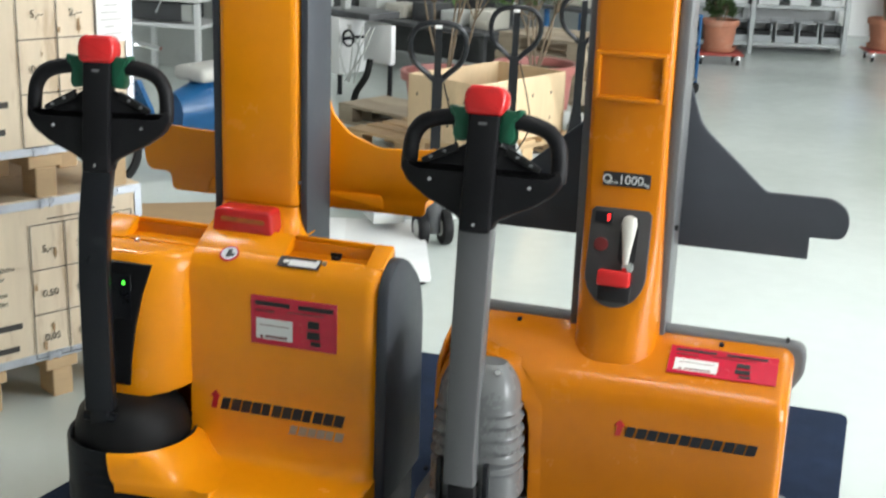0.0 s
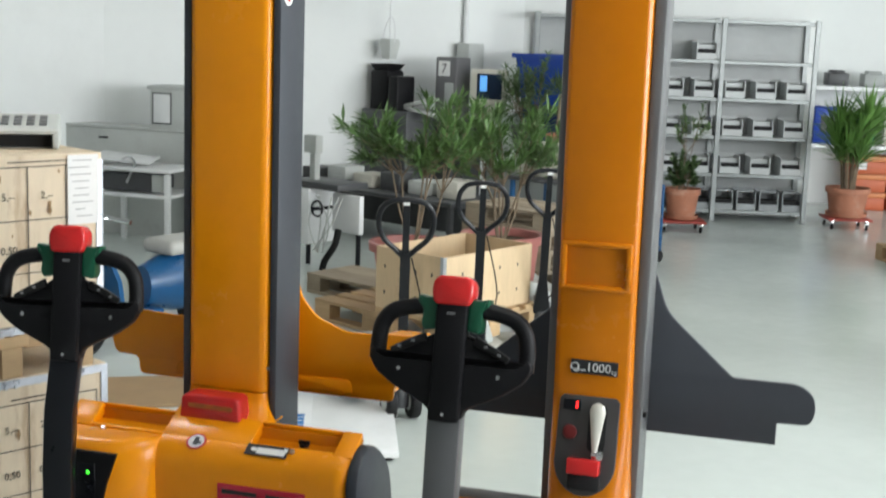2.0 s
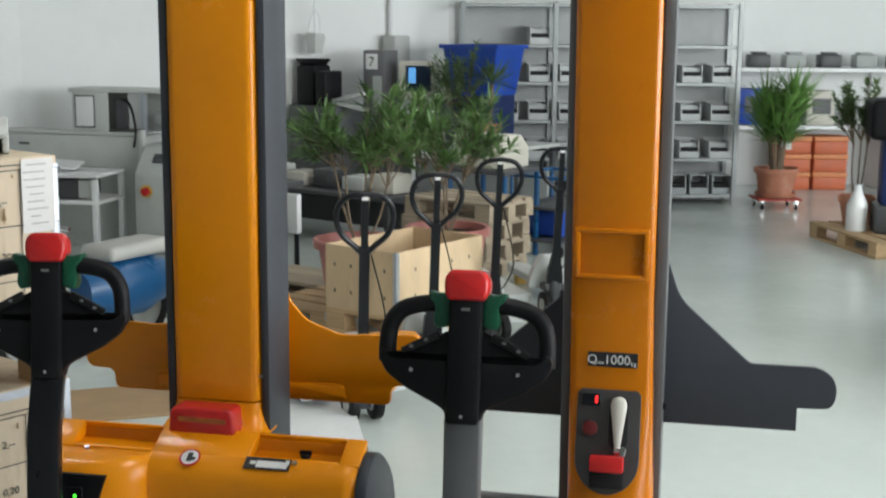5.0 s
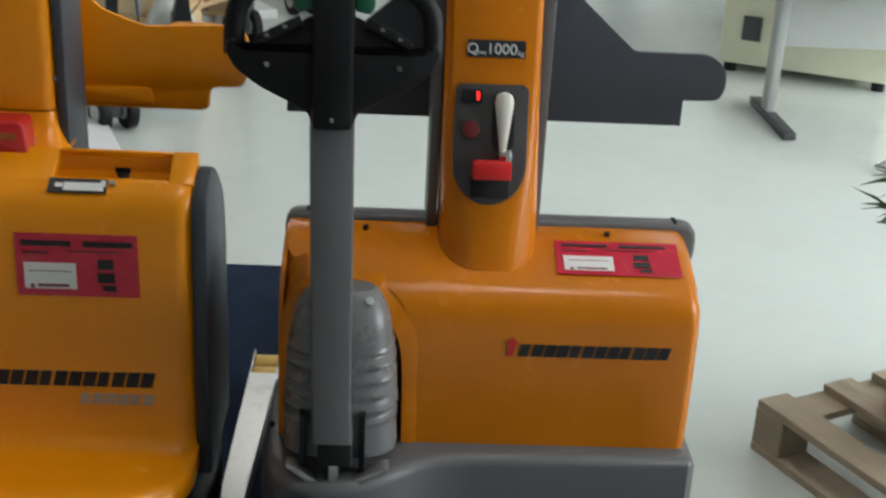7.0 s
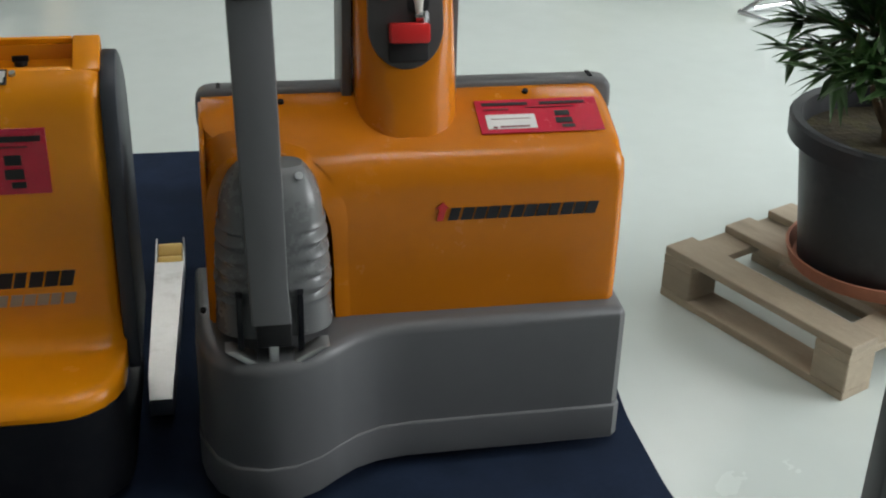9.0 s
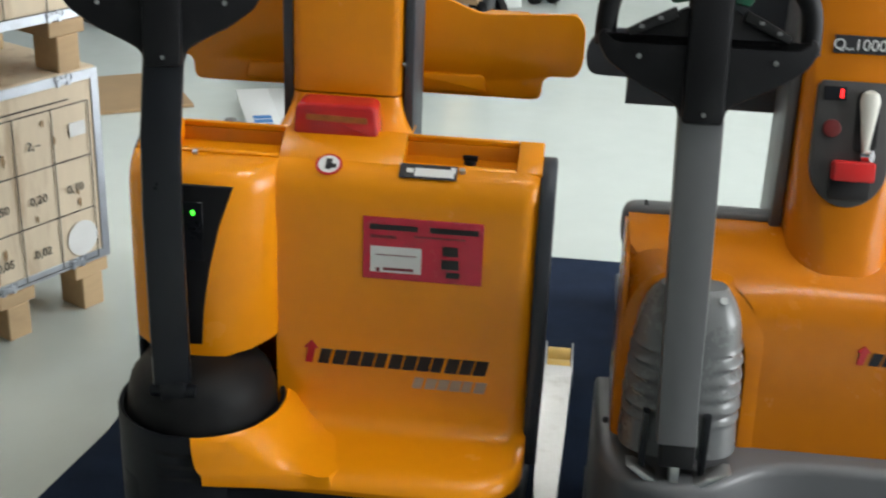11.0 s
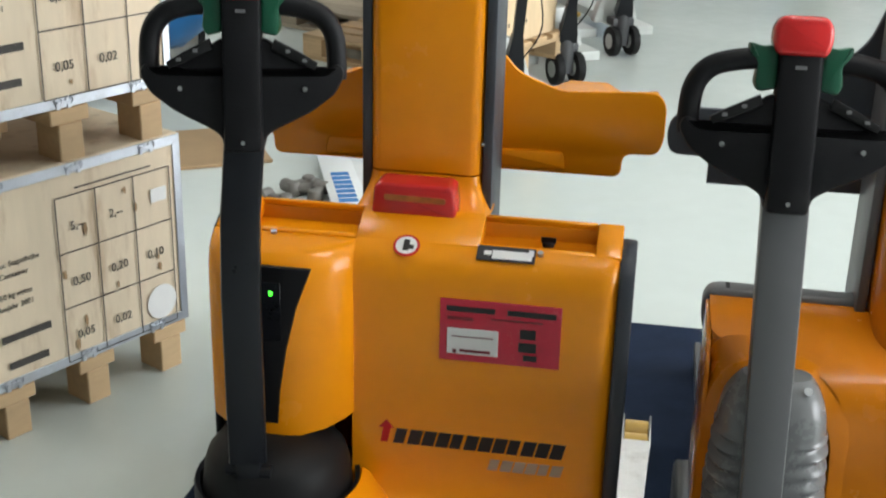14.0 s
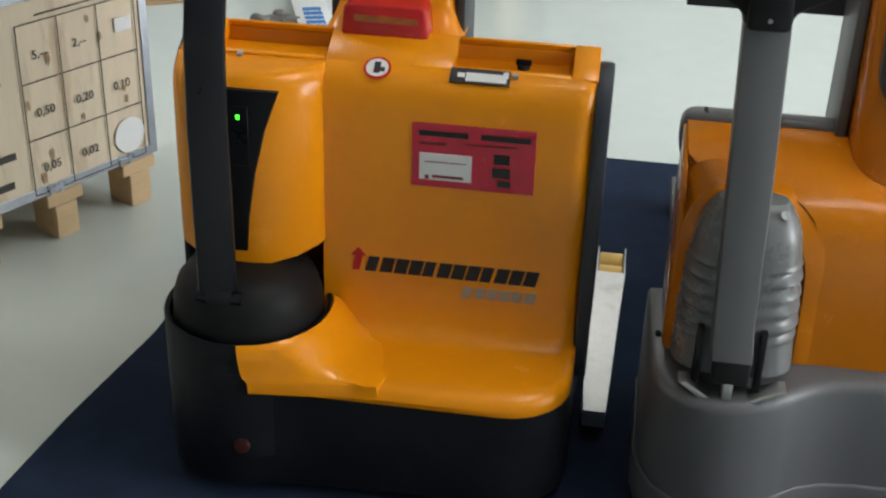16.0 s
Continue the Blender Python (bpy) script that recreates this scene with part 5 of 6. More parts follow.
# ---- open box on a pallet ----
CRATEWOOD = mat("tan_plywood", (0.60, 0.45, 0.28), 0.65, vary=0.14, scale=4, stretch=(1, 1, 0.25), bump=0.08, bscale=240, dirt=(0.36, 0.24, 0.13), dirt_amt=0.4, dirt_scale=5, per_object=0.1)
OB = pose(-0.93, 4.17, 0, 0, 0, -25)
pallet(OB @ pose(0.0, 0.0, 0.15), "raw pine pallet lifted on hand pallet trucks", 0.56, 0.86, PINE, blocks=2)
ob = thing("open_crate", OB @ pose(0, 0, 0.296), "open-topped pale plywood crate with a metal corner", "crate")
for name, c, s in (("side_panel", (0.26, 0.006, 0.18), (0.52, 0.012, 0.36)), ("side_panel", (0.26, 0.804, 0.18), (0.52, 0.012, 0.36)), ("side_panel", (0.006, 0.405, 0.18), (0.012, 0.786, 0.36)), ("side_panel", (0.514, 0.405, 0.18), (0.012, 0.786, 0.36)), ("bottom_panel", (0.26, 0.405, 0.007), (0.496, 0.786, 0.014))):
    bm = B()
    box(bm, c, s, 0.002, 1)
    part(name, bm, CRATEWOOD, ob, smooth=False)
bm = B()
box(bm, (0.522, -0.0015, 0.18), (0.004, 0.03, 0.36))
box(bm, (0.508, -0.0015, 0.18), (0.03, 0.004, 0.36))
part("corner_trim", bm, ZINC, ob, smooth=False)
bm = B()
for i in range(4):
    for j in range(2):
        box(bm, (0.5215, 0.16 + 0.17 * i, 0.10 + 0.15 * j), (0.001, 0.012, 0.02))
        box(bm, (0.07 + 0.12 * i, -0.0005, 0.10 + 0.15 * j), (0.012, 0.001, 0.02))
part("stencil_marks", bm, INK, ob, smooth=False)["kind"] = "stuff"


# ---- hand pallet trucks ----
def pallet_truck(m, label, swivel=18.0):
    """Tiller upright at the origin; the forks reach to +y."""
    lean = pose(0, 0.12, 0.25) @ pose(0, 0, 0, 12, 0, 0) @ pose(0, -0.12, -0.25)
    turn = pose(0, 0.12, 0, 0, 0, swivel) @ pose(0, -0.12, 0)
    j = thing("hand_pallet_truck", m, label, "pallet truck", "parked hand pallet trucks")
    bm = B()
    line = [(0, 0.10, 0.34), (0, 0.05, 0.60), (0, -0.02, 0.93)]
    loft(bm, [[(x - 0.024, y - 0.02, z), (x + 0.024, y - 0.02, z), (x + 0.024, y + 0.02, z), (x - 0.024, y + 0.02, z)] for x, y, z in line])
    loft(bm, [[(x - 0.016, y - 0.014, z), (x + 0.016, y - 0.014, z), (x + 0.016, y + 0.014, z), (x - 0.016, y + 0.014, z)] for x, y, z in ((0, -0.02, 0.92), (0, -0.075, 1.19))])
    loft(bm, [[(x - w, y - w, z), (x + w, y - w, z), (x + w, y + w, z), (x - w, y + w, z)] for x, y, z, w in ((0, 0.14, 0.24, 0.05), (0, 0.12, 0.30, 0.045), (0, 0.085, 0.46, 0.026))])
    part("tiller_bar", bm, BLACKPAINT, j, "dark steel tiller bar", m=lean)
    bm = B()
    pts = []
    for x, z in ((0.0, 0.90), (0.05, 0.945), (0.102, 1.00), (0.125, 1.07), (0.118, 1.14), (0.085, 1.185), (0.04, 1.20), (0.0, 1.202), (-0.04, 1.20), (-0.085, 1.185), (-0.118, 1.14), (-0.125, 1.07), (-0.102, 1.00), (-0.05, 0.945)):
        pts.append((x, -0.02 - (z - 0.93) * 0.2, z))
    tube(bm, smooth_line(pts, 4, True), 0.0135, 8, True)
    part("loop_handle", bm, BLACKPAINT, j, "black rubber-coated loop handle", m=lean)
    bm = B()
    box(bm, (0, -0.095, 1.19), (0.03, 0.006, 0.014))
    part("handle_label", bm, WHITEPAPER, j, m=lean)
    bm = B()
    cyl(bm, (0, 0.13, 0.06), (0, 0.13, 0.34), 0.045, n=16, bev=0.006)
    cyl(bm, (0.05, 0.16, 0.10), (0.05, 0.16, 0.30), 0.022, n=12)
    box(bm, (0, 0.16, 0.20), (0.14, 0.10, 0.05), 0.01)
    part("pump", bm, DGREY, j, "greasy steel pump unit", m=turn)
    bm = B()
    slab(bm, rounded([(-0.15, 0.18), (0.15, 0.18), (0.11, 0.30), (0.05, 0.40), (-0.05, 0.40), (-0.11, 0.30)], 0.03, 3), 0.06, 0.008, pose(0, 0.22, 0))
    part("front_frame", bm, LGREY, j, m=turn)
    for x in (-0.062, 0.062):
        bm = B()
        cyl(bm, (x - 0.024, 0.12, 0.088), (x + 0.024, 0.12, 0.088), 0.088, n=22, bev=0.01)
        w = part("steer_wheel", bm, RUBBER, j, m=turn)
        bm = B()
        cyl(bm, (x - 0.026, 0.12, 0.088), (x + 0.026, 0.12, 0.088), 0.045, n=18)
        part("hub", bm, LGREY, w)
    for s in (-1, 1):
        bm = B()
        plan(bm, [(s * 0.19 - 0.08, 0.24), (s * 0.19 + 0.08, 0.24), (s * 0.19 + 0.08, 1.30), (s * 0.19 + 0.05, 1.38), (s * 0.19 - 0.05, 1.38), (s * 0.19 - 0.08, 1.30)], 0.088, 0.140, 0.006)
        part("fork", bm, LGREY, j, m=turn)
        bm = B()
        cyl(bm, (s * 0.19 - 0.04, 1.22, 0.041), (s * 0.19 + 0.04, 1.22, 0.041), 0.041, n=16)
        box(bm, (s * 0.19, 1.22, 0.07), (0.05, 0.1, 0.04))
        part("load_roller", bm, YELLOWPU, j, m=turn)
    bm = B()
    tube(bm, smooth_line([(0.03, 0.10, 0.32), (0.10, 0.0, 0.55), (0.03, -0.03, 0.90)], 5), 0.004, 5)
    part("release_cable", bm, RUBBER, j, m=lean)
    return j


for (x, y, yaw, lab) in ((-0.375, 2.93, 17, "hand pallet truck with a dark loop handle under the open crate"), (-0.215, 3.76, 15, "hand pallet truck with a dark loop handle beside the crate"), (-0.02, 4.58, 13, "hand pallet truck with a dark loop handle"), (0.25, 5.36, 11, "hand pallet truck at the end of the row")):
    pallet_truck(pose(x, y, 0, 0, 0, yaw), lab)

# ---- low white platform with clamps behind the first stacker ----
hp = thing("floor_scale", pose(-0.80, 2.70, 0, 0, 0, 20), "low white floor scale platform with a lettered strip", "scale")
bm = B()
box(bm, (0.20, 0, 0.035), (0.50, 0.95, 0.03), 0.006)
part("platform", bm, WHITEM, hp)
bm = B()
box(bm, (-0.02, 0.0, 0.054), (0.14, 0.90, 0.008), 0.002)
stp = part("side_strip", bm, WHITEM, hp, "white strip with a blue word mark")
for k in range(7):
    bm = B()
    box(bm, (-0.02, -0.30 + 0.055 * k, 0.0595), (0.075, 0.034, 0.003))
    part("mark_block", bm, mat("blue_print", (0.02, 0.17, 0.45), 0.5) if k == 0 else bpy.data.materials["blue_print"], stp, smooth=False)
for sx in (0.0, 0.4):
    for sy in (-0.42, 0.42):
        bm = B()
        cyl(bm, (sx, sy, 0), (sx, sy, 0.022), 0.03, n=14)
        part("foot", bm, RUBBER, hp)
rng = random.Random(2)
for k, (x, y) in enumerate(((-0.22, -0.05), (-0.14, -0.16), (-0.26, -0.20), (-0.15, 0.02))):
    bm = B()
    cyl(bm, (0, 0, 0), (0, 0, 0.06), 0.035, 0.026, n=12, bev=0.006)
    box(bm, (0.05, 0, 0.03), (0.09, 0.045, 0.035), 0.008)
    cyl(bm, (0.10, -0.03, 0.035), (0.10, 0.03, 0.035), 0.028, n=12, bev=0.004)
    single("steel_clamp", bm, CASTIRON, pose(-0.80, 2.70, 0.0, 0, 0, 20) @ pose(x, y, 0, 0, 0, 70 * k), "dull grey cast steel clamp lying on the floor beside the scale", "clamp", "clamps beside the scale")

# ---- shelf with coin trays at the back ----
sh = thing("storage_shelf", back_place(-2.95, 0.0), "tall grey steel shelf filled with coin trays", "shelf")
SW, SD = 2.92, 0.44
POSTS = (0.0, 0.97, 1.95, SW)
for x in POSTS:
    for y in (0.0, SD):
        bm = B()
        box(bm, (x, y, 1.07), (0.05, 0.04, 2.14), 0.004, 1)
        part("post", bm, SHELFGREY, sh)
SHZ = (0.10, 0.49, 0.89, 1.29, 1.68, 2.10)
for z in SHZ:
    for a, b in zip(POSTS, POSTS[1:]):
        bm = B()
        box(bm, ((a + b) / 2, SD / 2, z), (b - a - 0.054, SD, 0.035), 0.003, 1)
        part("shelf_board", bm, SHELFGREY, sh)
bm = B()
box(bm, (SW / 2, SD + 0.024, 1.07), (SW, 0.006, 2.08))
part("back_sheet", bm, mat("pale_grey_sheet", (0.46, 0.48, 0.48), 0.5), sh, smooth=False)


def coin_tray(m, low=False):
    c = thing("coin_tray", m, "light grey coin tray with a dark slot" if not low else "clear plastic coin tray", "tray", "coin trays on the shelf")
    bm = B()
    w, h = (0.215, 0.20) if not low else (0.205, 0.22)
    box(bm, (0, 0.008, 0.035), (w, 0.016, 0.07), 0.003, 1)
    box(bm, (0, 0.30, h / 2), (w, 0.012, h), 0.002, 1)
    box(bm, (-w / 2 + 0.006, 0.155, h * 0.45), (0.012, 0.30, h * 0.9), 0.002, 1)
    box(bm, (w / 2 - 0.006, 0.155, h * 0.45), (0.012, 0.30, h * 0.9), 0.002, 1)
    box(bm, (0, 0.10, 0.135 if not low else 0.20), (w - 0.03, 0.08, 0.05 if not low else 0.02), 0.004, 1)
    part("housing", bm, TRAYGREY if not low else CLEAR, c)
    bm = B()
    box(bm, (0, 0.12, 0.085), (w - 0.026, 0.20, 0.05))
    part("slot_insert", bm, DARK, c, smooth=False)
    return c


tr = None
spots = []
for k, z in enumerate(SHZ[:-1]):
    for a, b in zip(POSTS, POSTS[1:]):
        n = 4 if k == 0 else 3
        for i in range(n):
            if k == 4 and (a > 1.9 or i != n - 1):
                continue
            x = a + (b - a) * (i + 0.5) / n 
            spots.append((x, z + 0.0185, k == 0))
protos = {}
for x, z, low in spots:
    m = back_place(-2.95 + x, 0.03, z)
    if low not in protos:
        protos[low] = coin_tray(m, low)
    else:
        copy_thing(protos[low], m)
# shelves in the recess beyond
rs = thing("wall_shelf", back_place(0.15, 1.30), "white wall shelf boards in the recess", "shelf")
for z in (0.74, 1.41):
    bm = B()
    box(bm, (2.0, 0.32, z), (4.0, 0.62, 0.045), 0.003, 1)
    part("shelf_board", bm, WHITEM, rs)
for x in (0.02, 1.98, 3.98):
    bm = B()
    box(bm, (x, 0.32, 0.358), (0.035, 0.60, 0.715), 0.003, 1)
    part("side_board", bm, WHITEM, rs)
    bm = B()
    box(bm, (x, 0.60, 1.075), (0.035, 0.04, 0.62), 0.003, 1)
    part("wall_bracket", bm, WHITEM, rs)
for k in range(6):
    bm = B()
    box(bm, (0, 0, 0.075), (0.24, 0.22, 0.15), 0.012)
    box(bm, (0, 0, 0.165), (0.16, 0.16, 0.03), 0.01)
    single("counting_device", bm, (DGREY, MGREY)[k % 2], back_place(0.62 + k * 0.42, 1.55, 1.4335), "small grey counting device on the wall shelf", "device", "devices on the wall shelf", smooth=True)
for x, mt, hh, lab in ((0.55, BLUEP, 0.42, "blue plastic case on the shelf"), (0.92, TEAL, 0.36, "blue-green plastic case on the shelf"), (1.36, BEIGE, 0.40, "pale device with a dark window on the shelf"), (1.95, LGREY, 0.30, "light grey device on the shelf"), (2.5, DGREY, 0.34, "black device on the shelf")):
    cs = thing("storage_case", back_place(x, 1.60, 0.7635), lab, "case")
    bm = B()
    box(bm, (0, 0, hh / 2), (0.34, 0.34, hh), 0.015)
    part("body", bm, mt, cs)
    bm = B()
    box(bm, (0.01, -0.173, hh * 0.55), (0.22, 0.008, hh * 0.45), 0.004, 1)
    part("front_window", bm, DGREY if mt is not DGREY else MGREY, cs)
for k in range(2):
    for r in range(3):
        sbn = thing("stacking_bin", back_place(1.06 + k * 0.44, 1.56, 0.212 * r), "orange-red plastic stacking bin", "bin", "stacked orange bins")
        bm = B()
        box(bm, (0, 0, 0.075), (0.40, 0.34, 0.15), 0.012)
        part("tub", bm, ORANGEBOX, sbn)
        bm = B()
        box(bm, (0, 0, 0.18), (0.415, 0.355, 0.058), 0.008)
        part("rim", bm, RIMBOX, sbn, "paler orange rim")
        if k == 0 and r == 2:
            bm = B()
            box(bm, (-0.10, -0.1715, 0.10), (0.12, 0.003, 0.09))
            part("paper_label", bm, WHITEPAPER, sbn)

# ---- machines along the left wall ----
# black rack with a funnel
m = thing("sorting_machine", room_place(-6.36, 7.42), "tall black coin sorting machine with funnel and feed arm", "machine")
bm = B()
box(bm, (0, 0.30, 0.55), (0.62, 0.62, 1.10), 0.015)
part("cabinet", bm, DGREY, m)
bm = B()
box(bm, (-0.16, 0.20, 1.28), (0.24, 0.26, 0.42), 0.03)
part("head", bm, BLACKPL, m)
bm = B()
loft(bm, [[(-0.16 + s * x, 0.20 + s * y, z) for x, y in ((-1, -1), (1, -1), (1, 1), (-1, 1))] for s, z in ((0.08, 1.47), (0.125, 1.55), (0.115, 1.55), (0.07, 1.49))])
part("funnel", bm, BLACKPL, m)
bm = B()
box(bm, (0.13, 0.1, 1.27), (0.13, 0.26, 0.34), 0.02, m=pose(0, 0, 0))
part("motor_box", bm, BLACKPL, m)
bm = B()
box(bm, (0, 0, 0), (0.44, 0.10, 0.03), 0.005, m=pose(0.36, 0.12, 1.19, 0, -12, 0))
box(bm, (0, 0, 0), (0.44, 0.10, 0.03), 0.005, m=pose(0.36, 0.12, 1.11, 0, 8, 0))
part("feed_arm", bm, LGREY, m)
# grey box with a number sign
m = thing("control_cabinet", room_place(-5.93, 7.85, 0.0, 12), "grey control cabinet with a number sign, on a plinth", "cabinet")
bm = B()
box(bm, (0, 0.2, 0.50), (0.44, 0.40, 1.0), 0.01)
part("plinth", bm, DGREY, m)
bm = B()
box(bm, (0, 0.14, 1.32), (0.24, 0.30, 0.64), 0.015)
bd = part("body", bm, mat("cabinet_grey", (0.13, 0.13, 0.135), 0.5, vary=0.08, scale=5), m)
bm = B()
box(bm, (-0.02, -0.014, 1.53), (0.13, 0.004, 0.15), 0.001, 1)
sg = part("number_sign", bm, WHITEPAPER, bd)
words("sign_number", "7", 0.13, PRINT, sg, pose(-0.02, -0.018, 1.525) @ FRONT)
bm = B()
box(bm, (0.04, -0.012, 1.24), (0.10, 0.01, 0.30), 0.004, 1)
part("door", bm, MGREY, bd)
# screen
m = thing("crt_monitor", room_place(-5.55, 8.05, 0.80, 37), "beige tube monitor with a blue picture", "monitor")
bm = B()
box(bm, (0, 0.02, 0.56), (0.36, 0.06, 0.36), 0.02)
loft(bm, [[(s * x, y, 0.56 + s * z) for x, z in ((-1, -1), (1, -1), (1, 1), (-1, 1))] for s, y in ((0.16, 0.05), (0.11, 0.32), (0.09, 0.34))])
box(bm, (0, 0.12, 0.20), (0.14, 0.14, 0.40), 0.02)
part("case", bm, BEIGE, m)
bm = B()
box(bm, (0.01, -0.009, 0.57), (0.25, 0.008, 0.25), 0.003, 1)
scr = part("screen", bm, SCREEN, m)
bm = B()
box(bm, (-0.05, -0.0145, 0.60), (0.07, 0.002, 0.15), 0.0006, 1)
part("lit_picture", bm, GLOW, scr)
# desks
for (u, v, w, d, h, lab) in ((-5.0, 7.75, 1.7, 0.7, 0.80, "grey work table carrying monitor and plants"), (-5.6, 6.3, 2.2, 0.65, 0.46, "low dark bench in front of the machines")):
    m = thing("work_table", room_place(u, v), lab, "table")
    bm = B()
    box(bm, (0, d / 2, h - 0.018), (w, d, 0.032), 0.004)
    part("tabletop", bm, LGREY if h > 0.6 else DGREY, m)
    for x in (-w / 2 + 0.05, w / 2 - 0.05):
        for y in (0.05, d - 0.05):
            bm = B()
            box(bm, (x, y, (h - 0.034) / 2), (0.045, 0.045, h - 0.034), 0.004, 1)
            part("leg", bm, DGREY, m)
    bm = B()
    box(bm, (0, d - 0.08, h * 0.45), (w - 0.14, 0.03, h * 0.5), 0.004, 1)
    part("modesty_panel", bm, MGREY if h > 0.6 else DGREY, m)
rng = random.Random(4)
for k in range(6):
    bm = B()
    box(bm, (0, 0, 0.06 + 0.02 * (k % 2)), (0.24, 0.26, 0.12 + 0.04 * (k % 2)), 0.012)
    box(bm, (0.02, -0.132, 0.06), (0.10, 0.006, 0.03), 0.002, 1)
    single("counting_device", bm, (DGREY, LGREY, BEIGE)[k % 3], room_place(-6.4 + 0.34 * k, 6.6, 0.462), "small coin counting device on the low bench", "device", "devices on the low bench")
# grey counting machine with two windows
m = thing("counting_machine", room_place(-3.78, 6.55, 0.74), "beige-grey coin counting machine with two windows", "machine")
bm = B()
slab(bm, rounded([(-0.0, 0.0), (0.42, 0.0), (0.42, 0.16), (0.30, 0.27), (0.0, 0.27)], 0.02, 3), 0.46, 0.01, pose(0.23, 0, 0, 0, 0, 90))
part("housing", bm, BEIGE, m)
for x in (-0.11, 0.08):
    bm = B()
    box(bm, (x, -0.004, 0.185), (0.13, 0.012, 0.075), 0.004, 1)
    part("window_panel", bm, DGREY, m)
m = thing("work_table", room_place(-3.75, 6.75), "small blue-framed table under the counting machine", "table")
bm = B()
box(bm, (0, 0, 0.72), (0.6, 0.55, 0.035), 0.004)
part("tabletop", bm, DGREY, m)
for x in (-0.27, 0.27):
    for y in (-0.24, 0.24):
        bm = B()
        box(bm, (x, y, 0.35), (0.035, 0.035, 0.70), 0.003, 1)
        part("leg", bm, BLUEPAINT, m)
# blue bins
for (u, v, z, s, lab) in ((-5.25, 8.75, 0.8, 1.0, "large blue plastic bin on the table"),):
    m = thing("plastic_bin", room_place(u, v, z), lab, "bin")
    bm = B()
    loft(bm, [[(x * w, y * d, zz) for x, y in ((-1, -1), (1, -1), (1, 1), (-1, 1))] for w, d, zz in ((0.26, 0.2, 0.40), (0.32, 0.25, 0.86), (0.35, 0.28, 0.86), (0.35, 0.28, 0.90), (0.31, 0.24, 0.90), (0.25, 0.19, 0.44))])
    part("tub", bm, BLUEP, m)
    bm = B()
    box(bm, (0, 0, 0.2), (0.5, 0.42, 0.40), 0.02)
    part("lower_box", bm, NAVY, m)
# stacked pallets and a blue trolley
for k in range(4):
    pallet(room_place(-3.95 + 0.02 * (k % 2), 5.75 + 0.015 * k, 0.145 * k), "raw pine pallet in a stack" if k else "raw pine pallet at the foot of a stack", 0.8, 0.6, PINEOLD, "stack of pallets", blocks=2, deck=4)
for (u, v, lab) in ((-3.45, 7.25, "blue wire trolley on castors"),):
    m = thing("trolley", room_place(u, v), lab, "trolley", "blue trolleys")
    for x in (-0.24, 0.24):
        for y in (-0.32, 0.32):
            bm = B()
            cyl(bm, (x, y, 0.10), (x, y, 0.66), 0.014, n=10)
            part("post", bm, BLUEPAINT, m)
            bm = B()
            cyl(bm, (x - 0.012, y, 0.05), (x + 0.012, y, 0.05), 0.05, n=14, bev=0.005)
            part("castor", bm, RUBBER, m)
    for z in (0.13, 0.40):
        bm = B()
        box(bm, (0, 0, z), (0.5, 0.66, 0.025), 0.004)
        part("shelf_board", bm, DGREY, m)
    bm = B()
    tube(bm, [(-0.24, -0.32, 0.66), (-0.24, 0.32, 0.66), (0.24, 0.32, 0.66), (0.24, -0.32, 0.66)], 0.014, 8, True)
    part("top_rail", bm, BLUEPAINT, m)
    bm = B()
    box(bm, (0, 0.0, 0.27), (0.36, 0.4, 0.23), 0.015)
    part("load", bm, BLUEP, m)
# white stand with handwheel
m = thing("packing_stand", room_place(-4.72, 5.0), "white packing stand with a black handwheel and black hose", "machine")
bm = B()
box(bm, (-0.22, 0.1, 0.42), (0.22, 0.3, 0.44), 0.01)
part("left_housing", bm, WHITEM, m)
bm = B()
box(bm, (0.14, 0.14, 0.46), (0.30, 0.05, 0.30), 0.006)
part("sheet_panel", bm, WHITEM, m)
bm = B()
box(bm, (-0.1, 0.15, 0.67), (0.56, 0.34, 0.05), 0.006)
part("top_tray", bm, DGREY, m)
bm = B()
box(bm, (-0.22, 0.12, 0.86), (0.06, 0.06, 0.34), 0.006)
box(bm, (-0.20, 0.08, 0.98), (0.14, 0.08, 0.14), 0.01)
part("column", bm, LGREY, m)
for x in (-0.3, 0.26):
    bm = B()
    cyl(bm, (x, 0.14, 0.0), (x, 0.14, 0.50), 0.02, n=10)
    part("leg", bm, BLACKPAINT, m)
bm = B()
t = [(0.06 * math.cos(2 * math.pi * i / 20), -0.06, 0.50 + 0.06 * math.sin(2 * math.pi * i / 20)) for i in range(20)]
tube(bm, t, 0.009, 6, True)
cyl(bm, (0, -0.10, 0.50), (0, 0.1, 0.50), 0.014, n=10)
box(bm, (0, -0.06, 0.50), (0.11, 0.01, 0.012))
part("handwheel", bm, BLACKPAINT, m, "black handwheel")
bm = B()
tube(bm, smooth_line([(0.13, 0.05, 0.34), (0.14, 0.0, 0.22), (0.08, -0.04, 0.10), (0.06, -0.05, 0.02)], 5), 0.026, 10)
part("hose", bm, RUBBER, m, "black ribbed hose")
for k in range(6):
    bm = B()
    rr = random.Random(k)
    tube(bm, smooth_line([(rr.uniform(-0.1, 0.25), -0.02, 0.60), (rr.uniform(-0.1, 0.2), -0.08, 0.4), (rr.uniform(-0.05, 0.1), -0.06, 0.16)], 5), 0.006, 5)
    part("cable", bm, LGREY, m)
pallet(room_place(-4.2, 4.35), "weathered pine pallet on the floor", 0.7, 0.5, PINEOLD, blocks=2, deck=4)
# long grey machine
m = thing("sorting_table", pose(-4.12, 7.22, 0), "long grey sorting machine with an open hood, rack and control cabinet", "machine")


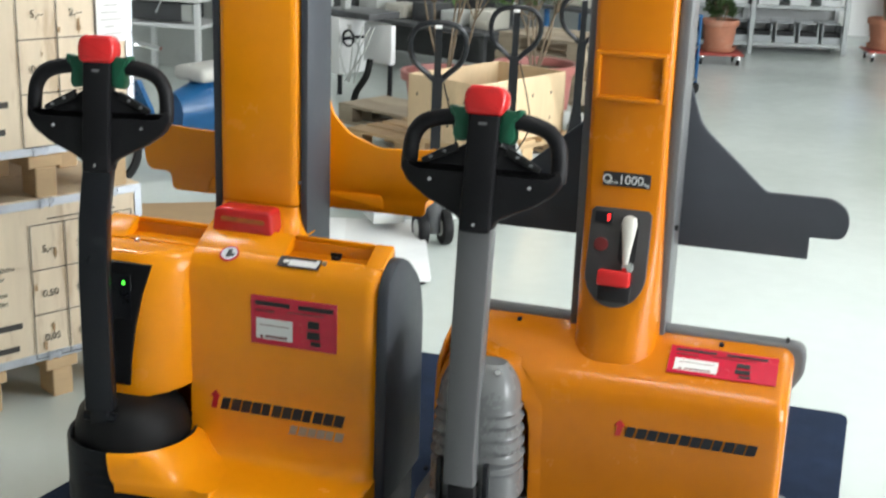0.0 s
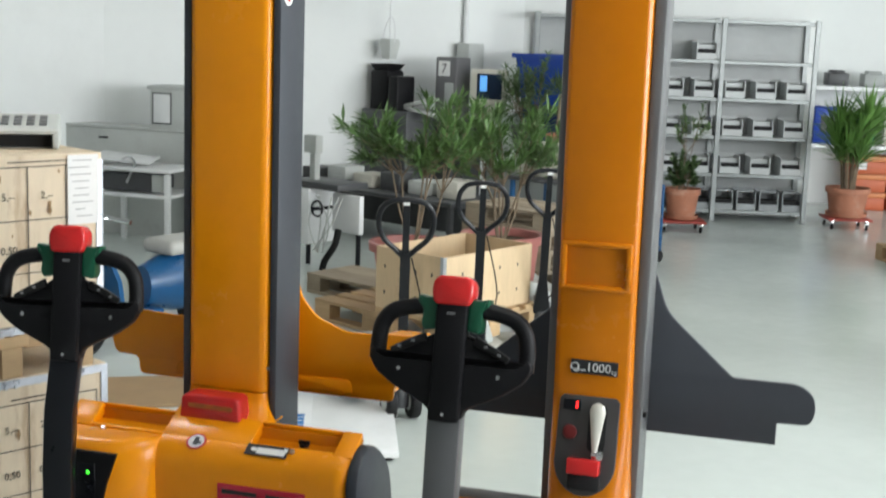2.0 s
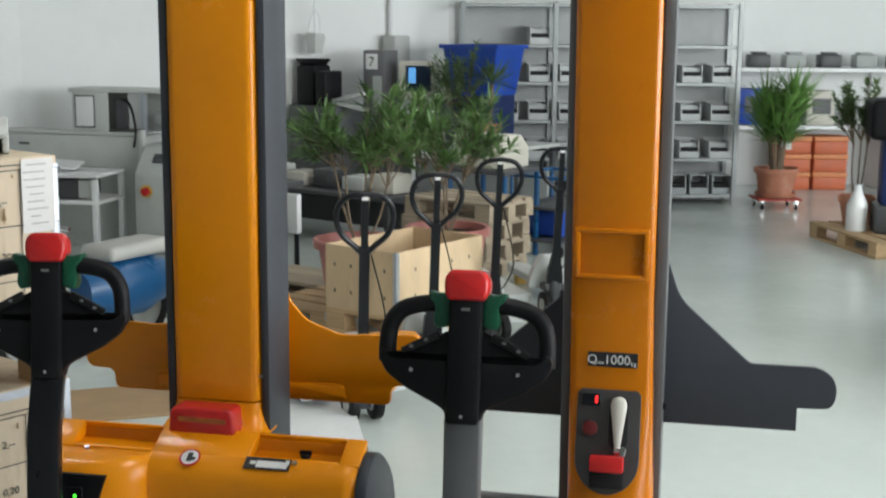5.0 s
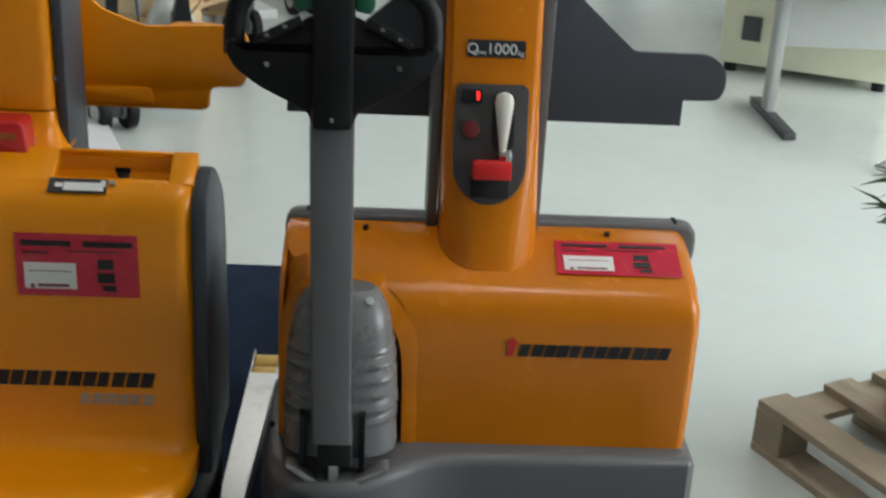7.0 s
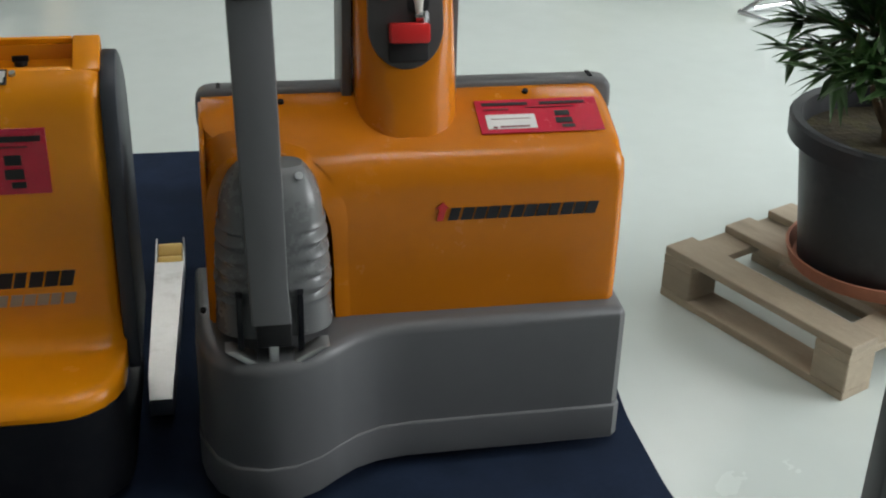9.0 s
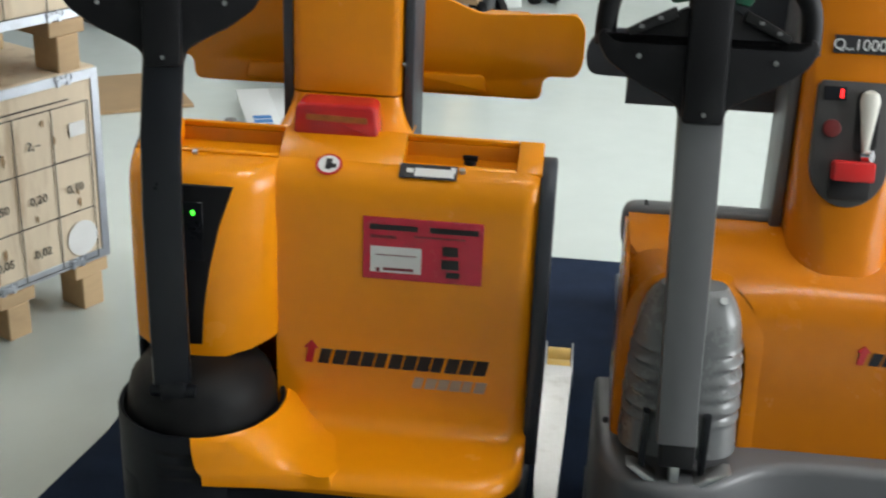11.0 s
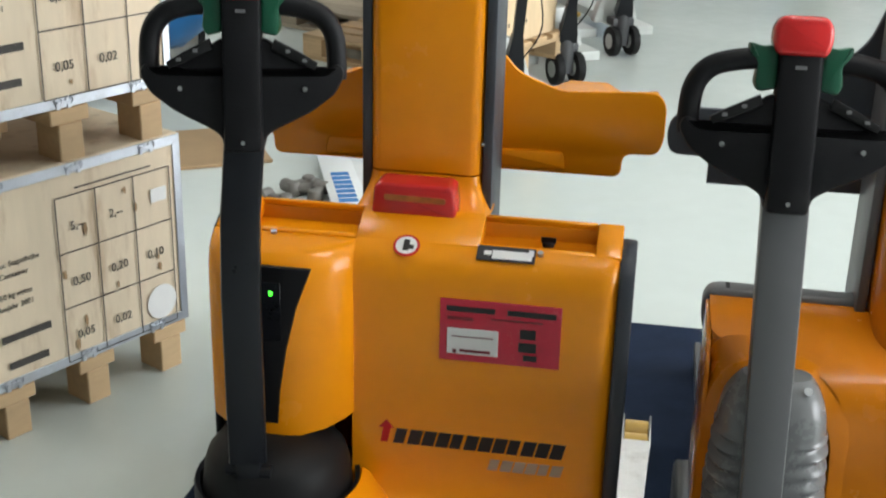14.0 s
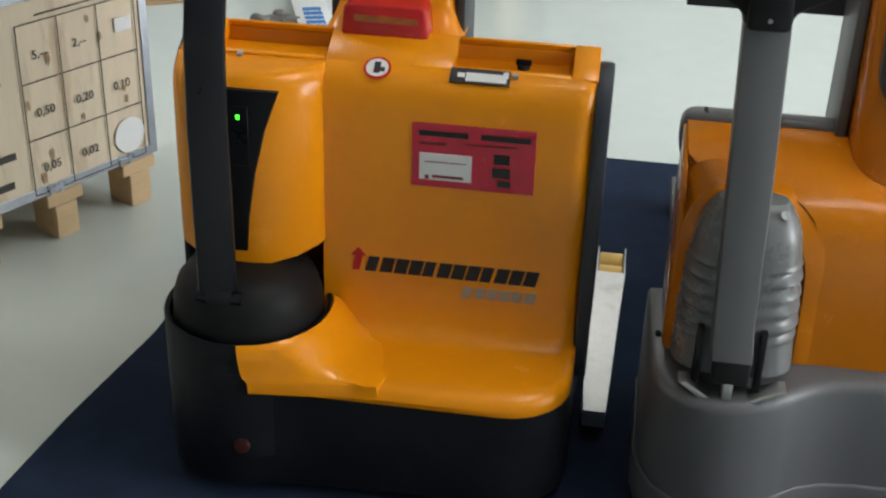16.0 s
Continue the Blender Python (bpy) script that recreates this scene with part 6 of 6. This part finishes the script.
def mpart(name, material, *boxes, parent=None, label="", bev=0.006):
    bm = B()
    for c, sz in boxes:
        box(bm, c, sz, bev)
    return part(name, bm, material, parent or m, label)


bc = mpart("back_cabinet", LGREY, ((-0.22, 0.38, 0.47), (1.70, 0.45, 0.94)), bev=0.012)
mpart("cover_flap", LGREY, ((-0.22, 0.30, 0.955), (1.66, 0.30, 0.025)), parent=bc)
mpart("door_handle", DGREY, ((-0.45, 0.148, 0.86), (0.09, 0.016, 0.018)), parent=bc, bev=0.002)
hd = mpart("hood", LGREY, ((0.50, 0.34, 1.318), (1.06, 0.36, 0.035)), ((0.012, 0.34, 1.13), (0.025, 0.34, 0.35)), ((0.50, 0.50, 1.13), (1.0, 0.02, 0.35)))
mpart("hood_panel", LGREY, ((0.175, 0.175, 1.13), (0.30, 0.02, 0.35)), parent=hd)
mpart("panel_window", WHITEM, ((0.115, 0.163, 1.14), (0.16, 0.006, 0.25)), parent=hd, bev=0.002)
mpart("window_seal", DGREY, ((0.115, 0.1655, 1.14), (0.185, 0.003, 0.275)), parent=hd, bev=0.001)
mpart("hood_drive", DGREY, ((0.43, 0.30, 1.12), (0.11, 0.20, 0.26)), parent=hd, bev=0.02)
mpart("hood_panel", WHITEM, ((0.54, 0.24, 1.15), (0.13, 0.02, 0.30)), parent=hd)
for x in (0.64, 0.98):
    mpart("hood_post", ZINC, ((x, 0.19, 1.13), (0.045, 0.05, 0.36)), parent=hd)
bm = B()
cyl(bm, (0.72, 0.30, 1.07), (0.95, 0.30, 1.07), 0.075, n=18, bev=0.008)
part("feed_drum", bm, MGREY, hd, "grey feed drum")
bm = B()
tube(bm, smooth_line([(0.45, 0.16, 1.25), (0.56, 0.10, 1.20), (0.60, 0.10, 1.0), (0.57, 0.12, 0.85)], 6), 0.010, 6)
part("cable", bm, RUBBER, hd)
for z in (0.665, 0.45):
    mpart("rack_shelf", WHITEM, ((0.16, -0.22, z), (0.72, 0.52, 0.03)))
for x in (-0.175, 0.495):
    for y in (-0.455, 0.015):
        mpart("rack_leg", WHITEM, ((x, y, 0.32), (0.045, 0.045, 0.64)), bev=0.004)
mpart("drawer_unit", DGREY, ((0.10, -0.22, 0.555), (0.46, 0.40, 0.15)), bev=0.01)
mpart("bright_drawer", LGREY, ((0.38, -0.40, 0.555), (0.10, 0.05, 0.14)))
bm = B()
box(bm, (0, 0, 0), (0.50, 0.30, 0.015), 0.004, m=pose(-0.02, -0.22, 0.735, 6, 4, 10))
part("paper_tray", bm, WHITEM, m)
bm = B()
tube(bm, smooth_line([(-0.05, -0.30, 0.70), (0.08, -0.36, 0.76), (0.16, -0.40, 0.70), (0.12, -0.47, 0.55)], 5), 0.012, 6)
part("wire_loop", bm, CHROME, m)
bm = B()
cyl(bm, (0.66, 0.10, 0.20), (0.66, 0.10, 1.0), 0.028, n=14)
part("post", bm, LGREY, m)
bm = B()
slab(bm, rounded([(0.0, 0.0), (0.52, 0.0), (0.52, 0.88), (0.22, 0.88), (0.0, 0.66)], 0.02, 2), 0.36, 0.008, pose(1.06, -0.16, 0, 0, 0, 90))
cc = part("control_cabinet", bm, LGREY, m)
bm = B()
cyl(bm, (0.80, -0.162, 0.52), (0.80, -0.20, 0.52), 0.035, n=16, bev=0.006)
part("stop_button", bm, RED, cc, "red emergency stop button")
bm = B()
cyl(bm, (0.80, -0.160, 0.52), (0.80, -0.168, 0.52), 0.055, n=16)
part("button_collar", bm, YELLOWPU, cc, "yellow collar")
bm = B()
box(bm, (0, 0, 0), (0.16, 0.012, 0.09), 0.003, m=pose(0.90, -0.052, 0.782, -45, 0, 0))
part("key_pad", bm, DGREY, cc)
# blue motor scooter
m = thing("motor_scooter", pose(-2.26, 3.86, 0, 0, 0, 162), "blue motor scooter with a pale seat and chrome headlamp", "scooter")
for y in (-0.48, 0.48):
    bm = B()
    t = [(0, y + 0.16 * math.cos(2 * math.pi * i / 24), 0.20 + 0.16 * math.sin(2 * math.pi * i / 24)) for i in range(24)]
    tube(bm, t, 0.042, 8, True)
    w = part("wheel", bm, RUBBER, m)
    bm = B()
    cyl(bm, (-0.03, y, 0.20), (0.03, y, 0.20), 0.13, n=20, bev=0.01)
    part("rim", bm, STEEL, w)
bm = B()
loft(bm, [[(0.17 * s * math.cos(a), yy + 0.0, 0.36 + h * math.sin(a)) for a in [2 * math.pi * i / 16 for i in range(16)]] for s, yy, h in ((0.2, -0.72, 0.05), (0.8, -0.60, 0.14), (1.0, -0.42, 0.19), (0.95, -0.20, 0.18), (0.5, 0.02, 0.12))])
part("rear_body", bm, BLUEPAINT, m, "blue enamel body")
bm = B()
loft(bm, [[(x * s, y, z) for x in (-1, 1) for y in ((yy, yy + 0.03) if x < 0 else (yy + 0.03, yy))] for s, yy, z in ((0.16, 0.28, 0.22), (0.19, 0.34, 0.45), (0.16, 0.40, 0.62))])
box(bm, (0, 0.14, 0.22), (0.28, 0.34, 0.04), 0.01)
part("leg_shield", bm, BLUEPAINT, m)
bm = B()
box(bm, (0, -0.36, 0.575), (0.26, 0.52, 0.09), 0.035, 3)
part("seat", bm, mat("pale_grey_vinyl", (0.45, 0.45, 0.42), 0.5), m)
bm = B()
cyl(bm, (0, 0.47, 0.22), (0, 0.40, 0.80), 0.022, n=10)
tube(bm, [(-0.28, 0.36, 0.80), (-0.1, 0.40, 0.82), (0.1, 0.40, 0.82), (0.28, 0.36, 0.80)], 0.014, 8)
part("handlebar", bm, CHROME, m)
bm = B()
lathe(bm, [(0.02, -0.08), (0.08, -0.04), (0.095, 0.03), (0.085, 0.05), (0.001, 0.06)], 20, pose(0, 0.44, 0.72, -90, 0, 0))
part("headlamp", bm, CHROME, m)
# carton sheet on the floor
bm = B()
box(bm, (0, 0, 0.008), (0.85, 0.55, 0.014), 0.002, 1)
single("carton_sheet", bm, CARTON, pose(-1.70, 3.0, 0, 0, 0, 30), "brown cardboard sheet lying on the floor", "cardboard")
# device and blue hoist by the crates
m = thing("banknote_counter", pose(-1.20, 0.945, 1.450, 0, 0, 30) @ Matrix.Diagonal((1, 1, 0.84, 1)), "light grey banknote counter with keypad on the crate", "device")
bm = B()
slab(bm, [(0.06, 0.0), (0.28, 0.0), (0.285, 0.10), (0.26, 0.122), (0.17, 0.13), (0.02, 0.088), (0.0, 0.075), (0.005, 0.062), (0.06, 0.055)], 0.37, 0.006, pose(0.185, 0, 0, 0, 0, 90))
part("housing", bm, LGREY, m)
for sx in (-0.175, 0.175):
    bm = B()
    slab(bm, rounded([(0.0, 0.0), (0.08, 0.0), (0.08, 0.07), (0.0, 0.07)], 0.02, 3), 0.02, 0.004, pose(sx + 0.01, 0.0, 0, 0, 0, 90))
    part("cheek", bm, LGREY, m)
bm = B()
box(bm, (0.0, 0.055, 0.029), (0.32, 0.012, 0.05), 0.002, 1)
part("outlet", bm, DARK, m)
KEYPAD = pose(0, 0.02, 0.088, 15.6, 0, 0)
for r in range(3):
    for k in range(5):
        bm = B()
        box(bm, (-0.035 + 0.042 * k, 0.03 + 0.04 * r, 0.003), (0.026, 0.020, 0.008), 0.002, 1)
        part("key", bm, GREYPLASTIC, m, m=KEYPAD)
bm = B()
box(bm, (-0.12, 0.06, 0.003), (0.08, 0.07, 0.008), 0.002, 1)
part("display", bm, DGREY, m, m=KEYPAD)
m = thing("workshop_crane", room_place(-6.35, 3.0), "blue steel workshop crane frame by the wall", "crane")
bm = B()
box(bm, (0, 0, 1.02), (0.09, 0.09, 2.04), 0.008)
part("post", bm, BLUEPAINT, m)
bm = B()
box(bm, (0.0, 0, 2.02), (0.16, 0.14, 0.05), 0.006)
box(bm, (-0.45, 0, 1.98), (0.9, 0.07, 0.07), 0.006)
part("jib", bm, BLUEPAINT, m)
bm = B()
tube(bm, smooth_line([(0, 0, 1.14), (0.25, 0, 1.16), (0.42, 0, 1.14), (0.46, 0, 1.0)], 5), 0.025, 8)
part("arm", bm, BLUEPAINT, m)
bm = B()
box(bm, (0, 0, 0.04), (0.7, 0.12, 0.08), 0.01)
box(bm, (0, 0, 0.04), (0.12, 0.7, 0.078), 0.01)
part("base", bm, BLUEPAINT, m)
# wall fittings
bm = B()
cyl(bm, (-6.34, 8.62, 1.75), (-6.34, 8.62, HGT), 0.03, n=12)
m = thing("cable_duct", ROOM, "white cable duct and box on the wall", "duct")
m["kind"] = "structure"
part("duct", bm, WHITEM, m)
bm = B()
box(bm, (-6.27, 8.62, 1.48), (0.18, 0.26, 0.60), 0.02)
part("duct_box", bm, LGREY, m)
m = thing("hanging_unit", room_place(-6.05, 6.7, 2.45), "grey hanging winch unit below the ceiling", "winch")
bm = B()
box(bm, (0, 0.15, 0.12), (0.80, 0.4, 0.22), 0.01)
part("case", bm, MGREY, m)
bm = B()
box(bm, (0.22, -0.055, 0.10), (0.26, 0.012, 0.16), 0.004)
part("opening", bm, DGREY, m)
bm = B()
cyl(bm, (-0.35, -0.08, 0.03), (0.05, -0.08, 0.02), 0.022, n=12)
cyl(bm, (0.05, -0.08, 0.02), (0.09, -0.08, 0.02), 0.035, n=12)
part("roller", bm, STEEL, m)
for x in (-0.3, 0.3):
    bm = B()
    cyl(bm, (x, 0.15, 0.22), (x, 0.15, HGT - 2.45), 0.012, n=8)
    part("rod", bm, STEEL, m)
m = thing("hanging_cable", room_place(-6.50, 7.62, 1.60), "white lifting cable with a small grey hook block", "cable")
bm = B()
cyl(bm, (0, 0, 0.2), (0.0, 0, HGT - 1.62), 0.008, n=8)
part("rope", bm, WHITEM, m)
bm = B()
loft(bm, [[(s * x, s * y, z) for x, y in ((-1, -1), (1, -1), (1, 1), (-1, 1))] for s, z in ((0.05, 0.0), (0.075, 0.16), (0.06, 0.2))])
part("block", bm, LGREY, m)
bm = B()
tube(bm, smooth_line([(-0.08, 0, 0.0), (-0.10, 0.02, 0.25), (-0.02, 0.03, 0.42), (0.07, 0, 0.30), (0.05, 0, 0.05)], 6), 0.006, 5)
part("cord", bm, WHITEM, m)

# ---- right side of the hall ----
m = thing("machine_cabinet", pose(2.545, 4.50, 0, 0, 0, -25), "cream painted machine cabinet with a dark latch, on feet", "cabinet")
bm = B()
box(bm, (0.45, 0.75, 0.60), (0.90, 1.50, 1.10), 0.012)
part("body", bm, CREAM, m)
bm = B()
box(bm, (-0.002, 0.75, 0.34), (0.004, 1.47, 0.006))
part("panel_joint", bm, DGREY, m)
bm = B()
box(bm, (-0.006, 0.16, 0.25), (0.012, 0.10, 0.13), 0.004)
part("latch", bm, DGREY, m)
bm = B()
box(bm, (0.16, -0.006, 0.25), (0.10, 0.012, 0.13), 0.004)
part("latch", bm, DGREY, m)
for y in (0.25, 0.40):
    bm = B()
    cyl(bm, (0.0, y, 0.80), (-0.02, y, 0.80), 0.02, n=12)
    part("knob", bm, DGREY, m)
for x in (0.06, 0.84):
    for y in (0.06, 1.44):
        bm = B()
        cyl(bm, (x, y, 0), (x, y, 0.055), 0.035, n=14)
        part("foot", bm, RUBBER, m)
bm = B()
box(bm, (0.42, 0.7, 1.17), (0.7, 1.2, 0.04), 0.006)
part("lid", bm, LGREY, m)
m = thing("desk", pose(2.59, 3.27, 0, 0, 0, 0), "grey office desk on metal cantilever legs", "desk")
for x in (0.0, 1.35):
    bm = B()
    box(bm, (x, 0.28, 0.02), (0.06, 0.62, 0.035), 0.006)
    part("foot_bar", bm, DGREY, m)
    bm = B()
    box(bm, (x, 0.36, 0.36), (0.045, 0.10, 0.66), 0.006)
    part("leg", bm, MGREY, m)
bm = B()
box(bm, (0.675, 0.32, 0.70), (1.55, 0.80, 0.03), 0.006)
part("tabletop", bm, LGREY, m)
bm = B()
box(bm, (0.675, 0.44, 0.50), (1.3, 0.02, 0.34), 0.004)
part("modesty_panel", bm, LGREY, m)
m = thing("folding_stand", pose(2.95, 2.76, 0), "chrome tube stand with a triangular foot", "stand")
bm = B()
tube(bm, [(-0.09, 0.09, 0.02), (-0.02, -0.07, 0.02), (0.30, -0.09, 0.02), (0.30, 0.25, 0.02)], 0.014, 8, True)
part("foot_frame", bm, CHROME, m)
bm = B()
tube(bm, [(-0.08, 0.08, 0.03), (0.02, 0.02, 0.12), (0.03, 0.02, 1.1)], 0.014, 8)
part("upright", bm, CHROME, m)
bm = B()
box(bm, (0.1, 0.02, 1.12), (0.4, 0.3, 0.02), 0.004)
part("plate", bm, LGREY, m)
# far pallet with pots and a machine
FP = pose(2.12, 9.35, 0, 0, 0, -68)
pallet(FP, "pine pallet with a red pot and a dark machine", 1.2, 0.8, PINE)
pl = thing("potted_plant", FP @ pose(0.22, 0.33, 0.145), "shrub in a red plastic pot on a pallet", "plant")
pot(pl, 0.15, 0.11, 0, 0.26, TERRA, 0.012)
bush(pl, 41, 0.22, 0.26, 1.15, 3, 8, 34, 0.10, 0.026, LEAF3, 0.4, 0.008, low=0.72)
m = thing("drill_stand", FP @ pose(0.66, 0.44, 0.145, 0, 0, 68), "dark column drill with a pale cover on a pallet", "machine")
bm = B()
box(bm, (0, 0, 0.12), (0.34, 0.4, 0.24), 0.02)
part("base", bm, DGREY, m)
bm = B()
box(bm, (0.03, 0.05, 0.54), (0.30, 0.30, 0.62), 0.03)
part("column", bm, NAVY, m, "dark blue machine column")
bm = B()
box(bm, (0.10, -0.05, 0.98), (0.72, 0.5, 0.34), 0.05, 3)
part("head", bm, BLACKPL, m)
bm = B()
lathe(bm, [(0.09, 0), (0.09, 0.22), (0.03, 0.36), (0.03, 0.4), (0.001, 0.4)], 16, pose(-0.30, 0.0, 0))
part("canister", bm, WHITEM, m)
for k, (x, y) in enumerate(((3.15, 7.6), (3.2, 6.9), (3.35, 8.3))):
    m = thing("electric_motor", pose(x, y, 0, 0, 0, 30 * k), "grey electric motor on a skid", "motor", "motors on the floor")
    bm = B()
    box(bm, (0, 0, 0.03), (0.46, 0.36, 0.06), 0.006)
    part("skid", bm, PINEOLD, m)
    bm = B()
    cyl(bm, (-0.2, 0, 0.21), (0.2, 0, 0.21), 0.15, n=24, bev=0.012)
    hs = part("housing", bm, DGREY, m)
    for i in range(12):
        a = 2 * math.pi * i / 12
        bm = B()
        box(bm, (0, 0.155 * math.cos(a), 0.21 + 0.155 * math.sin(a)), (0.30, 0.012, 0.012))
        part("fin", bm, DGREY, hs)
    bm = B()
    cyl(bm, (-0.30, 0, 0.21), (-0.2, 0, 0.21), 0.10, n=20, bev=0.01)
    part("fan_cover", bm, MGREY, m)
